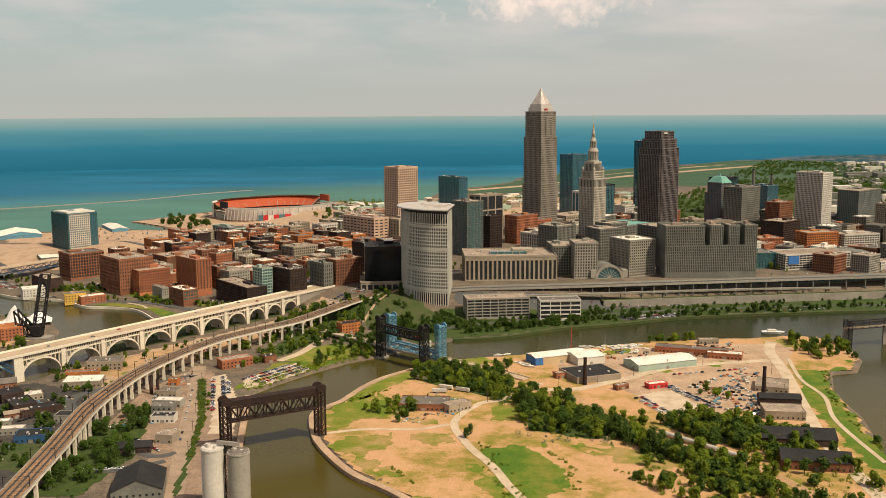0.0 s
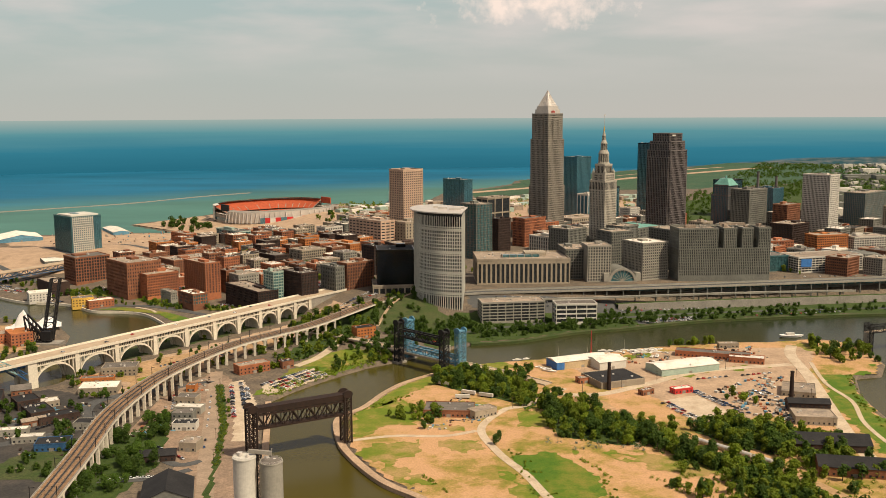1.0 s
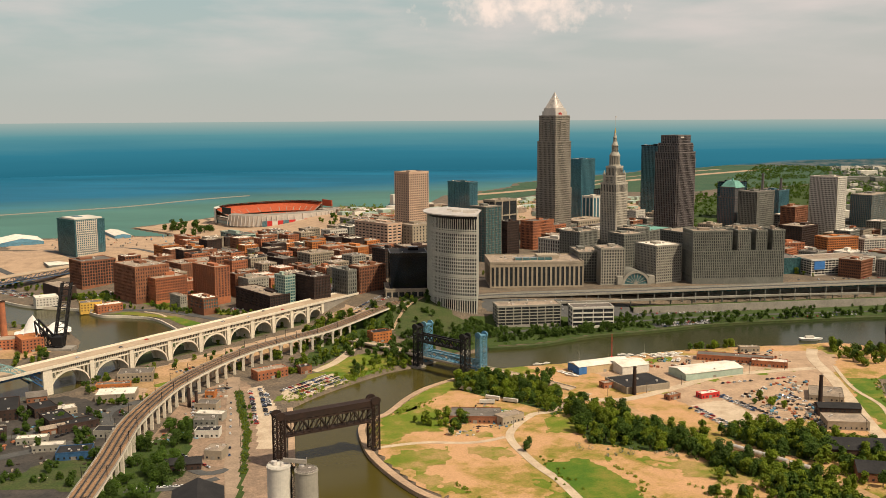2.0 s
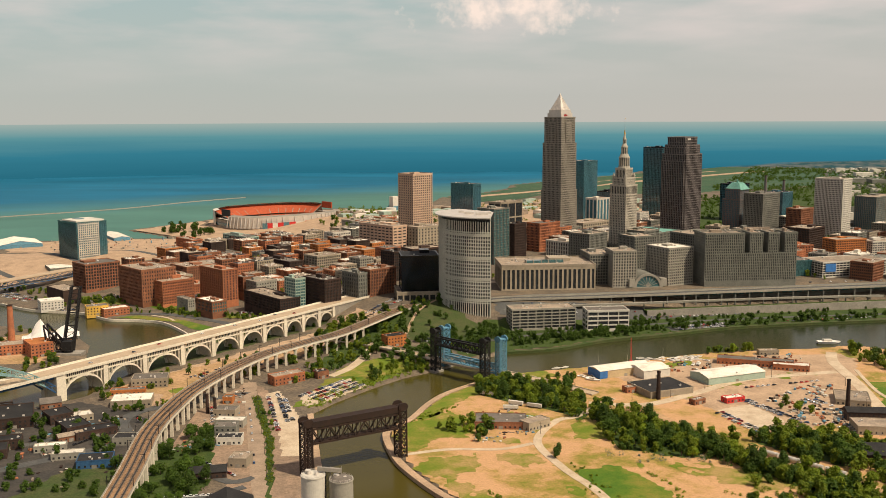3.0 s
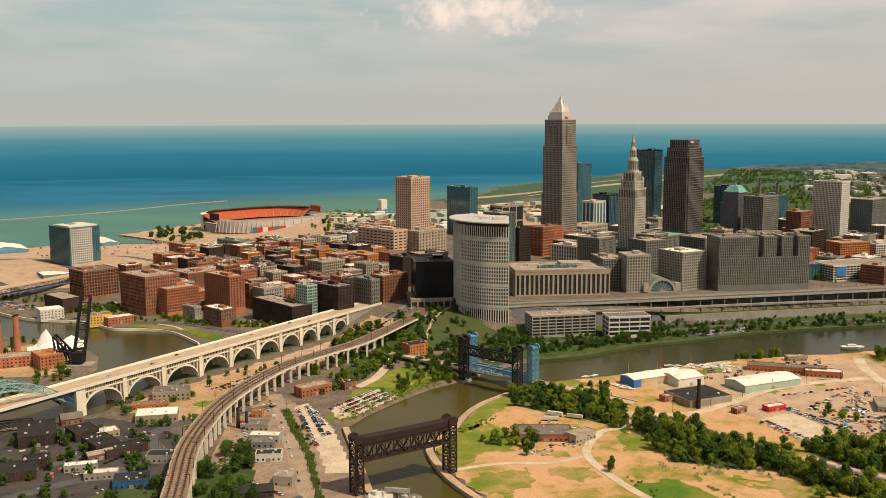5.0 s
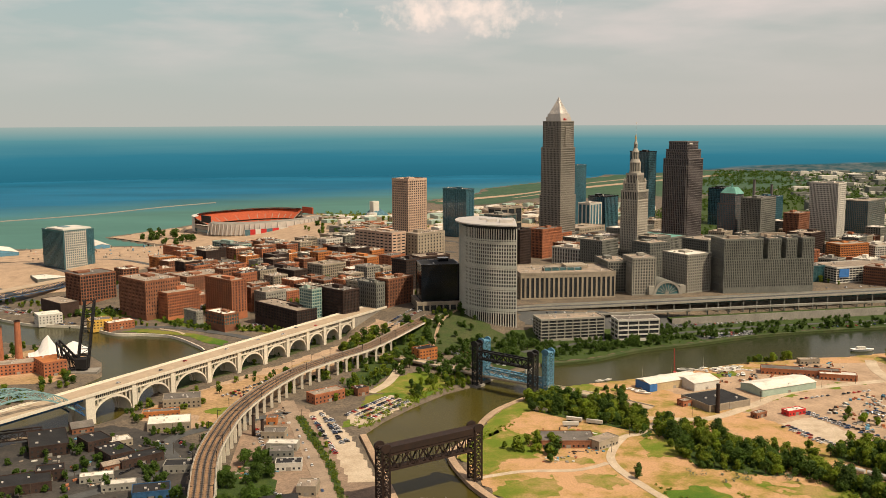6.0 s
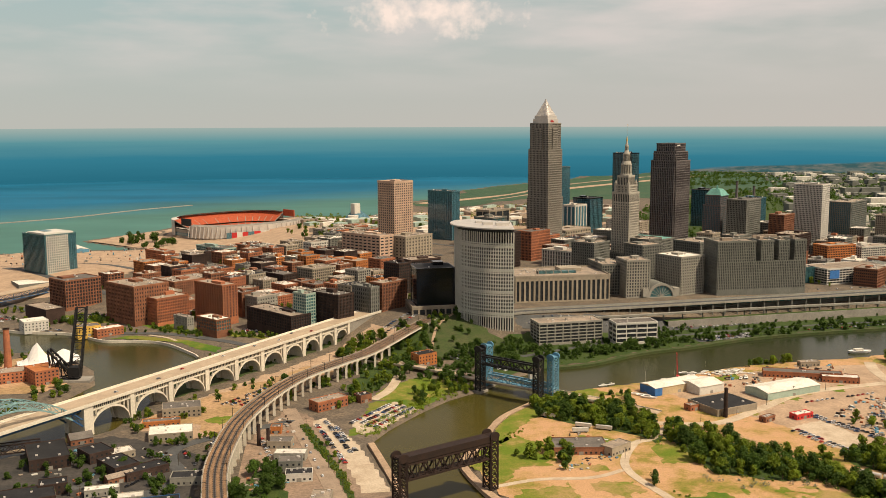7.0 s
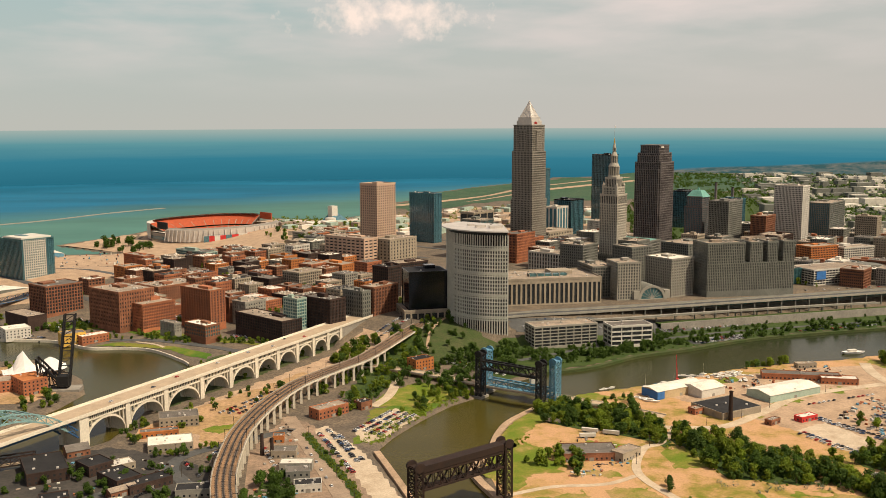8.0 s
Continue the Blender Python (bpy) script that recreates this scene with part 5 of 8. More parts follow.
for off in (-9, 8.4):
    part("parapet_wall", ribbon(via, off, off + 0.6, 0, 1.3), M_CREAM, vt)
for p in via[::2]:
    part("pier", Geo().beam((p.x, p.y - 7, 0), (p.x, p.y - 7, p.z - 1.6), 1.6), M_GREY, vt)
ramp = line_points([(20, 1268, 18), (60, 1276, 20), (120, 1284, 20.5), (190, 1292, 20.5), (300, 1308, 20.5), (430, 1326, 20), (560, 1345, 18)], 8)
part("lower_deck", ribbon(ramp, -5, 5, -1.2, 0), M_CREAM, vt)
part("lower_wall", ribbon(ramp, 4.6, 5.2, 0, 1.5), M_CREAM, vt)
shelf = line_points([(215, 1280, 12), (300, 1292, 12.5), (430, 1310, 12.5), (640, 1340, 12)], 8)
part("terrace_wall", ribbon(shelf, -0.6, 0.6, -10, 1.2), M_CONCDK, vt, "grey retaining wall of the terrace")
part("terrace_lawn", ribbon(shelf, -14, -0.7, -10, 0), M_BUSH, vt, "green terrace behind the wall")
for p in ramp[::3]:
    part("pier", Geo().beam((p.x, p.y, 0), (p.x, p.y, p.z - 1.2), 1.4), M_GREY, vt)
wallg = Geo().sweep([[Vector((p.x, p.y + 10, 2)), Vector((p.x, p.y + 10, p.z - 0.3)), Vector((p.x, p.y + 24, p.z - 0.3)), Vector((p.x, p.y + 24, 2))] for p in via], closed=True)
part("retaining_front", wallg, M_GREY, vt)
for p, q in zip(via[6:], via[7:]):
    d = (q - p).normalized()
    a, b = p + d * 1.2, q - d * 1.2
    part("arcade_bay", Geo().beam((a.x, a.y + 9.9, 23.4), (b.x, b.y + 9.9, 23.4), 0.5, 4.2), M_GLASSTEAL, vt, "dark glazed bay of the station front")


def stadium():
    top = thing("stadium", pose(-425, 2455, 5, 0, 0, 38), "open football stadium with orange seats and grey stands", "stadium")
    n = 72

    def ring(rx, ry, z, k0=0, k1=n, power=2.6):
        out = []
        for k in range(k0, k1 + 1):
            q = 2 * math.pi * k / n
            c, s = math.cos(q), math.sin(q)
            out.append((rx * math.copysign(abs(c) ** (2 / power), c), ry * math.copysign(abs(s) ** (2 / power), s), z))
        return out
    part("outer_wall", Geo().sweep([ring(150, 118, 0), ring(150, 118, 18)]), M_CONCDK, top)
    part("glazed_band", Geo().sweep([ring(151, 119, 4), ring(151, 119, 11)]), M_GLASSBLUE, top)
    part("concourse", Geo().sweep([ring(150, 118, 20), ring(140, 108, 20)]), M_CONC, top)
    part("seat_bowl", Geo().sweep([ring(118, 86, 12), ring(80, 48, 0.5)]), M_SEAT, top, "orange seat bowl")
    part("pitch", Geo().sweep([ring(80, 48, 0.6), ring(1, 1, 0.6)]), M_LAWN, top)
    part("upper_tier", Geo().sweep([ring(152, 120, 36, 2, 34), ring(120, 88, 15, 2, 34)]), M_SEAT, top, "orange upper tier")
    part("upper_tier", Geo().sweep([ring(150, 118, 27, 38, 66), ring(120, 88, 15, 38, 66)]), M_SEAT, top, "orange upper tier")
    part("stand_back", Geo().sweep([ring(153, 121, 2, 2, 34), ring(154, 122, 37.5, 2, 34), ring(151, 119, 37.5, 2, 34)]), M_STEELROOF, top)
    part("stand_back", Geo().sweep([ring(151, 119, 2, 38, 66), ring(152, 120, 28, 38, 66), ring(149, 117, 28, 38, 66)]), M_STEELROOF, top)
    part("canopy_edge", Geo().sweep([ring(154, 122, 37.6, 2, 34), ring(142, 110, 40, 2, 34)]), M_WHITE, top)
    part("canopy_edge", Geo().sweep([ring(152, 120, 28.1, 38, 66), ring(140, 108, 31, 38, 66)]), M_CONCDK, top)
    for k in range(38, 67):
        q = 2 * math.pi * k / n
        p = ring(152, 120, 28, k, k)[0]
        r = ring(158, 126, 2, k, k)[0]
        part("raker", Geo().beam(r, p, 1.4), M_STEELROOF, top)
    for k in range(47, 59):
        part("facade_panel", Geo().sweep([ring(159, 127, 1, k, k + 1), ring(159, 127, 15, k, k + 1), ring(157, 125, 15, k, k + 1)]), (M_REDPAINT, M_WHITE, M_REDPAINT, M_GLASSBLUE)[k % 4], top)
    for k in range(2, 66, 2):
        if 34 < k < 38:
            continue
        p, q = Vector(ring(151, 119, 34 if k < 36 else 26, k, k)[0]), Vector(ring(121, 89, 15.6, k, k)[0])
        part("aisle", Geo().beam(p, q, 1.6, 1.2), M_CONCDK, top)
        p, q = Vector(ring(117, 85, 12.2, k, k)[0]), Vector(ring(81, 49, 1.0, k, k)[0])
        part("aisle", Geo().beam(p, q, 1.6, 0.8), M_CONCDK, top)
    part("score_board", Geo().beam((-140, -20, 34), (-140, 20, 34), 3, 16), M_BLACKSTEEL, top)
    part("score_board", Geo().beam((146, -22, 36), (146, 22, 36), 3, 16), M_SEAT, top)


stadium()

# ---- ground cover, roads and quays ----


def inside(x, y, outline):
    hit = False
    for (x0, y0), (x1, y1) in zip(outline, outline[1:] + outline[:1]):
        if (y0 > y) != (y1 > y) and x < x0 + (y - y0) * (x1 - x0) / (y1 - y0):
            hit = not hit
    return hit


def cover(name, outline, material, label, lift, step=5.0, ragged=2.5, category="ground"):
    """A thin sheet over the land inside an outline, with a ragged edge."""
    ox, oy = [p[0] for p in outline], [p[1] for p in outline]
    xs, ys = np.arange(min(ox) - step, max(ox) + 2 * step, step), np.arange(min(oy) - step, max(oy) + 2 * step, step)
    X, Y = np.meshgrid(xs, ys)
    gap = signed_gap(X, Y, outline)
    shift = np.array([[noise.noise(Vector((x * 0.05, y * 0.05, 0.3))) + 0.6 * noise.noise(Vector((x * 0.17, y * 0.17, 1.3))) for x in xs] for y in ys])
    keep = (gap < 0.0 + ragged * shift) & (land_height(X, Y) > 2.2)
    Z = land_height(X, Y) + lift
    k = len(xs)
    faces, used = [], set()
    for j in range(len(ys) - 1):
        for i in range(k - 1):
            c = [(j, i), (j, i + 1), (j + 1, i + 1), (j + 1, i)]
            live = [q for q in c if keep[q]]
            if len(live) >= 3:
                f = tuple(q[0] * k + q[1] for q in live)
                faces.append(f)
                used.update(f)
    order = {v: n for n, v in enumerate(sorted(used))}
    me = bpy.data.meshes.new(name)
    me.from_pydata([(X.flat[v], Y.flat[v], Z.flat[v]) for v in sorted(used)], [], [tuple(order[v] for v in f) for f in faces])
    me.materials.append(material)
    return tagged(new(name, me), label, category, "", "structure")


def road(name, pts, width, material, label, lift=0.3, step=6.0):
    line = line_points([(x, y, 0) for x, y in pts], step)
    s = sides(line)
    rows = []
    for p, n in zip(line, s):
        rows.append([(q.x, q.y, ground_z(q.x, q.y) + lift + up) for q, up in ((p - n * width / 2, -0.25), (p - n * width / 2, 0), (p, 0.04), (p + n * width / 2, 0), (p + n * width / 2, -0.25))])
    return setting(name, Geo().sweep(rows), material, label, "road")


cover("dirt_field", PENINSULA, M_MEADOW, "bare sandy dirt of the river peninsula", 0.08, 6, 1)
cover("yard", [(170, 890), (100, 1010), (180, 1050), (300, 1080), (400, 1080), (350, 960), (300, 840), (200, 812)], M_ROADPALE, "pale dusty boat and scrap yard", 0.14, 6, 3)
cover("yard", [(-264, 760), (-240, 960), (-262, 985), (-285, 900), (-280, 780)], M_YARD, "brown yard under the viaduct", 0.12, 5, 3)
cover("dirt_lot", [(-292, 730), (-288, 900), (-258, 1000), (-232, 965), (-198, 885), (-172, 780), (-158, 720), (-150, 640), (-215, 640), (-235, 740)], M_YARD, "oily brown yards by the river street", 0.09, 5, 2)
cover("dirt_lot", [(-395, 960), (-360, 1015), (-300, 1080), (-240, 1150), (-205, 1120), (-255, 1035), (-290, 960), (-318, 905), (-335, 950)], M_DIRT, "sandy ground between the bridges", 0.09, 5, 4)
cover("dirt_lot", [(-640, 1150), (-560, 1240), (-520, 1240), (-470, 1130), (-500, 1070), (-620, 1080)], M_DIRT, "sandy ground of the west bend", 0.09, 6, 3)
cover("lakefront", [(-250, 2220), (0, 2160), (480, 2300), (650, 2700), (150, 2960), (-40, 2880), (-140, 2780), (-290, 2840), (-380, 2740), (-280, 2500)], M_ROADPALE, "pale paved lakefront", 0.5, 24, 8)
cover("dirt_lot", [(-165, 905), (-130, 975), (-104, 1012), (-120, 1035), (-180, 1000), (-205, 905)], M_LAWN, "rough green grass along the bank", 0.1, 4, 2)
for spot in ([(-93, 744), (-86, 771), (-45, 777), (-43, 743), (-55, 718), (-36, 694), (-31, 680), (-57, 689), (-72, 712)],
             [(-108, 816), (-92, 857), (-66, 883), (-45, 873), (-46, 815), (-78, 795), (-100, 785)],
             [(19, 711), (31, 693), (50, 638), (39, 621), (26, 660)],
             [(150, 900), (178, 925), (235, 965), (225, 975), (150, 925)],
             [(-30, 655), (-10, 640), (20, 600), (0, 600)], [(40, 845), (60, 860), (100, 830), (70, 800), (45, 815)],
             [(370, 1085), (430, 1095), (420, 1060), (380, 1060)]):
    cover("grass_patch", spot, M_GRASS, "patchy dry yellow-green grass", 0.2, 2.5, 14)
for spot in ([(25, 749), (38, 742), (65, 742), (90, 692), (93, 665), (78, 644), (66, 620), (51, 620), (35, 682)],
             [(330, 640), (345, 733), (352, 780), (362, 830), (366, 870), (385, 950), (430, 1000), (410, 960), (360, 960), (330, 870), (322, 780), (315, 700)]):
    cover("grass_patch", spot, M_LAWN, "lush green grass strip", 0.22, 2.5, 9)
for spot in ([(110, 742), (150, 738), (180, 700), (150, 690), (120, 715)], [(-40, 812), (5, 806), (5, 797), (-40, 798)], [(70, 745), (100, 752), (135, 742), (110, 736)], [(-25, 770), (5, 775), (12, 752), (-10, 745)],
             [(120, 960), (150, 975), (165, 960), (140, 945)], [(60, 1005), (100, 1015), (95, 1000), (65, 990)], [(150, 1040), (200, 1055), (205, 1035), (160, 1025)], [(-20, 880), (25, 868), (20, 860), (-25, 870)],
             [(240, 985), (320, 1000), (320, 990), (245, 975)], [(-330, 960), (-300, 985), (-290, 965), (-315, 945)]):
    cover("grass_patch", spot, M_GRASS, "thin dry grass on bare dirt", 0.21, 2.5, 14)
BELTS = [[(-29, 972), (9, 982), (55, 959), (70, 899), (53, 846), (39, 872), (8, 905), (-30, 935)],
         [(63, 872), (92, 880), (128, 836), (145, 789), (134, 754), (99, 761), (68, 783)],
         [(133, 775), (160, 767), (199, 709), (210, 658), (193, 685), (160, 728)],
         [(182, 796), (216, 827), (249, 803), (266, 766), (244, 726), (210, 746)],
         [(186, 721), (225, 708), (238, 635), (183, 648)]]
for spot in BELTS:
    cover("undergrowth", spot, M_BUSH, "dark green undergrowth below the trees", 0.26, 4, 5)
cover("riverside_park", [(-495, 1310), (-461, 1335), (-389, 1298), (-342, 1250), (-345, 1222), (-372, 1245), (-395, 1280), (-425, 1296)], M_LAWN, "mown lawn of a riverside park", 0.3, 4, 1)
cover("bank_lawn", [(-30, 1075), (12, 1105), (72, 1119), (139, 1159), (213, 1183), (293, 1215), (372, 1233), (503, 1251), (640, 1262), (700, 1255), (700, 1345), (500, 1330), (380, 1315), (240, 1290), (150, 1262), (60, 1252), (0, 1240), (-60, 1130)], M_BUSH, "green sloping river bank", 0.3, 6, 4)
cover("bluff_lawn", [(-110, 1252), (-60, 1360), (-50, 1300), (-20, 1240), (10, 1200), (-50, 1120), (-99, 1174)], M_GRASSDARK, "mown green hill below the court tower", 0.3, 5, 3)
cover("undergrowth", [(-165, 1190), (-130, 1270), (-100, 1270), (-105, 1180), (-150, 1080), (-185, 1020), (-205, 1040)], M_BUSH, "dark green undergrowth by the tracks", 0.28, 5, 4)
cover("undergrowth", [(-180, 1010), (-130, 1000), (-105, 1018), (-70, 1046), (-120, 1090), (-160, 1060)], M_GRASS, "rough grass by the river", 0.28, 4, 4)
cover("vacant_lot", [(-345, 780), (-300, 760), (-305, 690), (-380, 690)], M_GRASSDARK, "vacant grassy lot", 0.2, 5, 3)
cover("vacant_lot", [(-285, 760), (-262, 760), (-240, 700), (-270, 640), (-288, 700)], M_BUSH, "grass under the viaduct", 0.2, 4, 3)
cover("airfield", [(20, 3190), (180, 3430), (270, 3600), (300, 3760), (490, 4010), (900, 4430), (1050, 4640), (2300, 4150), (1500, 3400), (800, 3000), (100, 3000)], M_FIELD, "flat green airfield on the lake shore", 0.4, 40, 15)
cover("port_apron", [(-950, 2100), (-850, 2145), (-790, 2250), (-700, 2170), (-600, 2180), (-755, 2345), (-620, 2540), (-560, 2300), (-520, 2100), (-520, 1950), (-640, 1900), (-900, 1950)], M_ROADPALE, "pale concrete port apron", 0.3, 20, 6)
cover("parking_lot", [(-235, 948), (-221, 962), (-192, 878), (-173, 775), (-196, 775), (-215, 875)], M_TRACK, "long pale parking lot by the river", 0.16, 3, 0.5)
cover("parking_lot", [(-201, 942), (-156, 1003), (-134, 974), (-172, 915), (-193, 905)], M_TRACK, "pale parking lot with angled rows", 0.18, 3, 0.5)
cover("parking_lot", [(226, 1226), (327, 1250), (300, 1222), (222, 1198)], M_STREET, "riverside parking lot", 0.35, 4, 0.5)
cover("parking_lot", [(14, 1245), (206, 1262), (304, 1285), (470, 1320), (470, 1335), (300, 1318), (200, 1300), (14, 1290)], M_STREET, "station parking lot", 0.35, 5, 0.5)
cover("sand_lot", [(177, 879), (218, 896), (233, 843), (195, 815)], M_TRACK, "bare bright sand lot", 0.24, 4, 1)

cover("grass_patch", [(40, 1026), (13, 1018), (-25, 985), (-60, 947), (-79, 912), (-96, 866), (-80, 860), (-58, 900), (-36, 928), (-8, 958), (30, 985), (60, 1000)], M_GRASS, "green grass strip on the river edge", 0.2, 3.5, 3)
cover("dirt_lot", [(-395, 950), (-330, 1060), (-230, 1190), (-165, 1290), (-128, 1262), (-175, 1175), (-215, 1110), (-262, 1040), (-292, 960), (-310, 900)], M_ROADPALE, "pale dusty lots under the bridges", 0.05, 5, 3)
# dark green for growth and for the shade beyond the arches, put into the colour
cover("dirt_lot", [(-372, 1160), (-345, 1230), (-335, 1250), (-260, 1240), (-175, 1300), (-190, 1270), (-250, 1190), (-330, 1085), (-378, 1020), (-382, 1090)], M_GRASSDARK, "grassy ground behind the arch bridge, darkened to stand for shade", 0.07, 5, 3)
cover("plaza", [(-520, 1960), (-570, 2290), (-620, 2540), (-560, 2740), (-380, 2720), (-270, 2520), (-240, 2220), (-260, 1960), (-400, 1980)], M_ROADPALE, "pale paved ground round the stadium", 0.2, 14, 6)
cover("undergrowth", [(-246, 940), (-215, 815), (-200, 720), (-190, 640), (-184, 640), (-193, 722), (-206, 815), (-236, 942)], M_BUSH, "green verge below the hedge", 0.34, 2.5, 1.5)
cover("rail_yard", [(-1150, 1640), (-700, 1560), (-600, 1600), (-520, 1700), (-520, 1950), (-640, 1900), (-900, 1950), (-1150, 1930)], M_ROADPALE, "pale dusty railway land behind the port", 0.25, 16, 6)
cover("rail_yard", [(-1150, 1650), (-820, 1590), (-760, 1640), (-860, 1700), (-1150, 1740)], M_LAWN, "rough green strip along the railway land", 0.4, 12, 8)
cover("workshop_yard", [(-520, 690), (-305, 650), (-312, 860), (-345, 900), (-400, 930), (-520, 880)], M_ASPHALT, "dark oily asphalt between the workshops", 0.08, 5, 3)
cover("undergrowth", [(-292, 790), (-262, 850), (-250, 800), (-238, 720), (-255, 640), (-292, 640)], M_BUSH, "dark green undergrowth beside the viaduct", 0.24, 4, 3)
cover("suburb_land", [(480, 1900), (560, 2500), (900, 3050), (1500, 3420), (2250, 4150), (2900, 3700), (3600, 2600), (3600, 1500), (1050, 1500), (900, 1900)], M_BUSH, "dark green land of the eastern suburbs", 0.3, 45, 20)
cover("green_court", [(-610, 1440), (-470, 1400), (-430, 1350), (-300, 1290), (-240, 1250), (-250, 1270), (-330, 1330), (-480, 1440), (-590, 1480)], M_LAWN, "green strip before the warehouses", 0.32, 5, 4)
road("road", [(-255, 990), (-248, 954), (-222, 818), (-206, 733), (-187, 641), (-175, 560)], 13, M_GREYROAD, "worn grey-tan street beside the river")
road("road", [(95, 920), (52, 866), (33, 855), (9, 802), (20, 742), (36, 699), (46, 660), (57, 625), (75, 560)], 7, M_TRACK, "pale gravel track", 0.32)
road("road", [(-100, 774), (-64, 785), (-22, 784), (9, 799)], 5, M_TRACK, "pale dirt track across the grass", 0.3)
road("road", [(375, 1085), (358, 1040), (345, 954), (322, 841), (306, 752), (300, 657), (296, 560)], 12, M_TRACK, "pale street along the east bank")
road("road", [(70, 905), (121, 898), (176, 932), (243, 978), (345, 1003)], 10, M_TRACK, "pale yard street")
road("road", [(120, 880), (150, 800), (190, 750), (235, 690), (262, 620)], 9, M_DIRT, "sandy railway strip", 0.34)
road("road", [(-176, 1010), (-157, 1046), (-142, 1110), (-140, 1140)], 10, M_TRACK, "pale street to the bridge")
road("road", [(-248, 954), (-330, 905), (-345, 870), (-330, 815), (-395, 760), (-470, 700)], 11, M_STREET, "grey street below the viaduct")
road("road", [(-345, 870), (-400, 815), (-470, 770)], 9, M_STREET, "grey side street between the workshops")
road("road", [(-248, 745), (-225, 722), (-206, 733)], 8, M_STREET, "grey lane under the viaduct")
road("road", [(-275, 690), (-240, 694), (-210, 715)], 7, M_STREET, "grey lane with parked cars")
road("footpath", [(368, 1010), (352, 930), (352, 870), (335, 800), (332, 700)], 4, M_TRACK, "winding pale footpath on the bank", 0.4)
road("footpath", [(-440, 1330), (-415, 1312), (-400, 1290)], 4, M_TRACK, "pale park footpath", 0.45)
road("footpath", [(-100, 1190), (-85, 1260), (-55, 1310)], 3.5, M_ROADPALE, "pale footpath up the hill", 0.45)
road("road", [(-480, 1345), (-420, 1335), (-350, 1290), (-300, 1250), (-240, 1230)], 12, M_STREET, "street along the warehouse quarter", 0.4)
road("road", [(-112, 1375), (-85, 1395), (-60, 1405), (30, 1430)], 18, M_TRACK, "broad pale street from the bridge", 0.5)
road("road", [(0, 1160), (110, 1212), (220, 1242), (340, 1268), (560, 1290), (760, 1300)], 8, M_STREET, "river road below the bluff", 0.45)
for off in (0, 230):
    road("runway", [(80 + off, 3200 - off * 0.2), (500 + off, 3560), (1200 + off, 4180)], 46, M_ROADPALE, "pale concrete runway", 0.9, 60)
for k in range(9):
    # streets of the upper town on its slanting grid
    c = Vector((-560 + k * 92, 1430 + k * 66))
    road("street", [(c.x, c.y), (c.x - 150, c.y + 166), (c.x - 300, c.y + 333)] if k < 5 else [(c.x, c.y), (c.x - 90, c.y + 100), (c.x - 180, c.y + 200)], 11, M_STREET, "grey city street", 0.5, 18)

quay = line_points([(x, y, 0) for x, y in PENINSULA[20:30]], 4)
setting("quay_wall", ribbon(quay, -4.8, 1.2, -4, 3.25), M_ROADPALE, "pale broken concrete quay edge", "quay")
quay = line_points([(x, y, 0) for x, y in [(-160, 735), (-173, 826), (-182, 885)]], 4)
setting("quay_wall", ribbon(quay, -4.6, 0.8, -4, 3.2), M_ROADPALE, "pale concrete quay edge", "quay")
quay = line_points([(x, y, 0) for x, y in WEST_RIVER[1:9]], 5)
setting("quay_wall", ribbon(quay, -0.6, 1.0, -4, 3.4), M_CONC, "pale concrete river wall", "quay")
quay = line_points([(x, y, 0) for x, y in NORTH_BANK[10:18]], 6)
setting("quay_wall", ribbon(quay, -5.6, 0.8, -4, 3.1), M_GRASSDARK, "grassed river edge", "quay")
rocks = line_points([(-1500, 2440, 0), (-1186, 2704, 0), (-945, 2906, 0), (-782, 3135, 0), (-631, 3291, 0)], 20)
setting("breakwater", ribbon(rocks, -4, 4, -4, 2.0), M_CONCDK, "long low pale stone breakwater", "breakwater")

# ---- small buildings of the flats ----


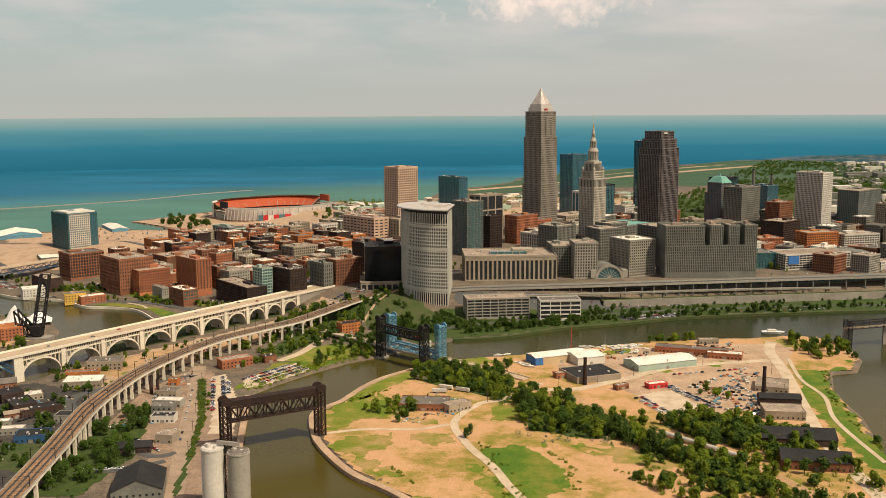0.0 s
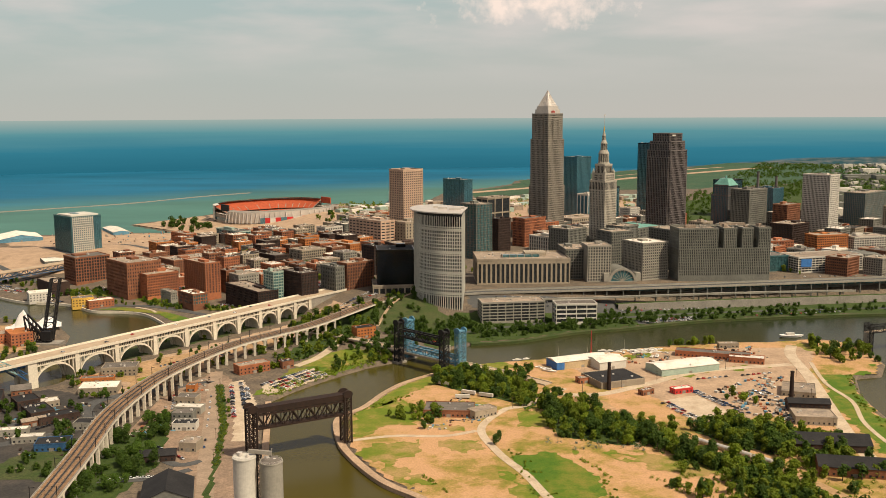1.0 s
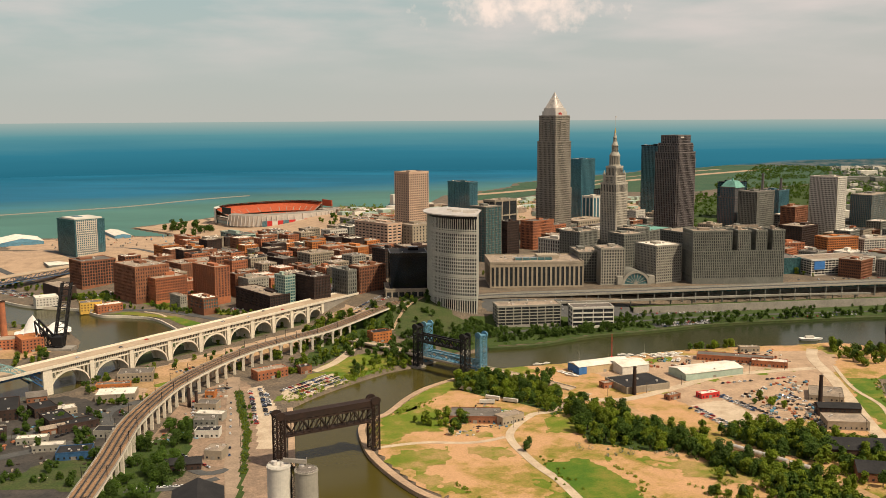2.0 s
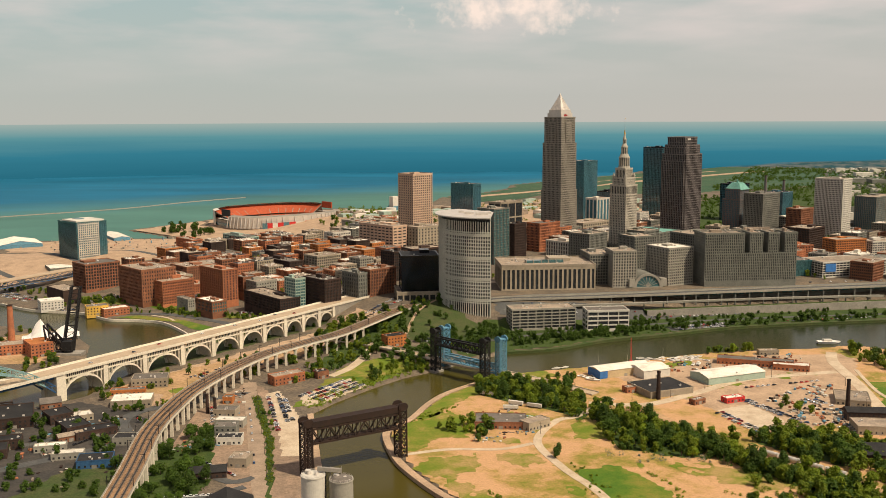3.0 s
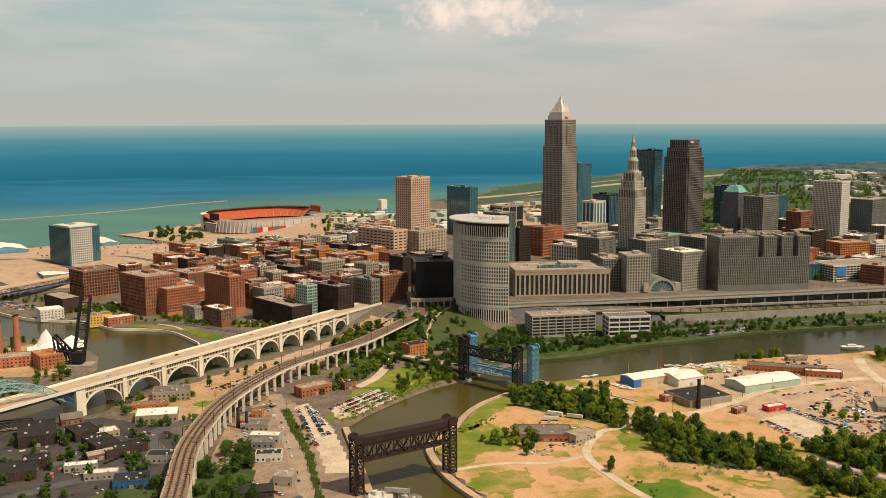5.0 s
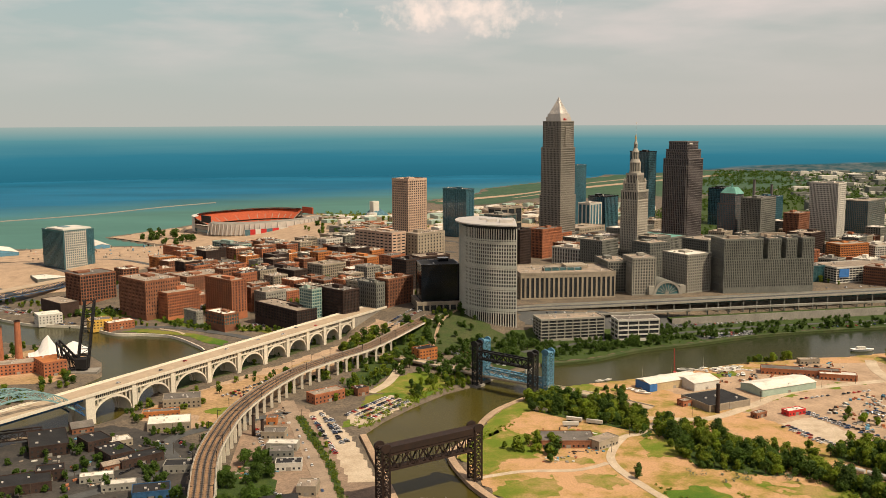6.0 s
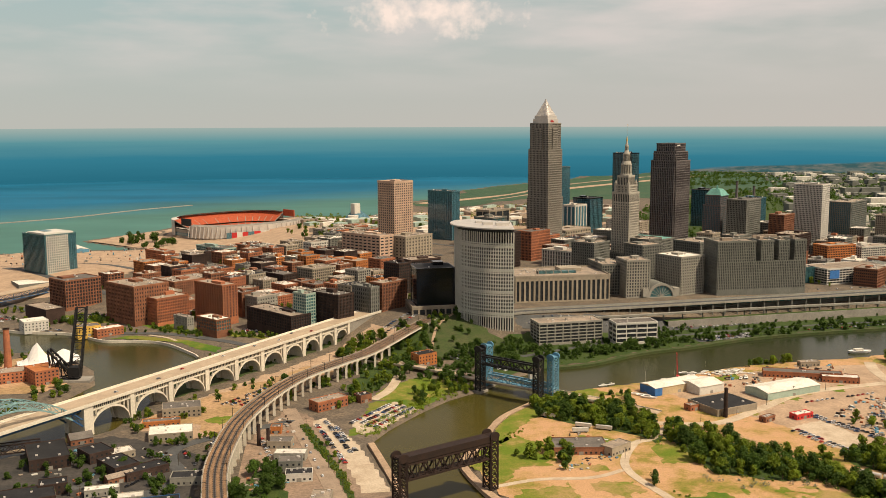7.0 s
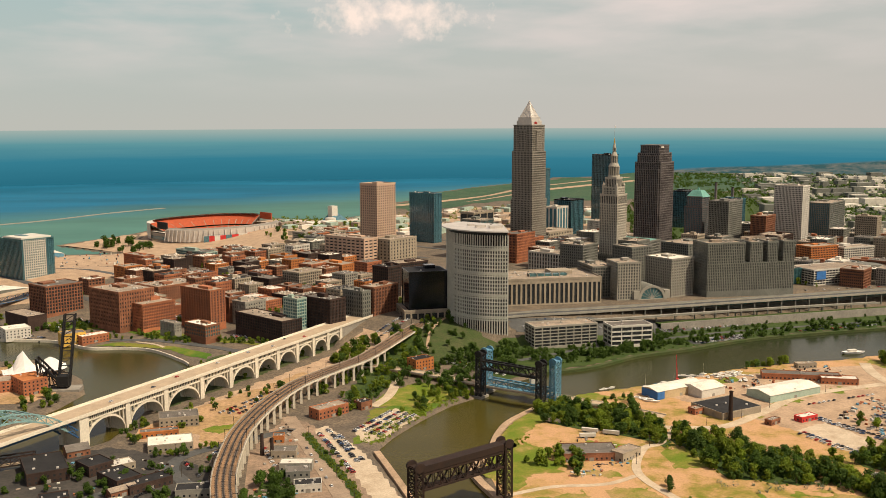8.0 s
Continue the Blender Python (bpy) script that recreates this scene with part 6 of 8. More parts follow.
def low_building(name, label, x, y, w, d, turn, z0, h, wall, roof, shape="flat", category="building", windows=True):
    global BUILT
    BUILT += 1
    rng = random.Random(BUILT * 7)
    mx, my = place(x, y, w, d, turn)
    top = thing(name, pose(mx, my, z0, 0, 0, turn), label, category)
    block = part("wall_block", Geo().box(-w / 2, -d / 2, -3, w / 2, d / 2, h), wall, top)
    if shape in ("gable", "shallow"):
        ridge = h + min(w, d) * (0.22 if shape == "gable" else 0.09)
        o = 0.5
        if w >= d:
            rows = [[(-w / 2 - o, -d / 2 - o, h - 0.1), (-w / 2 - o, 0, ridge), (-w / 2 - o, d / 2 + o, h - 0.1), (-w / 2 - o, d / 2 + o, h + 0.25), (-w / 2 - o, 0, ridge + 0.35), (-w / 2 - o, -d / 2 - o, h + 0.25)],
                    [(w / 2 + o, -d / 2 - o, h - 0.1), (w / 2 + o, 0, ridge), (w / 2 + o, d / 2 + o, h - 0.1), (w / 2 + o, d / 2 + o, h + 0.25), (w / 2 + o, 0, ridge + 0.35), (w / 2 + o, -d / 2 - o, h + 0.25)]]
            gab = [(-w / 2 + 0.01, w / 2 - 0.01)]
            gg = Geo()
            for gx in gab[0]:
                n = len(gg.v)
                gg.v += [(gx, -d / 2, h), (gx, d / 2, h), (gx, 0, ridge)]
                gg.f.append((n, n + 1, n + 2))
        else:
            rows = [[(-w / 2 - o, -d / 2 - o, h - 0.1), (0, -d / 2 - o, ridge), (w / 2 + o, -d / 2 - o, h - 0.1), (w / 2 + o, -d / 2 - o, h + 0.25), (0, -d / 2 - o, ridge + 0.35), (-w / 2 - o, -d / 2 - o, h + 0.25)],
                    [(-w / 2 - o, d / 2 + o, h - 0.1), (0, d / 2 + o, ridge), (w / 2 + o, d / 2 + o, h - 0.1), (w / 2 + o, d / 2 + o, h + 0.25), (0, d / 2 + o, ridge + 0.35), (-w / 2 - o, d / 2 + o, h + 0.25)]]
            gg = Geo()
            for gy in (-d / 2 + 0.01, d / 2 - 0.01):
                n = len(gg.v)
                gg.v += [(-w / 2, gy, h), (w / 2, gy, h), (0, gy, ridge)]
                gg.f.append((n, n + 1, n + 2))
        rg = Geo().sweep(rows, closed=True)
        rg.f += [tuple(range(6)), tuple(range(6, 12))]
        part("roof", rg, roof, top)
        for k in (0, 3):
            end = Geo()
            end.v, end.f = gg.v[k:k + 3], [(0, 1, 2)]
            part("gable", end, wall, top)
    else:
        t = 0.35
        deck = part("roof", Geo().box(-w / 2 + t, -d / 2 + t, h - 0.2, w / 2 - t, d / 2 - t, h + 0.15), roof, top)
        g = Geo().box(-w / 2 - 0.1, -d / 2 - 0.1, h - 0.3, w / 2 + 0.1, -d / 2 + t, h + 0.7).box(-w / 2 - 0.1, d / 2 - t, h - 0.3, w / 2 + 0.1, d / 2 + 0.1, h + 0.7)
        g.box(-w / 2 - 0.1, -d / 2 + t, h - 0.3, -w / 2 + t, d / 2 - t, h + 0.7).box(w / 2 - t, -d / 2 + t, h - 0.3, w / 2 + 0.1, d / 2 - t, h + 0.7)
        part("parapet", g, wall, top)
        for _ in range(rng.randint(2, 5)):
            a, b = rng.uniform(0.8, 2.2), rng.uniform(0.8, 2.2)
            px, py = rng.uniform(-0.4, 0.4) * w, rng.uniform(-0.4, 0.4) * d
            part("roof_unit", Geo().box(px - a / 2, py - b / 2, h, px + a / 2, py + b / 2, h + rng.uniform(0.6, 1.6)), M_STEELROOF, deck)
    if windows:
        pane = Geo().box(-0.8, -0.06, 0, 0.8, 0.06, 1.6).mesh("window", M_GLASS)
        for f in range(max(1, int(h // 3.6))):
            n = max(2, int(w // 4))
            for i in range(n):
                part("window", pane, M_GLASS, block).location = (-w / 2 + (i + 0.5) * w / n, -d / 2, 1.2 + f * 3.6)
            n = max(1, int(d // 6))
            for i in range(n):
                ob = part("window", pane, M_GLASS, block)
                ob.location, ob.rotation_euler.z = (-w / 2, -d / 2 + (i + 0.5) * d / n, 1.2 + f * 3.6), math.pi / 2
    part("door", Geo().box(-1.8, -d / 2 - 0.08, 0, 1.8, -d / 2 + 0.05, 3.0), M_CONCDK, block)
    return top


LB = low_building
LB("warehouse", "low tan warehouse with a white roof", -368, 909, 36, 24, 8, 3, 6, M_TAN, M_ROOFWHITE)
LB("workshop", "low orange brick workshop", -380, 948, 32, 10, 8, 3, 5, M_ORANGE, M_ROOFGREY)
LB("warehouse", "grey block with a blue tarpaulin on its roof", -367, 973, 34, 22, 8, 3, 9, M_TAN, M_ROOFGREY)
LB("house", "small white-roofed building by the street", -388, 867, 18, 14, 30, 3, 5, M_TAN, M_ROOFWHITE)
LB("workshop", "dark brick workshop with a tar roof", -378, 826, 20, 30, 38, 3, 8, M_DARKBROWN, M_ROOFBLACK)
LB("workshop", "dark brick workshop behind the white-roofed house", -404, 860, 20, 22, 38, 3, 8, M_DARKBROWN, M_ROOFBLACK)
LB("warehouse", "long dark warehouse with a black roof", -446, 848, 30, 44, 20, 3, 9, M_DARKBROWN, M_ROOFBLACK)
LB("house", "brown house with a pitched roof", -430, 907, 18, 16, 25, 3, 5, M_BROWN, M_ROOFGREY, "gable")
LB("workshop", "low brick row along the street", -368, 818, 34, 15, 35, 3, 6, M_DARKBROWN, M_ROOFBLACK)
LB("workshop", "low shed with a pale pitched roof", -380, 812, 20, 9, 35, 3, 5, M_BROWN, M_ROOFTAN, "gable")
LB("workshop", "long cream flat-roofed shed", -392, 790, 24, 9, 12, 3, 5, M_CREAM, M_ROOFWHITE)
LB("workshop", "brick workshop with a dark roof", -425, 796, 20, 14, 15, 3, 8, M_DARKBROWN, M_ROOFBLACK)
LB("warehouse", "brick warehouse with a low black roof", -452, 765, 46, 26, 18, 3, 7, M_DARKBROWN, M_ROOFBLACK)
LB("workshop", "black flat-roofed workshop beside the viaduct", -335, 806, 25, 14, 0, 3, 6, M_CREAM, M_ROOFBLACK)
LB("workshop", "grey workshop with a painted wall", -346, 752, 26, 18, 10, 3, 6, M_NAVYSTEEL, M_ROOFBLACK)
LB("kiosk", "small orange brick hut in the yard", -268, 918, 9, 9, -5, 3, 6, M_ORANGE, M_ROOFGREY)
LB("workshop", "grey gabled workshop by the street", -257, 825, 18, 14, 0, 3, 8, M_GREY, M_ROOFGREY)
LB("workshop", "white-fronted workshop by the street", -251, 803, 20, 12, 0, 3, 6, M_WHITE, M_ROOFBLACK)
LB("row_house", "red brick row building with a pale roof", -228, 975, 34, 15, 35, 3, 9, M_BRICK, M_ROOFTAN)
LB("row_house", "small brown brick building at the corner", -188, 999, 13, 11, 35, 3, 7, M_BROWN, M_ROOFBLACK)
LB("workshop", "low pale shed by the street", -269, 880, 20, 14, -8, 3, 6, M_TAN, M_ROOFGREY)
LB("workshop", "low white-roofed shed by the street", -262, 850, 25, 12, -8, 3, 6, M_CREAM, M_ROOFWHITE)
LB("workshop", "low shed with a tan roof", -232, 752, 14, 16, -8, 3, 7, M_TAN, M_ROOFTAN)
LB("house", "black-roofed house by the viaduct", -256, 726, 27, 14, 10, 3, 5, M_DARKBROWN, M_ROOFBLACK, "gable")
LB("warehouse", "large warehouse with a black pitched roof", -226, 628, 34, 40, 12, 3, 9, M_GREYDK, M_ROOFBLACK, "gable")
LB("shop", "long pale shed with a white roof", -372, 772, 24, 10, 10, 3, 5, M_CREAM, M_ROOFWHITE)
LB("row_house", "orange brick house by the tracks", -120, 1128, 24, 16, 30, 4, 12, M_ORANGE, M_ROOFBLACK)
LB("warehouse", "ruined brown brick warehouse on the peninsula", -40, 835, 44, 26, -5, 3, 6, M_BROWN, M_ROOFGREY)
LB("warehouse", "pale block house at the end of the ruin", 5, 825, 24, 12, 35, 3, 7, M_TAN, M_ROOFTAN)
shed = LB("boat_shed", "tan and blue boat shed with a white roof", 96, 986, 62, 22, 22, 3, 8, M_SANDWALL, M_ROOFWHITE, "shallow", windows=False)
part("blue_end", Geo().box(-31.25, -11.1, 0, -31.03, 11.1, 8.2).box(-31.2, -11.2, 0, -22, -11.03, 8.1), M_BLUEPAINT, shed, "blue painted end wall")
LB("boat_shed", "white gabled shed beside the boat shed", 140, 984, 32, 30, 22, 3, 8, M_WHITE, M_ROOFWHITE, "shallow", windows=False)
LB("warehouse", "pale green metal warehouse", 198, 959, 69, 30, 20, 3, 7, M_GREENROOF, M_ROOFWHITE, "shallow", windows=False)
LB("warehouse", "low concrete block warehouse with a black roof", 130, 916, 48, 40, 20, 3, 6, M_TAN, M_ROOFBLACK, windows=False)
LB("depot", "long brown brick depot with saw roof", 232, 1042, 78, 16, -20, 3, 6, M_BRICK, M_ROOFGREY)
LB("depot", "brick hall with a white roof", 282, 1014, 36, 14, -20, 3, 6, M_BRICK, M_ROOFWHITE)
LB("hut", "tan brick hut by the river", 290, 1075, 22, 9, 0, 3, 5, M_TAN, M_ROOFTAN)
LB("hut", "small red hut beside the black roof", 112, 935, 14, 9, 20, 3, 5, M_BRICK, M_ROOFTAN)
LB("hut", "small red yard hut with a white roof", 196, 897, 20, 9, 20, 3, 4.5, M_REDPAINT, M_ROOFWHITE)
LB("hut", "small brown yard hut", 165, 893, 14, 7, 30, 3, 4.5, M_BROWN, M_ROOFTAN)
LB("foundry", "low ruined hall with pale walls", 294, 890, 30, 34, -20, 3, 5, M_TAN, M_ROOFTAN)
LB("foundry", "dark hall with a ridged roof", 283, 842, 36, 14, -8, 3, 8, M_DARKBROWN, M_ROOFBLACK, "gable")
LB("foundry", "pale flat-roofed foundry hall", 276, 806, 34, 24, -8, 3, 7, M_TAN, M_ROOFTAN)
LB("foundry", "brown hall with a grey ridged roof", 250, 742, 60, 26, -8, 3, 6, M_DARKBROWN, M_ROOFBLACK, "gable")
LB("foundry", "brown brick hall with a dark roof", 250, 690, 50, 24, -12, 3, 7, M_BROWN, M_ROOFBLACK, "gable")
LB("tavern", "yellow two-storey riverside building", -525, 1325, 28, 20, 25, 4, 12, M_YELLOW, M_ROOFGREY)
LB("tavern", "white flat riverside building", -600, 1365, 30, 26, 30, 4, 12, M_WHITE, M_ROOFWHITE)
LB("warehouse", "dark red windowless block", -585, 1410, 26, 58, 42, 4, 19, M_DARKBROWN, M_ROOFTAN, windows=False)
LB("row_house", "small brick riverside block", -501, 1322, 34, 16, 35, 4, 9, M_BRICK, M_ROOFWHITE)
LB("power_house", "old red brick power house", -512, 1100, 24, 32, 35, 3, 15, M_BRICK, M_ORANGE)
LB("power_house", "long red brick hall by the west bend", -560, 1110, 36, 24, 20, 3, 11, M_BRICK, M_ROOFTAN)
LB("port_shed", "broad port shed with blue walls and a white roof", -925, 2010, 84, 90, 30, 3, 7, M_BLUESTEEL, M_ROOFWHITE, "shallow", windows=False)
LB("port_shed", "port shed with a white roof on the quay", -730, 2130, 34, 110, 30, 3, 6.5, M_BLUESTEEL, M_ROOFWHITE, "shallow", windows=False)
LB("terminal", "low grey terminal with a pale roof", -690, 1650, 50, 50, 30, 4, 14, M_GREYDK, M_ROOFWHITE)
tw = thing("museum", pose(-140, 2690, 4, 0, 0, 40), "white lakefront museum with a dark glass slope", "building")
part("tower", Geo().box(-10, -8, 0, 10, 8, 46), M_WHITE, tw)
gl = Geo()
gl.v, gl.f = [(-30, -30, 0), (40, -30, 0), (40, 20, 0), (-30, 20, 0), (10, 10, 36)], [(0, 1, 4), (1, 2, 4), (2, 3, 4), (3, 0, 4), (3, 2, 1, 0)]
part("glass_slope", gl, M_GLASSBLUE, tw)
part("drum", Geo().frustum(14, 0, 14, 18, 20, -30, -24), M_WHITE, tw)
part("low_wing", Geo().box(-90, -40, 0, -30, -12, 12), M_WHITE, tw)


def chimney(x, y, h, r, z0=3, material=None):
    top = thing("chimney", pose(x, y, z0), "tall dark red brick chimney", "chimney", "factory chimneys")
    part("shaft", Geo().frustum(r, -1, r * 0.7, h, 16), material or M_BROWN, top)
    part("cap", Geo().frustum(r * 0.82, h - 1.2, r * 0.82, h, 16), M_DARKBROWN, top)


chimney(-555, 1155, 50, 4.2, material=M_BRICK)
chimney(-575, 1156, 44, 4, material=M_BRICK)
chimney(137, 915, 27, 2.2, material=M_RUST)
chimney(295, 868, 30, 2.2, material=M_RUST)
chimney(-276, 890, 18, 1.8, material=M_DARKBROWN)
chimney(-268, 884, 16, 1.8, material=M_DARKBROWN)
chimney(700, 2190, 112, 4, 20, M_GRANITE)
chimney(745, 2200, 100, 4, 20, M_GRANITE)

tent = thing("tent", pose(-525, 1195, 3, 0, 0, 20), "white peaked canvas tent roof of a concert stage", "tent")
g = Geo()
rows = []
for i in range(13):
    u = i / 12
    row = []
    for j in range(9):
        v = j / 8 * 2 - 1
        peak = math.exp(-((u - 0.32) / 0.12) ** 2) * 20 + math.exp(-((u - 0.75) / 0.16) ** 2) * 10
        row.append((-32 + 64 * u, 20 * v * (0.6 + 0.4 * math.sin(math.pi * u)), 6 + peak * (1 - abs(v)) ** 1.5 - 2 * abs(v)))
    rows.append(row)
part("canvas", g.sweep(rows), M_TARP, tent)
for px, py in ((-30, 8), (-30, -8), (30, 8), (30, -8), (-11, 0), (16, 0)):
    part("mast", Geo().frustum(0.5, 0, 0.3, 25 if py == 0 and px < 0 else (15 if py == 0 else 6), 8, px, py), M_STEELROOF, tent)

# ---- trees ----


def leaf_cloud(rng, blobs, leaves, size):
    """Bent leaf clumps strewn over and inside some rounded masses."""
    g = Geo()
    for cx, cy, cz, r in blobs:
        for _ in range(leaves):
            q = Vector((rng.gauss(0, 1), rng.gauss(0, 1), rng.gauss(0.15, 1))).normalized()
            c = Vector((cx, cy, cz)) + q * r * rng.uniform(0.65, 1.12)
            n = (q + Vector((rng.uniform(-0.45, 0.45), rng.uniform(-0.45, 0.45), rng.uniform(0.0, 0.9)))).normalized()
            s = n.orthogonal().normalized()
            s = Matrix.Rotation(rng.uniform(0, 6.3), 3, n) @ s
            t = n.cross(s)
            a = size * rng.uniform(0.6, 1.3)
            k = len(g.v)
            g.v += [tuple(c - s * a * 0.5 - n * a * 0.15), tuple(c - t * a * 0.35), tuple(c + s * a * 0.55 - n * a * 0.2), tuple(c + t * a * 0.35)]
            g.f.append((k, k + 1, k + 2, k + 3))
    return g


def raw_mesh(name, g, material):
    me = bpy.data.meshes.new(name)
    me.from_pydata(g.v, [], g.f)
    me.materials.append(material)
    return me


POINTS = {}


def points_of(me):
    if me.name not in POINTS:
        co = np.empty(len(me.vertices) * 3)
        me.vertices.foreach_get("co", co)
        POINTS[me.name] = (co.reshape(-1, 3), [tuple(p.vertices) for p in me.polygons])
    return POINTS[me.name]


def joined(name, items, label, category):
    """Many copies of some meshes as one object of kind stuff. items: mesh and pose."""
    mats, verts, faces, slots, base = [], [], [], [], 0
    for me, m in items:
        co, fs = points_of(me)
        m = np.array(m)
        verts.append(co @ m[:3, :3].T + m[:3, 3])
        if me.materials[0] not in mats:
            mats.append(me.materials[0])
        k = mats.index(me.materials[0])
        faces += [tuple(v + base for v in f) for f in fs]
        slots += [k] * len(fs)
        base += len(co)
    out = bpy.data.meshes.new(name)
    out.from_pydata(np.concatenate(verts).tolist(), [], faces)
    for m in mats:
        out.materials.append(m)
    out.polygons.foreach_set("material_index", slots)
    return tagged(new(name, out), label, category, "", "stuff")


FAR_TREES, FAR_CARS = [], []


def tree_kind(seed, h, spread, material, leaves=80, size=1.0):
    rng = random.Random(seed)
    blobs = []
    for _ in range(9):
        q, rr = rng.uniform(0, 6.3), rng.uniform(0, spread * 0.62)
        blobs.append((rr * math.cos(q), rr * math.sin(q), h * rng.uniform(0.24, 0.80), spread * rng.uniform(0.34, 0.56)))
    blobs.append((0, 0, h * 0.8, spread * 0.42))
    crown = raw_mesh("crown", leaf_cloud(rng, blobs, leaves, size + h * 0.02), material)
    g = Geo().frustum(0.035 * h, -1, 0.018 * h, h * 0.55, 7)
    for bx, by, bz, r in blobs[:5]:
        g.beam((0, 0, h * 0.3), (bx * 0.8, by * 0.8, bz), 0.012 * h)
    return crown, g.mesh("trunk", M_BARK)


KINDS = [tree_kind(1, 11, 5.2, M_LEAF), tree_kind(2, 9, 4.6, M_LEAF), tree_kind(3, 13, 5.6, M_LEAFDARK), tree_kind(4, 8, 4.6, M_LEAFDARK), tree_kind(5, 12, 4.2, M_LEAF), tree_kind(6, 7, 4.0, M_LEAF)]
LIGHT_KINDS = [tree_kind(21, 11, 5.2, M_LEAF, 22, 1.85), tree_kind(22, 9, 4.6, M_LEAF, 22, 1.85), tree_kind(23, 13, 5.6, M_LEAFDARK, 22, 1.85), tree_kind(24, 8, 4.6, M_LEAFDARK, 22, 1.85), tree_kind(25, 12, 4.2, M_LEAF, 22, 1.85), tree_kind(26, 7, 4.0, M_LEAFDARK, 22, 1.85)]
TREE_RNG = random.Random(11)


def tree(x, y, scale=1.0, label="leafy green broad-crowned tree", group="trees", kinds=None, far=False):
    z = ground_z(x, y)
    if z < 1.2:
        return
    k = TREE_RNG.choice(kinds or (0, 1, 2, 3, 4, 5))
    s = scale * TREE_RNG.uniform(0.75, 1.2)
    m = pose(x, y, z, 0, 0, TREE_RNG.uniform(0, 360)) @ Matrix.Diagonal((s, s, s * TREE_RNG.uniform(0.9, 1.1), 1))
    if far:
        FAR_TREES.extend(((LIGHT_KINDS[k][0], m), (LIGHT_KINDS[k][1], m)))
        return
    top = thing("tree", m, label, "tree", group)
    part("crown", KINDS[k][0], None, top)
    part("trunk", KINDS[k][1], None, top)


def wood(outline, count, scale=1.0, label="leafy green broad-crowned tree", group="trees", kinds=None, far=False):
    ox, oy = [p[0] for p in outline], [p[1] for p in outline]
    made, tries = 0, 0
    while made < count and tries < count * 30:
        tries += 1
        x, y = TREE_RNG.uniform(min(ox), max(ox)), TREE_RNG.uniform(min(oy), max(oy))
        if inside(x, y, outline):
            tree(x, y, scale, label, group, kinds, far)
            made += 1


def thicket(outline, count, label, r=1.8, material=None):
    rng = random.Random(count)
    ox, oy = [p[0] for p in outline], [p[1] for p in outline]
    blobs, tries = [], 0
    while len(blobs) < count and tries < count * 30:
        tries += 1
        x, y = rng.uniform(min(ox), max(ox)), rng.uniform(min(oy), max(oy))
        if inside(x, y, outline):
            z = ground_z(x, y)
            if z > 1:
                blobs.append((x, y, z + r * 0.4, r * rng.uniform(0.5, 1.3)))
    g = leaf_cloud(rng, blobs, 36, 1.0)
    tagged(new("shrubs", raw_mesh("shrubs", g, material or M_LEAF)), label, "shrubs", "", "stuff")


for spot, n in zip(BELTS, (44, 40, 24, 34, 18)):
    wood(spot, n, 1.2, "leafy green tree in the peninsula wood", "wood on the peninsula")
    wood(spot, n * 2, 0.95, far=True)
    thicket(spot, n * 3, "dense green shrubs under the wood")
for spot, n in (([(55, 870), (80, 900), (120, 880), (100, 860)], 14), ([(100, 800), (150, 830), (175, 800), (150, 760), (110, 770)], 30), ([(205, 700), (300, 720), (310, 640), (240, 600), (190, 640)], 44), ([(150, 735), (205, 690), (215, 640), (180, 620), (150, 690)], 24),
                ([(245, 730), (285, 790), (300, 770), (290, 720)], 16), ([(330, 640), (345, 760), (352, 740), (340, 640)], 10), ([(120, 700), (180, 640), (190, 600), (150, 640)], 14)):
    wood(spot, n, 0.95, far=True)
    thicket(spot, n * 3, "dense green shrubs in the hollow")
wood([(-60, 845), (-25, 850), (-20, 800), (-55, 800)], 6, 0.85, "small round tree beside the ruined warehouse")
for tx, ty in ((-70, 838), (-48, 828), (-42, 846), (18, 762), (22, 772), (-38, 650), (240, 880), (252, 872), (262, 865), (248, 890), (258, 880)):
    tree(tx, ty, 0.95, "lone leafy tree on open ground")
wood([(372, 1090), (430, 1105), (452, 1070), (440, 1010), (400, 1000), (385, 1050)], 34, 1.05, "leafy tree on the east point", "trees on the point", None, True)
wood([(325, 690), (345, 740), (350, 690), (330, 640)], 8, 0.8, "small tree on the bank")
wood([(216, 1086), (300, 1104), (300, 1096), (225, 1080)], 14, 0.95, "leafy tree on the river edge", "trees on the river edge")
wood([(-165, 1190), (-130, 1270), (-100, 1270), (-105, 1180), (-150, 1080), (-185, 1020), (-205, 1040)], 46, 0.85, "leafy tree beside the tracks", "trees by the tracks", None, True)
wood([(-165, 985), (-130, 985), (-105, 1012), (-72, 1036), (-90, 1050), (-130, 1030)], 24, 0.75, "leafy tree on the river bank", "trees on the river bank")
thicket([(-190, 900), (-172, 905), (-134, 968), (-101, 1008), (-115, 1022), (-150, 985), (-196, 918)], 90, "thick green hedge on the river bank", 2.0)
thicket([(-175, 905), (-130, 975), (-100, 1012), (-72, 1036), (-80, 1050), (-130, 1010), (-185, 905)], 70, "green shrubs along the river bank")
wood([(-110, 1250), (-70, 1340), (-60, 1340), (-90, 1240)], 16, 0.8, "leafy tree on the hill", "trees on the hill")
wood([(-60, 1120), (10, 1215), (40, 1195), (0, 1120)], 26, 0.8, "dark leafy tree below the court tower", "trees below the tower", (2, 3, 5), True)
wood([(30, 1160), (120, 1195), (215, 1215), (200, 1192), (120, 1165), (40, 1135)], 38, 0.8, "dark leafy tree on the bank", "trees on the bank", (2, 3, 5), True)
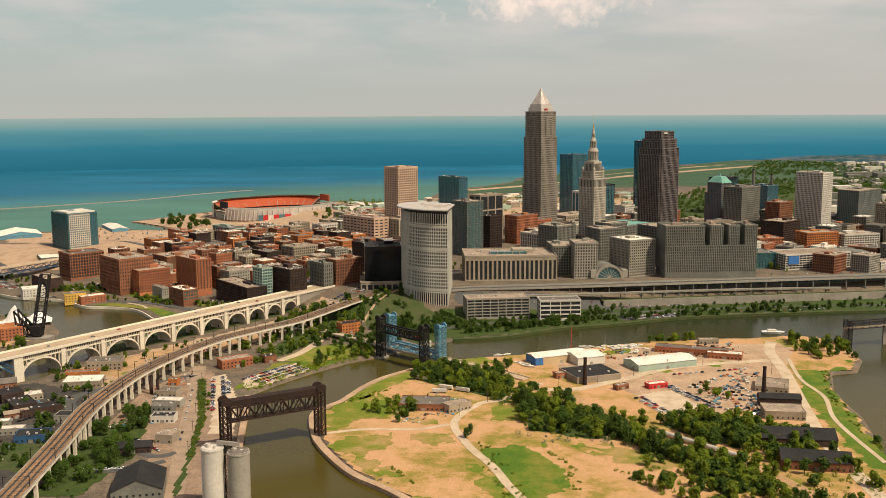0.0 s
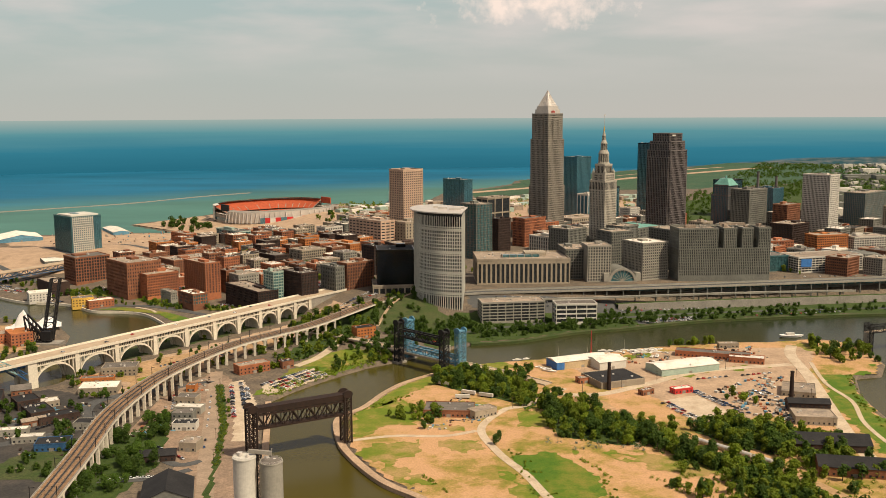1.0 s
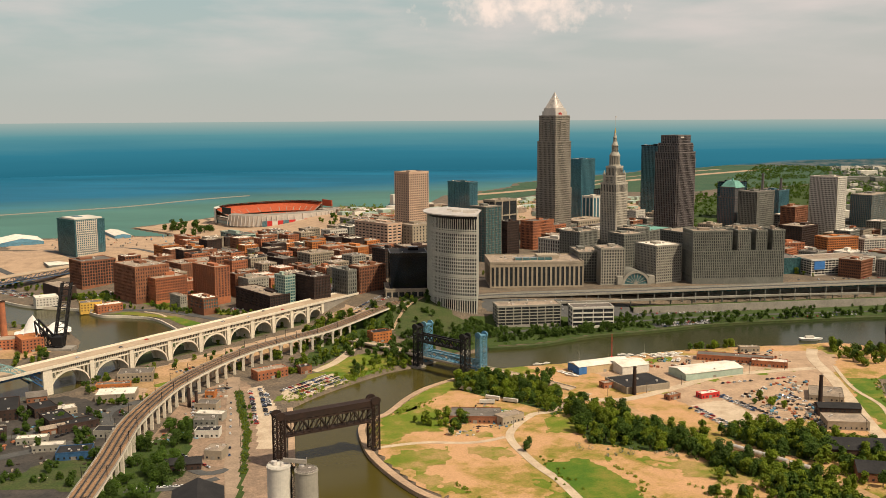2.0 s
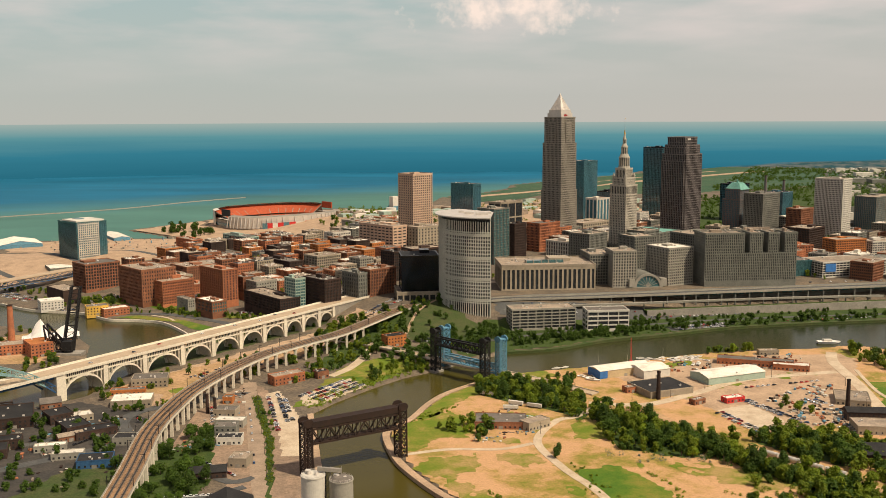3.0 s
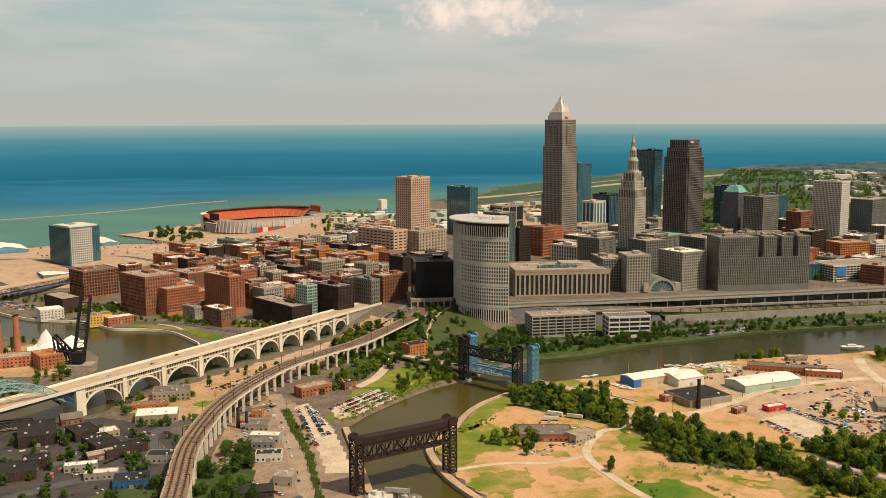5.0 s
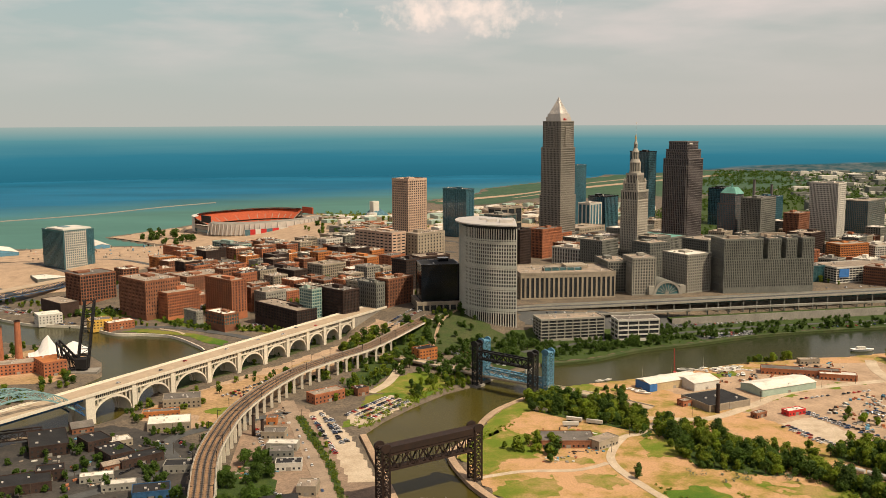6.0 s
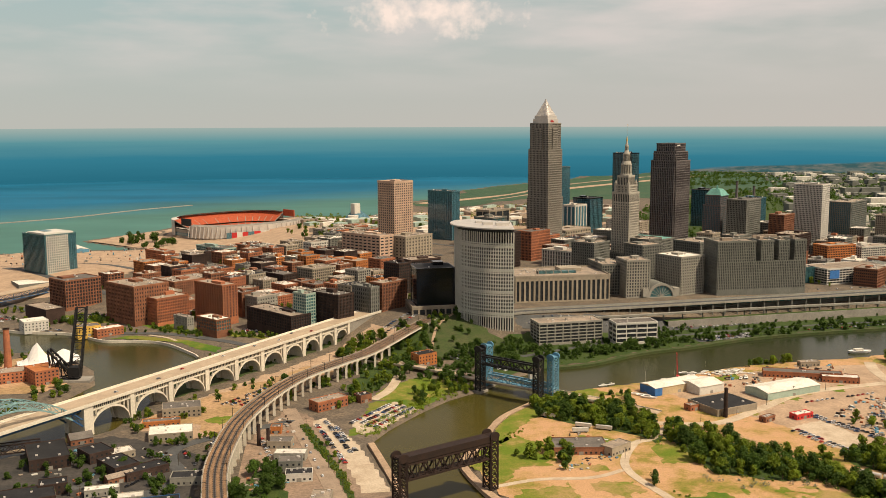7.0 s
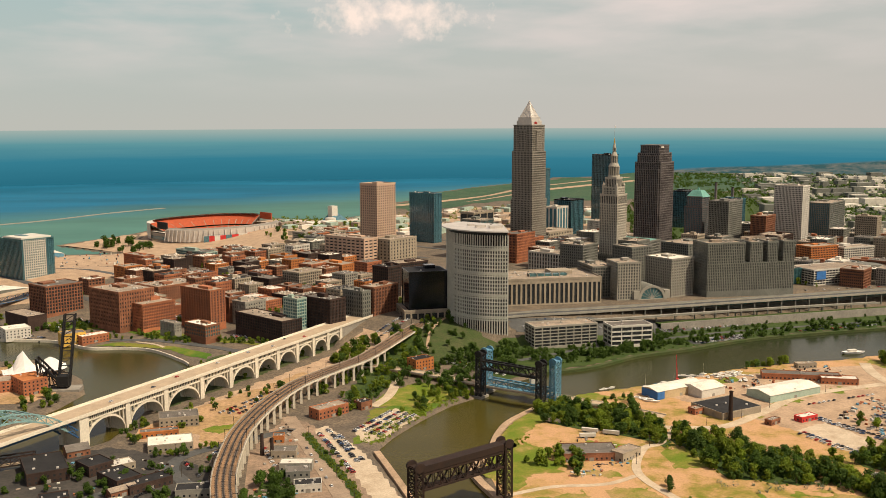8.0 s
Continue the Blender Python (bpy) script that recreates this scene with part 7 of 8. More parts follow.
wood([(180, 1205), (230, 1260), (200, 1262), (170, 1225)], 14, 0.85, "dark leafy tree by the garage", "trees on the bank", (2, 3, 5), True)
wood([(300, 1235), (400, 1262), (560, 1275), (560, 1290), (400, 1280), (300, 1260)], 26, 0.65, "dark small tree on the slope", "trees on the slope", (2, 3, 5), True)
thicket([(20, 1112), (140, 1168), (300, 1224), (520, 1262), (520, 1285), (300, 1250), (140, 1195), (20, 1150)], 150, "dark shrubs on the river slope", 1.6, M_LEAFDARK)
thicket([(-244, 935), (-212, 810), (-198, 720), (-194, 720), (-206, 812), (-238, 940)], 110, "thick hedge along the street", 1.9)
wood([(-240, 935), (-212, 830), (-205, 830), (-232, 935)], 7, 0.45, "small street tree by the parking lot")
wood([(-330, 905), (-300, 900), (-305, 930), (-335, 925)], 6, 0.6, "street tree beside the white roof", "street trees")
wood([(-372, 900), (-330, 895), (-330, 904), (-372, 906)], 8, 0.7, "leafy tree before the white-roofed warehouse", "street trees")
wood([(-385, 930), (-372, 945), (-384, 960), (-395, 945)], 5, 0.7, "leafy tree below the bridge", "street trees")
wood([(-390, 818), (-375, 845), (-395, 850), (-405, 830)], 7, 0.8, "dark tree between workshops", "street trees", (2, 3))
wood([(-275, 840), (-255, 850), (-250, 770), (-275, 790)], 16, 0.85, "dark leafy tree by the viaduct", "trees under the viaduct", (2, 3))
wood([(-300, 960), (-262, 1000), (-235, 1040), (-255, 1045), (-300, 1000)], 12, 0.6, "leafy tree between the bridges", "trees between the bridges", None, True)
wood([(-225, 1050), (-170, 1130), (-185, 1140), (-240, 1065)], 18, 0.75, "leafy tree beside the viaduct", "trees between the bridges", None, True)
wood([(-200, 1215), (-170, 1262), (-150, 1255), (-180, 1205)], 14, 0.9, "leafy tree at the bridge end", "trees at the bridge end", None, True)
wood([(-505, 1340), (-440, 1348), (-380, 1300), (-360, 1310), (-440, 1365), (-505, 1355)], 24, 0.6, "street tree by the park", "park trees", None, True)
wood([(-510, 1075), (-480, 1050), (-470, 1085), (-490, 1110)], 9, 0.9, "leafy tree at the foot of the bridge", "trees at the west bend")
wood([(-679, 2281), (-625, 2390), (-542, 2250), (-573, 2150)], 26, 1.5, "tree near the stadium", "trees near the stadium", (2, 3), True)
wood([(-274, 2175), (-139, 2218), (-138, 2063), (-261, 1980)], 30, 1.2, "tree on the mall lawn", "trees on the mall", None, True)
wood([(-520, 1400), (-150, 1560), (-150, 1800), (-480, 1860)], 60, 0.7, "street tree in the warehouse quarter", "city street trees", None, True)
wood([(60, 1560), (420, 1560), (460, 1720), (150, 1720)], 20, 0.8, "street tree by the square", "city street trees", None, True)
wood([(480, 1420), (700, 1440), (900, 1640), (700, 1600), (560, 1500)], 26, 0.75, "street tree in the eastern blocks", "city street trees", None, True)

wood([(-215, 1180), (-165, 1255), (-140, 1245), (-190, 1170)], 22, 1.1, far=True)
wood([(-200, 1150), (-120, 1262), (-85, 1262), (-108, 1180), (-140, 1120)], 40, 0.95, far=True)
wood([(-130, 1075), (-85, 1170), (-20, 1240), (20, 1190), (-40, 1110), (-80, 1060)], 44, 0.9, "dark tree", "trees", (2, 3, 5), True)
wood([(-70, 1290), (-50, 1345), (-30, 1350), (-58, 1270)], 12, 0.8, "dark tree", "trees", (2, 3, 5), True)
wood([(30, 1130), (120, 1170), (215, 1200), (300, 1232), (300, 1245), (200, 1225), (110, 1198), (20, 1170)], 60, 0.75, "dark tree", "trees", (2, 3, 5), True)
wood([(225, 1262), (300, 1280), (470, 1312), (470, 1300), (300, 1268), (225, 1250)], 40, 0.55, "dark tree", "trees", (2, 3, 5), True)
wood([(480, 1290), (700, 1310), (700, 1280), (480, 1268)], 36, 0.6, "dark tree", "trees", (2, 3, 5), True)
wood([(-460, 860), (-300, 900), (-310, 790), (-440, 740)], 26, 0.6, "dark tree", "trees", (2, 3, 5), True)
wood([(-350, 960), (-250, 1090), (-275, 1110), (-360, 1010)], 24, 0.6, far=True)
wood([(-225, 990), (-165, 1080), (-150, 1070), (-205, 985)], 22, 0.7, far=True)
wood([(-640, 1440), (-520, 1380), (-440, 1345), (-450, 1365), (-540, 1420), (-630, 1480)], 26, 0.6, far=True)
wood([(-780, 1560), (-640, 1480), (-640, 1520), (-760, 1600)], 22, 0.7, far=True)
wood([(-560, 1230), (-520, 1240), (-530, 1190), (-560, 1195)], 6, 0.7, far=True)

wood([(-620, 1430), (-470, 1470), (-450, 1440), (-600, 1390)], 36, 0.75, far=True)
wood([(-430, 1340), (-300, 1290), (-240, 1262), (-235, 1275), (-300, 1310), (-420, 1362)], 36, 0.6, far=True)
wood([(-300, 1400), (-150, 1400), (-140, 1440), (-280, 1450)], 30, 0.7, far=True)
wood([(-90, 1000), (-40, 1060), (-10, 1120), (-60, 1140), (-110, 1060)], 30, 0.8, "dark tree", "trees", (0, 2, 3), True)
wood([(60, 1190), (200, 1240), (210, 1262), (60, 1215)], 34, 0.7, "dark tree", "trees", (2, 3, 5), True)
wood([(-420, 720), (-310, 690), (-300, 780), (-330, 800)], 14, 0.8, "dark tree", "trees", (2, 3), True)
wood([(-300, 690), (-262, 690), (-240, 760), (-270, 790)], 16, 0.75, "dark tree", "trees", (2, 3), True)
wood([(-395, 955), (-375, 990), (-400, 1000), (-415, 960)], 12, 0.6, far=True)
wood([(-300, 1440), (-200, 1700), (-160, 1690), (-250, 1440)], 26, 0.75, far=True)
thicket([(25, 752), (40, 745), (60, 640), (45, 620), (30, 690)], 46, "low green bushes beside the track", 1.3)
thicket([(75, 745), (98, 700), (98, 650), (90, 640), (88, 700)], 30, "low green bushes on the grass edge", 1.2)
thicket([(-45, 700), (-25, 668), (-20, 660), (-30, 690)], 16, "low bushes on the quay edge", 1.2)
thicket([(-108, 830), (-85, 880), (-50, 905), (-55, 890), (-95, 850)], 40, "rough bushes on the river edge", 1.1)
thicket([(350, 770), (366, 870), (392, 955), (385, 965), (355, 870), (342, 770)], 50, "green bushes on the east bank", 1.4)
thicket([(-60, 1120), (0, 1180), (60, 1200), (60, 1215), (-10, 1210), (-70, 1150)], 70, "dark shrubs below the hill", 1.6, M_LEAFDARK)
thicket([(200, 1262), (330, 1290), (470, 1318), (470, 1330), (330, 1305), (200, 1280)], 90, "dark shrubs below the wall", 1.4, M_LEAFDARK)
thicket([(-205, 1030), (-165, 1110), (-140, 1180), (-120, 1250), (-105, 1240), (-130, 1150), (-180, 1020)], 110, "green shrubs along the tracks", 1.5)

for tx, ty, n in ((-560, 1420, 8), (-500, 1500, 8), (-380, 1440, 8), (-330, 1480, 8), (-250, 1480, 8), (-200, 1560, 8), (-420, 1640, 8), (-330, 1660, 8), (-180, 1450, 8), (-120, 1400, 6), (30, 1480, 8), (120, 1560, 8)):
    wood([(tx - 22, ty - 18), (tx + 22, ty - 18), (tx + 22, ty + 18), (tx - 22, ty + 18)], n, 0.8, far=True)

wood([(-292, 800), (-262, 850), (-252, 800), (-240, 720), (-255, 650), (-290, 650)], 34, 1.05, "dark leafy tree by the viaduct", "trees under the viaduct", (2, 3))
wood([(-610, 1440), (-470, 1400), (-430, 1352), (-300, 1290), (-300, 1305), (-480, 1420), (-590, 1470)], 60, 0.7, far=True)
wood([(-480, 740), (-320, 690), (-320, 860), (-400, 900), (-480, 860)], 60, 0.75, "dark tree", "trees", (2, 3, 5), True)
wood([(-560, 1600), (-430, 1480), (-300, 1420), (-150, 1420), (-120, 1600), (-140, 1740), (-260, 1900), (-420, 1960)], 150, 0.75, far=True)
wood([(-640, 1240), (-560, 1260), (-500, 1100), (-620, 1090)], 20, 0.8, far=True)
wood([(440, 1480), (560, 1400), (900, 1480), (1000, 1900), (700, 2200), (500, 1800)], 110, 0.9, far=True)
wood([(-330, 2250), (-120, 2120), (60, 2200), (-60, 2500), (-250, 2500)], 60, 1.1, far=True)
wood([(-160, 1080), (-90, 1040), (-20, 1130), (60, 1190), (20, 1240), (-90, 1220)], 60, 0.95, "dark tree", "trees", (2, 3, 5), True)
wood([(20, 1125), (140, 1165), (300, 1222), (520, 1258), (520, 1275), (300, 1245), (140, 1195), (20, 1160)], 70, 0.85, "dark tree", "trees", (2, 3, 5), True)
wood([(215, 1290), (430, 1318), (640, 1345), (640, 1336), (430, 1308), (215, 1278)], 40, 0.5, "dark tree", "trees", (2, 3, 5), True)
thicket([(60, 780), (130, 760), (150, 735), (110, 738), (60, 755)], 16, "silvery flowering shrubs before the wood", 2.6, M_LEAFPALE)
thicket([(-292, 790), (-262, 850), (-240, 720), (-255, 640), (-292, 640)], 80, "dark shrubs beside the viaduct", 1.8, M_LEAFDARK)

wood([(-372, 1160), (-335, 1245), (-260, 1236), (-190, 1280), (-250, 1195), (-330, 1090), (-376, 1040)], 46, 0.6, far=True)
wood([(-480, 1060), (-455, 1000), (-500, 960), (-560, 1010), (-520, 1080)], 24, 0.9, far=True)
wood([(-110, 1252), (-60, 1350), (-50, 1300), (-20, 1240), (10, 1200), (-50, 1120), (-99, 1174)], 40, 0.7, "dark tree", "trees", (2, 3, 5), True)

wood([(135, 790), (190, 725), (232, 660), (262, 610), (235, 600), (205, 660), (165, 715), (120, 765)], 60, 0.85, "dark tree", "trees", (0, 2, 3, 5), True)
wood([(200, 780), (250, 800), (285, 770), (290, 720), (255, 700), (215, 735)], 40, 1.1, far=True)
wood([(90, 990), (60, 1010), (30, 985), (60, 975)], 8, 0.7, far=True)
wood([(-62, 845), (-30, 850), (-22, 815), (-60, 815)], 8, 1.1, far=True)
thicket([(120, 765), (165, 715), (205, 660), (225, 620), (240, 625), (215, 675), (175, 730), (130, 780)], 90, "dark hedge along the siding", 1.8, M_LEAFDARK)

# ---- the town's lesser blocks ----
TAKEN = [(o.matrix_world.translation.xy.copy(), 30.0) for o in scene.objects if o.parent is None and o.type == "EMPTY" and o.get("category") in ("building", "skyscraper", "stadium")]


def town(outline, step, heights, palette, seed, gap=8.0, chance=0.85, label="lesser brick block of the town"):
    rng = random.Random(seed)
    ox, oy = [p[0] for p in outline], [p[1] for p in outline]
    c, s = math.cos(radians(42)), math.sin(radians(42))
    for i in range(-40, 41):
        for j in range(-40, 41):
            mx, my = sum(ox) / len(ox), sum(oy) / len(oy)
            bx, by = i * step + (i // 3) * 14, j * step * 0.9 + (j // 2) * 14
            x, y = mx + c * bx - s * by, my + s * bx + c * by
            w, d = step * rng.uniform(0.7, 0.98), step * 0.9 * rng.uniform(0.7, 0.98)
            h = rng.choice(heights) * rng.uniform(0.8, 1.2)
            wall, roof, roll = rng.choice(palette), rng.choice((M_ROOFTAN, M_ROOFGREY, M_ROOFWHITE, M_ROOFTAN, M_ROOFBLACK)), rng.random()
            if roll > chance or not inside(x, y, outline) or any((p - Vector((x, y))).length < r + step * 0.3 for p, r in TAKEN):
                continue
            z = ground_z(x, y)
            px, py = x - c * w / 2 + s * d / 2, y - s * w / 2 - c * d / 2
            colour = {M_BRICK: "red brick", M_BROWN: "brown brick", M_DARKBROWN: "dark brown brick", M_ORANGE: "orange brick", M_TAN: "tan stone", M_CREAM: "cream stone", M_GREY: "grey stone", M_WHITE: "white"}[wall]
            building("town_block", colour + " " + label, px, py, w, d, 42, z, h, wall, M_GLASS, roof, rng.uniform(2.8, 5.2), rng.uniform(0.42, 0.68), rng.uniform(3.4, 4.6), rng.uniform(0.42, 0.66), clutter=9, house=rng.random() < 0.5, crown=0.8, lean=True)


WARM = [M_BRICK, M_BROWN, M_BRICK, M_DARKBROWN, M_ORANGE, M_TAN, M_CREAM, M_BROWN]
COOL = [M_GREY, M_TAN, M_CREAM, M_BROWN, M_WHITE, M_GREY, M_BRICK]
town([(-560, 1600), (-430, 1480), (-300, 1420), (-150, 1420), (-120, 1600), (-140, 1740), (-260, 1900), (-420, 1960)], 34, (12, 15, 18, 22), WARM, 3)
town([(-260, 1960), (-120, 1880), (0, 2000), (-60, 2250), (-200, 2300)], 46, (9, 12, 16), COOL, 4, label="low block near the lake")
town([(440, 1480), (560, 1400), (900, 1480), (1000, 1900), (700, 2200), (500, 1800)], 40, (12, 16, 22, 30), COOL, 5, label="block of the eastern town")
town([(60, 1700), (300, 1640), (480, 1900), (420, 2120), (150, 2000)], 44, (16, 22, 30), COOL, 6, label="block behind the square")

# ---- far districts ----


def far_districts():
    rng = random.Random(21)
    houses, white, leaves = Geo(), Geo(), []
    n = 0
    while n < 2600:
        x, y = rng.uniform(560, 3400), rng.uniform(1500, 4600)
        if x < 560 + (y - 1500) * 0.42 or math.hypot(x, y) > 4650 or x < 0.19 * y + 250:
            continue
        n += 1
        big = rng.random() < 0.16
        w, d, h = (rng.uniform(25, 70), rng.uniform(20, 45), rng.uniform(6, 22)) if big else (rng.uniform(9, 16), rng.uniform(8, 14), rng.uniform(5, 9))
        z = ground_z(x, y)
        (white if rng.random() < 0.4 else houses).box(x - w / 2, y - d / 2, z - 1, x + w / 2, y + d / 2, z + h)
    tagged(new("far_houses", raw_mesh("far_houses", houses, M_GREYDK)), "far grey-brown houses and blocks of the eastern suburbs", "houses", "", "stuff")
    tagged(new("far_houses", raw_mesh("far_houses", white, M_ROOFWHITE)), "far pale roofs of the eastern suburbs", "houses", "", "stuff")
    n = 0
    while n < 7000:
        x, y = rng.uniform(420, 3600), rng.uniform(1750, 4650)
        if x < 480 + max(0, y - 2300) * 0.46 or math.hypot(x, y) > 4650:
            continue
        clump = noise.noise(Vector((x * 0.004, y * 0.004, 0.7)))
        if clump < rng.uniform(-0.5, 0.3):
            continue
        n += 1
        r = rng.uniform(4, 8)
        leaves.append((x, y, ground_z(x, y) + r * 0.6, r))
    g = leaf_cloud(rng, leaves, 20, 4.8)
    tagged(new("far_woods", raw_mesh("far_woods", g, M_LEAFDARK)), "far dark green woods of the eastern shore", "woods", "", "stuff")


far_districts()
far_shore = leaf_cloud(random.Random(5), [(x, y, 6, 5) for x, y in [(random.Random(i).uniform(-300, -120), random.Random(i + 900).uniform(2640, 2860)) for i in range(60)]], 14, 4)
tagged(new("far_woods", raw_mesh("far_woods", far_shore, M_LEAF)), "green trees on the harbour point", "woods", "", "stuff")

# ---- cars, boats, trains and poles ----


def car_meshes(paint):
    g = Geo()
    prof = [(-2.25, 0.35), (-2.25, 0.85), (-1.9, 0.98), (1.0, 1.0), (2.1, 0.82), (2.25, 0.6), (2.25, 0.35)]
    g.sweep([[(x, y, z) for x, z in prof] for y in (-0.88, 0.88)], closed=True)
    g.f += [tuple(range(7)), tuple(range(7, 14))]
    body = g.mesh("body", paint)
    c = Geo()
    prof = [(-1.8, 0.97), (-1.35, 1.48), (0.25, 1.5), (1.05, 0.99)]
    c.sweep([[(x, y * (0.82 if z > 1.2 else 1), z) for x, z in prof] for y in (-0.82, 0.82)], closed=True)
    c.f += [(0, 1, 2, 3), (4, 5, 6, 7)]
    cabin = c.mesh("cabin", M_GLASSBLACK)
    roof = Geo().box(-1.4, -0.68, 1.48, 0.3, 0.68, 1.56).mesh("car_roof", paint)
    return body, cabin, roof


CARS = [car_meshes(p) for p in M_PAINTS]
NAMES = ["white", "black", "silver", "red", "blue", "grey"]
wheel = Geo()
wheel.sweep([[(0.33 * math.cos(q), o, 0.33 * math.sin(q)) for q in [2 * math.pi * k / 10 for k in range(10)]] for o in (-0.1, 0.1)], closed=True)
wheel.f += [tuple(range(10)), tuple(range(10, 20))]
WHEEL = wheel.mesh("wheel", M_RUBBER)
CAR_RNG = random.Random(31)


def car(x, y, heading, z=None, where="parked car", wheels=True, far=False):
    k = CAR_RNG.choice((0, 0, 0, 1, 1, 2, 2, 2, 3, 3, 4, 5, 5))
    m = pose(x, y, (ground_z(x, y) + 0.3) if z is None else z, 0, 0, heading)
    if far:
        FAR_CARS.extend((me, m) for me in CARS[k])
        return
    top = thing("car", m, NAMES[k] + " " + where, "car", "parked cars")
    body, cabin, roof = CARS[k]
    part("body", body, None, top)
    part("cabin", cabin, None, top)
    part("car_roof", roof, None, top)
    if wheels:
        for wx in (-1.4, 1.4):
            for wy in (-0.82, 0.82):
                part("wheel", WHEEL, None, top).location = (wx, wy, 0.33)


def car_row(p, q, count, turn, where, skip=0.12, wheels=True, far=False):
    p, q = Vector(p), Vector(q)
    for i in range(count):
        if CAR_RNG.random() > skip:
            c = p.lerp(q, i / max(1, count - 1))
            car(c.x + CAR_RNG.uniform(-0.4, 0.4), c.y + CAR_RNG.uniform(-0.4, 0.4), turn + CAR_RNG.uniform(-4, 4), None, where, wheels, far)


car_row((-230, 943), (-206, 838), 32, 10, "car parked along the river lot")
car_row((-221, 945), (-201, 862), 24, 10, "car parked along the river lot")
car_row((-216, 945), (-197, 866), 20, 10, "car parked along the river lot", 0.4)
for k in range(4):
    o = Vector((0.85, -0.55)) * (k * 8.2)
    car_row(Vector((-199, 938)) + o, Vector((-162, 990)) + o, 17, -36, "car parked in the angled lot", 0.15, False)
car_row((-240, 900), (-214, 760), 9, 100, "car on the street", 0.3)
car_row((-262, 846), (-275, 905), 8, 30, "car parked under the viaduct", 0.3)
car_row((-335, 880), (-322, 850), 8, 70, "car parked on the kerb", 0.2)
car_row((-372, 800), (-345, 840), 10, 55, "car parked between workshops", 0.3, False)
car_row((-268, 692), (-235, 697), 9, 10, "car parked in the lane", 0.2, False)
car_row((-250, 760), (-225, 735), 8, -40, "car parked in the lane", 0.2, False)
for s in (40, 92, 130, 190, 240, 275, 310, 330):
    p = ARCH_AT(s, CAR_RNG.choice((5.5, 9, 15, 18.5)), ARCH_Z + 0.08)
    car(p.x, p.y, 54, p.z, "car on the bridge")
car_row((-155, 1262), (-115, 1312), 12, 10, "car parked at the bridge end", 0.2, False, True)
car_row((-148, 1255), (-108, 1300), 12, 10, "car parked at the bridge end", 0.2, False, True)
for k in range(3):
    car_row((232 + k * 2, 1205 + k * 10), (300 + k * 6, 1225 + k * 9), 22, 100, "car parked by the river road", 0.1, False, True)
for k in range(4):
    car_row((30, 1255 + k * 9), (200, 1270 + k * 9), 16, 95, "car parked before the station", 0.5, False, True)
car_row((215, 1276), (400, 1310), 36, 100, "car parked before the station", 0.25, False, True)
car_row((215, 1286), (400, 1320), 36, 100, "car parked before the station", 0.25, False, True)
for k in range(4):
    car_row((-318 + k * 9, 1012 - k * 2), (-272 + k * 7, 1075 - k * 4), 15, 130, "car parked below the bridge", 0.2, False, True)
car_row((-300, 940), (-318, 890), 14, 60, "car parked by the viaduct", 0.3, False, True)
car_row((-612, 1398), (-560, 1362), 14, 60, "car parked by the river", 0.2, False, True)
car_row((-606, 1404), (-552, 1368), 14, 60, "car parked by the river", 0.2, False, True)
for k in range(3):
    car_row((-720 + k * 6, 1500 + k * 8), (-650 + k * 6, 1440 + k * 8), 18, 40, "car parked below the high bridge", 0.2, False, True)
car_row((480, 1400), (700, 1420), 30, 95, "car on the avenue", 0.5, False, True)
car_row((-80, 1165), (-30, 1100), 18, 45, "car parked by the lift bridge", 0.2, False, True)
car_row((-74, 1172), (-24, 1107), 18, 45, "car parked by the lift bridge", 0.2, False, True)
car_row((-440, 1410), (-150, 1500), 40, 42, "car in the town", 0.3, False, True)
for cx, cy, ct in ((-545, 1455, 42), (-405, 1445, 42), (-300, 1345, 30), (-190, 1365, 42), (-235, 1470, 42), (-420, 1610, 42), (-330, 1720, 42), (-600, 1345, 20), (480, 1540, 15), (560, 1530, 15), (660, 1480, 15), (760, 1560, 15)):
    for k in range(4):
        u = Vector((math.cos(radians(ct)), math.sin(radians(ct))))
        c = Vector((cx, cy)) + Vector((-u.y, u.x)) * (k * 7 - 10)
        car_row(c - u * 24, c + u * 24, 16, ct + 90, "car in a town lot", 0.25, False, True)
car_row((390, 1250), (505, 1268), 18, 100, "car parked on the bank road", 0.2, False, True)
for p, q, n in (((178, 868), (196, 812), 14), ((183, 870), (201, 815), 14), ((214, 905), (240, 838), 16), ((219, 906), (246, 838), 16), ((262, 830), (276, 812), 6), ((268, 834), (282, 816), 6), ((232, 948), (310, 968), 14), ((274, 905), (280, 885), 6), ((282, 905), (288, 885), 6)):
    car_row(p, q, n, CAR_RNG.uniform(0, 180), "scrapped car in the yard", 0.15, False)


def trailer(x, y, turn, label="white box trailer parked on the dirt"):
    top = thing("truck_trailer", pose(x, y, ground_z(x, y) + 0.2, 0, 0, turn), label, "trailer", "truck trailers")
    part("box", Geo().box(-7, -1.3, 1.1, 7, 1.3, 4.0), M_WHITE, top)
    part("chassis", Geo().box(-6.5, -0.9, 0.7, 6.5, 0.9, 1.1), M_BLACKSTEEL, top)
    for wx in (-5, -3.8, 5):
        part("axle", Geo().box(wx - 0.5, -1.25, 0, wx + 0.5, 1.25, 1.0), M_RUBBER, top)


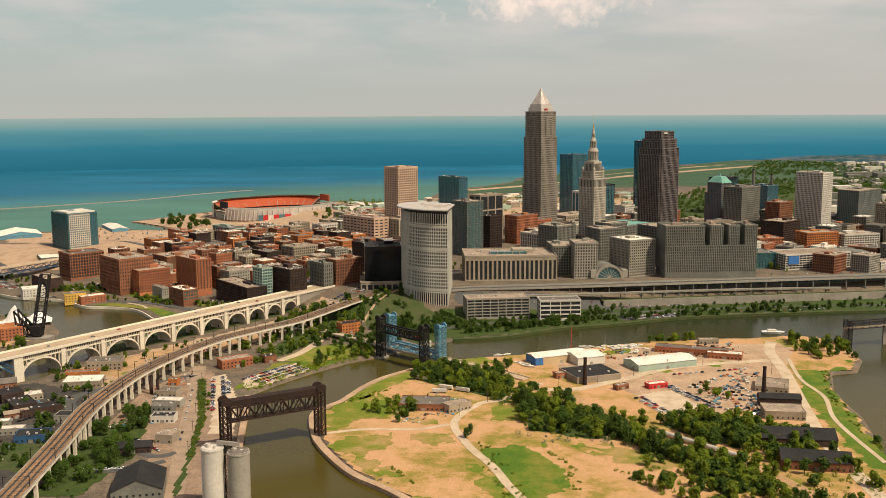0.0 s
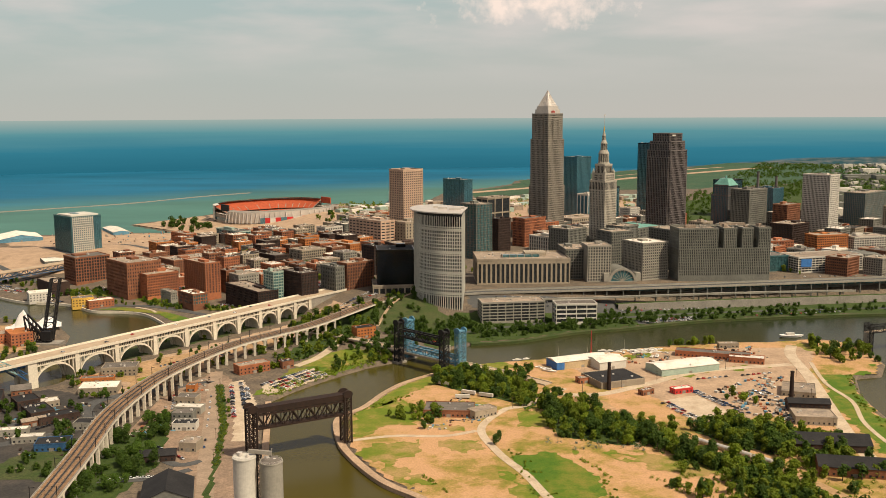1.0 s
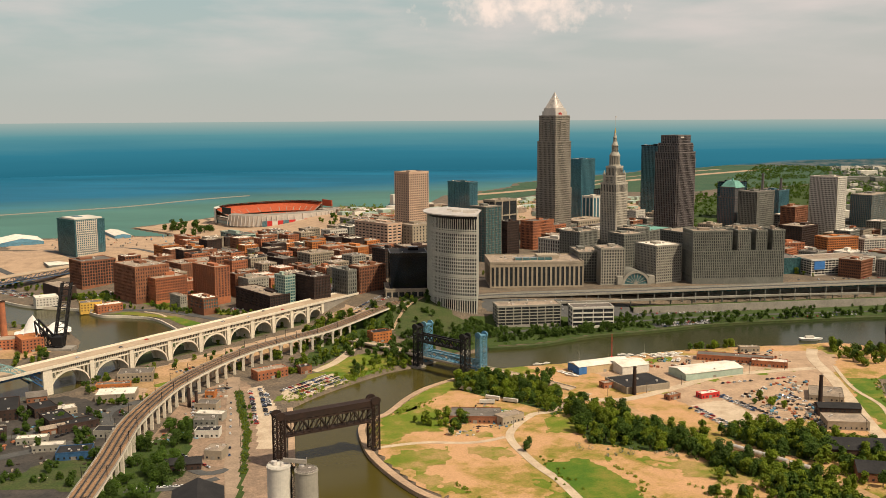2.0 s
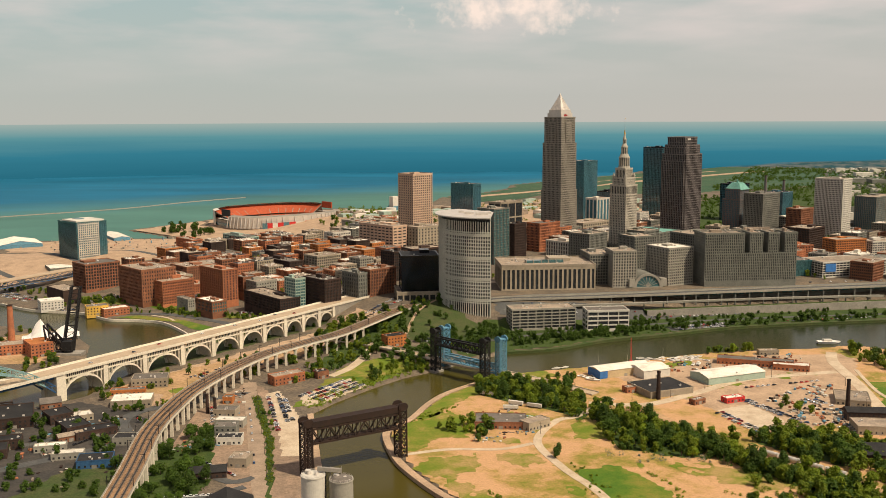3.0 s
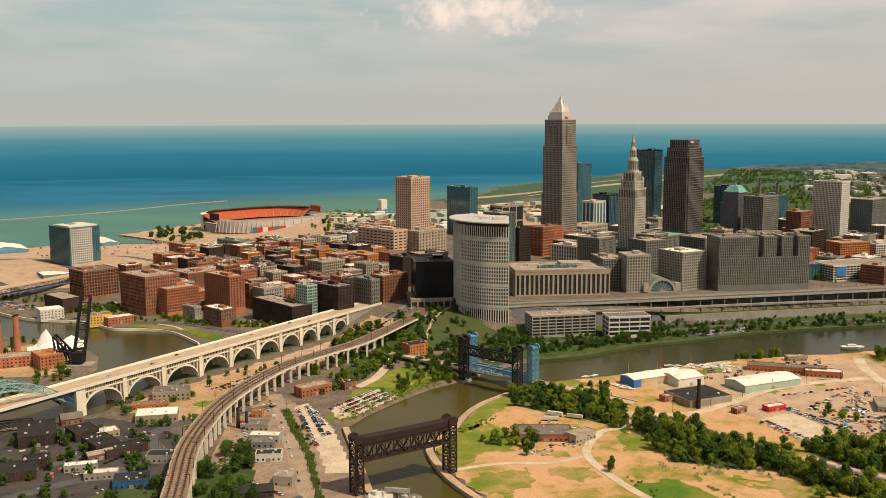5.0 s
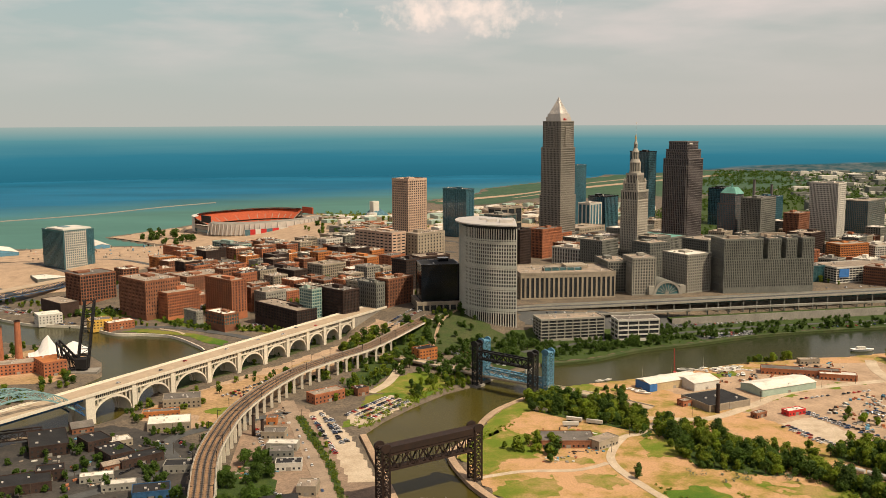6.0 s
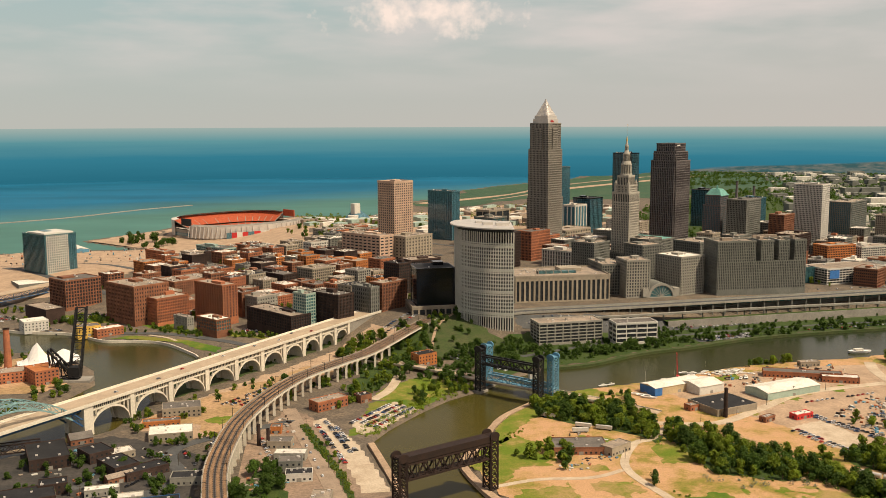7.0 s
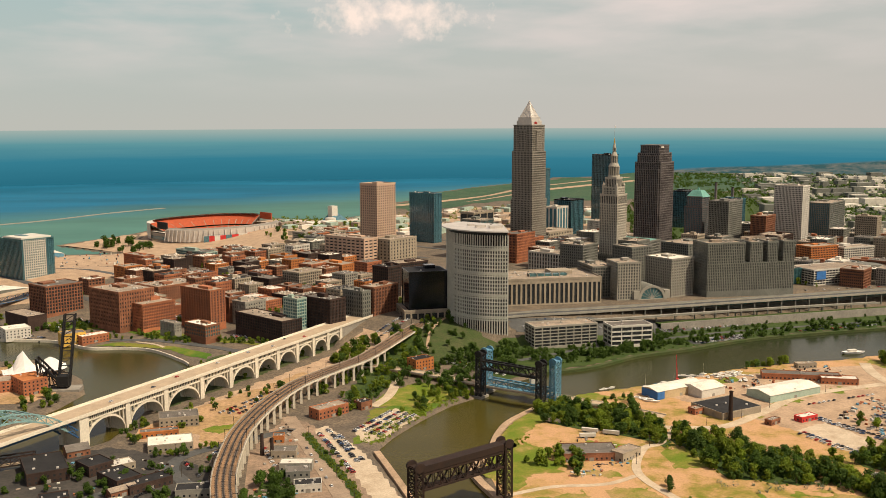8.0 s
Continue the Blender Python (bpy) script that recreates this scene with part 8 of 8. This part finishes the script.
for x, y, a in ((-22, 934, -30), (2, 902, -28), (18, 893, -28), (-4, 889, -5)):
    trailer(x, y, a)
for i in range(4):
    c = Vector((178, 765)).lerp(Vector((224, 710)), (i + 0.5) / 4)
    top = thing("goods_wagon", pose(c.x, c.y, 3.4, 0, 0, -50), "grey goods wagon standing on the siding", "wagon", "goods wagons")
    part("body", Geo().frustum(1.9, -8, 1.9, 8, 14).mesh("body", M_STEELROOF), None, top).matrix_basis = pose(0, 0, 2.7, 0, 90, 0)
    part("bogie", Geo().box(-6.5, -1.1, 0, -4.5, 1.1, 1.0), M_BLACKSTEEL, top)
    part("bogie", Geo().box(4.5, -1.1, 0, 6.5, 1.1, 1.0), M_BLACKSTEEL, top)


def boat(x, y, turn, s, mast=False, z=0.0):
    top = thing("boat", pose(x, y, z, 0, 0, turn) @ Matrix.Diagonal((s, s, s, 1)), "white sailing boat with a mast" if mast else "small white motor boat", "boat", "boats by the yard")
    rows = []
    for x0, w, d in ((-5, 1.3, 0.2), (-2, 1.6, -0.3), (2, 1.4, -0.2), (4.4, 0.6, 0.2), (5.6, 0.05, 0.6)):
        rows.append([(x0, -w, 1.1), (x0, -w * 0.6, d), (x0, w * 0.6, d), (x0, w, 1.1)])
    part("hull", Geo().sweep(rows, closed=True), M_TARP, top)
    part("cabin", Geo().box(-2.4, -0.9, 1.1, 1.4, 0.9, 2.0), M_WHITE, top)
    if mast:
        part("mast", Geo().frustum(0.12, 1, 0.07, 13, 6), M_STEELROOF, top)


BOAT_RNG = random.Random(8)
for x, y, a, m, z in ((105, 1042, 10, 1, 0), (128, 1050, 20, 0, 0), (137, 1046, 40, 1, 0), (160, 1075, -20, 0, 0), (184, 1080, 15, 1, 0), (84, 990, -30, 0, 3.2), (88, 982, -35, 0, 3.2), (80, 996, -20, 0, 3.2),
                      (190, 1062, 10, 0, 3.2), (198, 1066, 15, 0, 3.2), (206, 1068, 20, 0, 3.2), (214, 1070, 5, 0, 3.2), (206, 1038, 60, 0, 3.2), (212, 1040, 70, 0, 3.2), (241, 1046, 5, 0, 3.2), (60, 1040, 20, 0, 0), (70, 1044, 30, 0, 0)):
    boat(x, y, a, BOAT_RNG.uniform(0.9, 1.5), bool(m), z)
boat(395, 1140, 0, 2.6)
for k in range(16):
    boat(BOAT_RNG.uniform(150, 235), BOAT_RNG.uniform(1052, 1072), BOAT_RNG.uniform(0, 180), BOAT_RNG.uniform(0.8, 1.3), False, 3.1)


def crane(x, y, turn):
    """A crawler crane with a lattice boom in the boat yard."""
    top = thing("crawler_crane", pose(x, y, ground_z(x, y) + 0.2, 0, 0, turn), "red crawler crane with a lattice boom", "crane")
    for sy in (-1.7, 1.7):
        part("track", Geo().box(-2.8, sy - 0.45, 0, 2.8, sy + 0.45, 1.1), M_RUBBER, top)
    part("cab", Geo().box(-2.6, -1.5, 1.1, 1.8, 1.5, 3.6), M_REDPAINT, top)
    part("counterweight", Geo().box(-4.0, -1.4, 1.2, -2.7, 1.4, 2.9), M_BLACKSTEEL, top)
    boom = Geo()
    foot, tip = Vector((1.6, 0, 1.8)), Vector((9, 0, 26))
    for oy in (-0.5, 0.5):
        for ox in (-0.45, 0.45):
            boom.beam(foot + Vector((ox, oy, 0)), tip + Vector((ox * 0.3, oy * 0.3, 0)), 0.22)
    for k in range(12):
        p, q = foot.lerp(tip, k / 12), foot.lerp(tip, (k + 1) / 12)
        boom.beam(p + Vector((-0.4, -0.4, 0)), q + Vector((0.4, 0.4, 0)), 0.14).beam(p + Vector((0.4, 0.4, 0)), q + Vector((-0.4, -0.4, 0)), 0.14)
    part("boom", boom, M_REDPAINT, top)
    part("cable", Geo().beam(tip, (9, 0, 7), 0.1).beam(tip, (-3.2, 0, 3.0), 0.1), M_BLACKSTEEL, top)


crane(141, 1046, 80)


def pole(x, y, h=10):
    top = thing("utility_pole", pose(x, y, ground_z(x, y)), "weathered wooden utility pole with a cross arm", "pole", "utility poles")
    part("post", Geo().frustum(0.22, -1, 0.15, h, 7), M_BARK, top)
    part("cross_arm", Geo().beam((-1.3, 0, h - 0.8), (1.3, 0, h - 0.8), 0.2), M_BARK, top)


for x, y in ((-238, 930), (-229, 880), (-219, 830), (-209, 780), (-200, 730), (-345, 900), (-335, 850), (-365, 815), (-395, 790), (-420, 770), (-300, 880), (110, 905), (150, 920), (190, 945), (230, 972), (270, 985), (310, 995), (330, 950), (318, 880), (306, 800), (300, 720), (60, 880), (40, 860), (14, 820)):
    pole(x, y)

joined("town_trees", FAR_TREES, "green trees of the slopes, streets and thick wood", "trees")
joined("town_cars", FAR_CARS, "cars parked in rows before the station and the bank", "cars")


def scrap(name, outline, count, label, seed, tall=2.2):
    """Heaps of boxes, crates and wreckage too many to count."""
    rng = random.Random(seed)
    ox, oy = [p[0] for p in outline], [p[1] for p in outline]
    piles = [(Geo(), m) for m in (M_RUST, M_WHITE, M_CONCDK, M_BRICK, M_BLUESTEEL, M_ROOFTAN)]
    n = 0
    while n < count:
        x, y = rng.uniform(min(ox), max(ox)), rng.uniform(min(oy), max(oy))
        if not inside(x, y, outline) or noise.noise(Vector((x * 0.05, y * 0.05, seed))) < -0.05:
            continue
        n += 1
        w, d, z = rng.uniform(0.8, 4.5), rng.uniform(0.8, 2.6), ground_z(x, y)
        q = rng.uniform(0, 3.14)
        c, s = math.cos(q), math.sin(q)
        pts = [(x + c * a * w / 2 - s * b * d / 2, y + s * a * w / 2 + c * b * d / 2) for a, b in ((-1, -1), (1, -1), (1, 1), (-1, 1))]
        rng.choice(piles)[0].prism(pts, z, z + rng.uniform(0.5, tall))
    items = [(g.mesh("heap", m), Matrix.Identity(4)) for g, m in piles if g.v]
    joined(name, items, label, "scrap")


scrap("scrap_heap", [(235, 905), (300, 960), (320, 950), (300, 850), (280, 800), (250, 830)], 240, "rusty and white scrap heaped in the yard", 2)
scrap("boat_yard_clutter", [(80, 980), (110, 1035), (220, 1075), (330, 1085), (330, 1030), (230, 1010), (180, 1010)], 170, "boat cradles, crates and gear in the boat yard", 3)
scrap("yard_clutter", [(-285, 780), (-262, 980), (-250, 960), (-245, 800)], 90, "crates and gear in the yards by the viaduct", 4, 1.6)
scrap("yard_clutter", [(-470, 760), (-310, 700), (-310, 900), (-440, 900)], 120, "crates and gear between the workshops", 5, 1.6)
scrap("ruin_rubble", [(-45, 800), (12, 805), (30, 850), (-10, 890), (-40, 880)], 110, "concrete rubble around the ruined warehouse", 6, 1.2)
scrap("port_clutter", [(-900, 2100), (-780, 2240), (-600, 2180), (-540, 2000), (-800, 1950)], 130, "containers and gear on the port apron", 7, 6)


def lakefront():
    """Low sheds and trees on the flat land between the town and the lake."""
    rng = random.Random(44)
    edge = [(-240, 2230), (0, 2180), (480, 2320), (640, 2690), (150, 2940), (-40, 2860), (-140, 2770), (-270, 2820), (-270, 2520)]
    sheds, crowns = [Geo(), Geo(), Geo()], []
    for _ in range(900):
        x, y = rng.uniform(-270, 640), rng.uniform(2180, 2940)
        if not inside(x, y, edge):
            continue
        z = ground_z(x, y)
        if rng.random() < 0.32:
            w, d, h = rng.uniform(12, 48), rng.uniform(10, 28), rng.uniform(4, 12)
            q = radians(42)
            c, s = math.cos(q), math.sin(q)
            rng.choice(sheds).prism([(x + c * a * w / 2 - s * b * d / 2, y + s * a * w / 2 + c * b * d / 2) for a, b in ((-1, -1), (1, -1), (1, 1), (-1, 1))], z, z + h)
        else:
            r = rng.uniform(3, 5.5)
            crowns.append((x, y, z + r * 0.7, r))
    joined("lakefront_sheds", [(g.mesh("shed", m), Matrix.Identity(4)) for g, m in zip(sheds, (M_ROOFWHITE, M_ROOFTAN, M_GREENROOF))], "low pale sheds along the lakefront", "sheds")
    tagged(new("lakefront_trees", raw_mesh("lakefront_trees", leaf_cloud(rng, crowns, 26, 2.6), M_LEAF)), "green trees along the lakefront", "trees", "", "stuff")


lakefront()
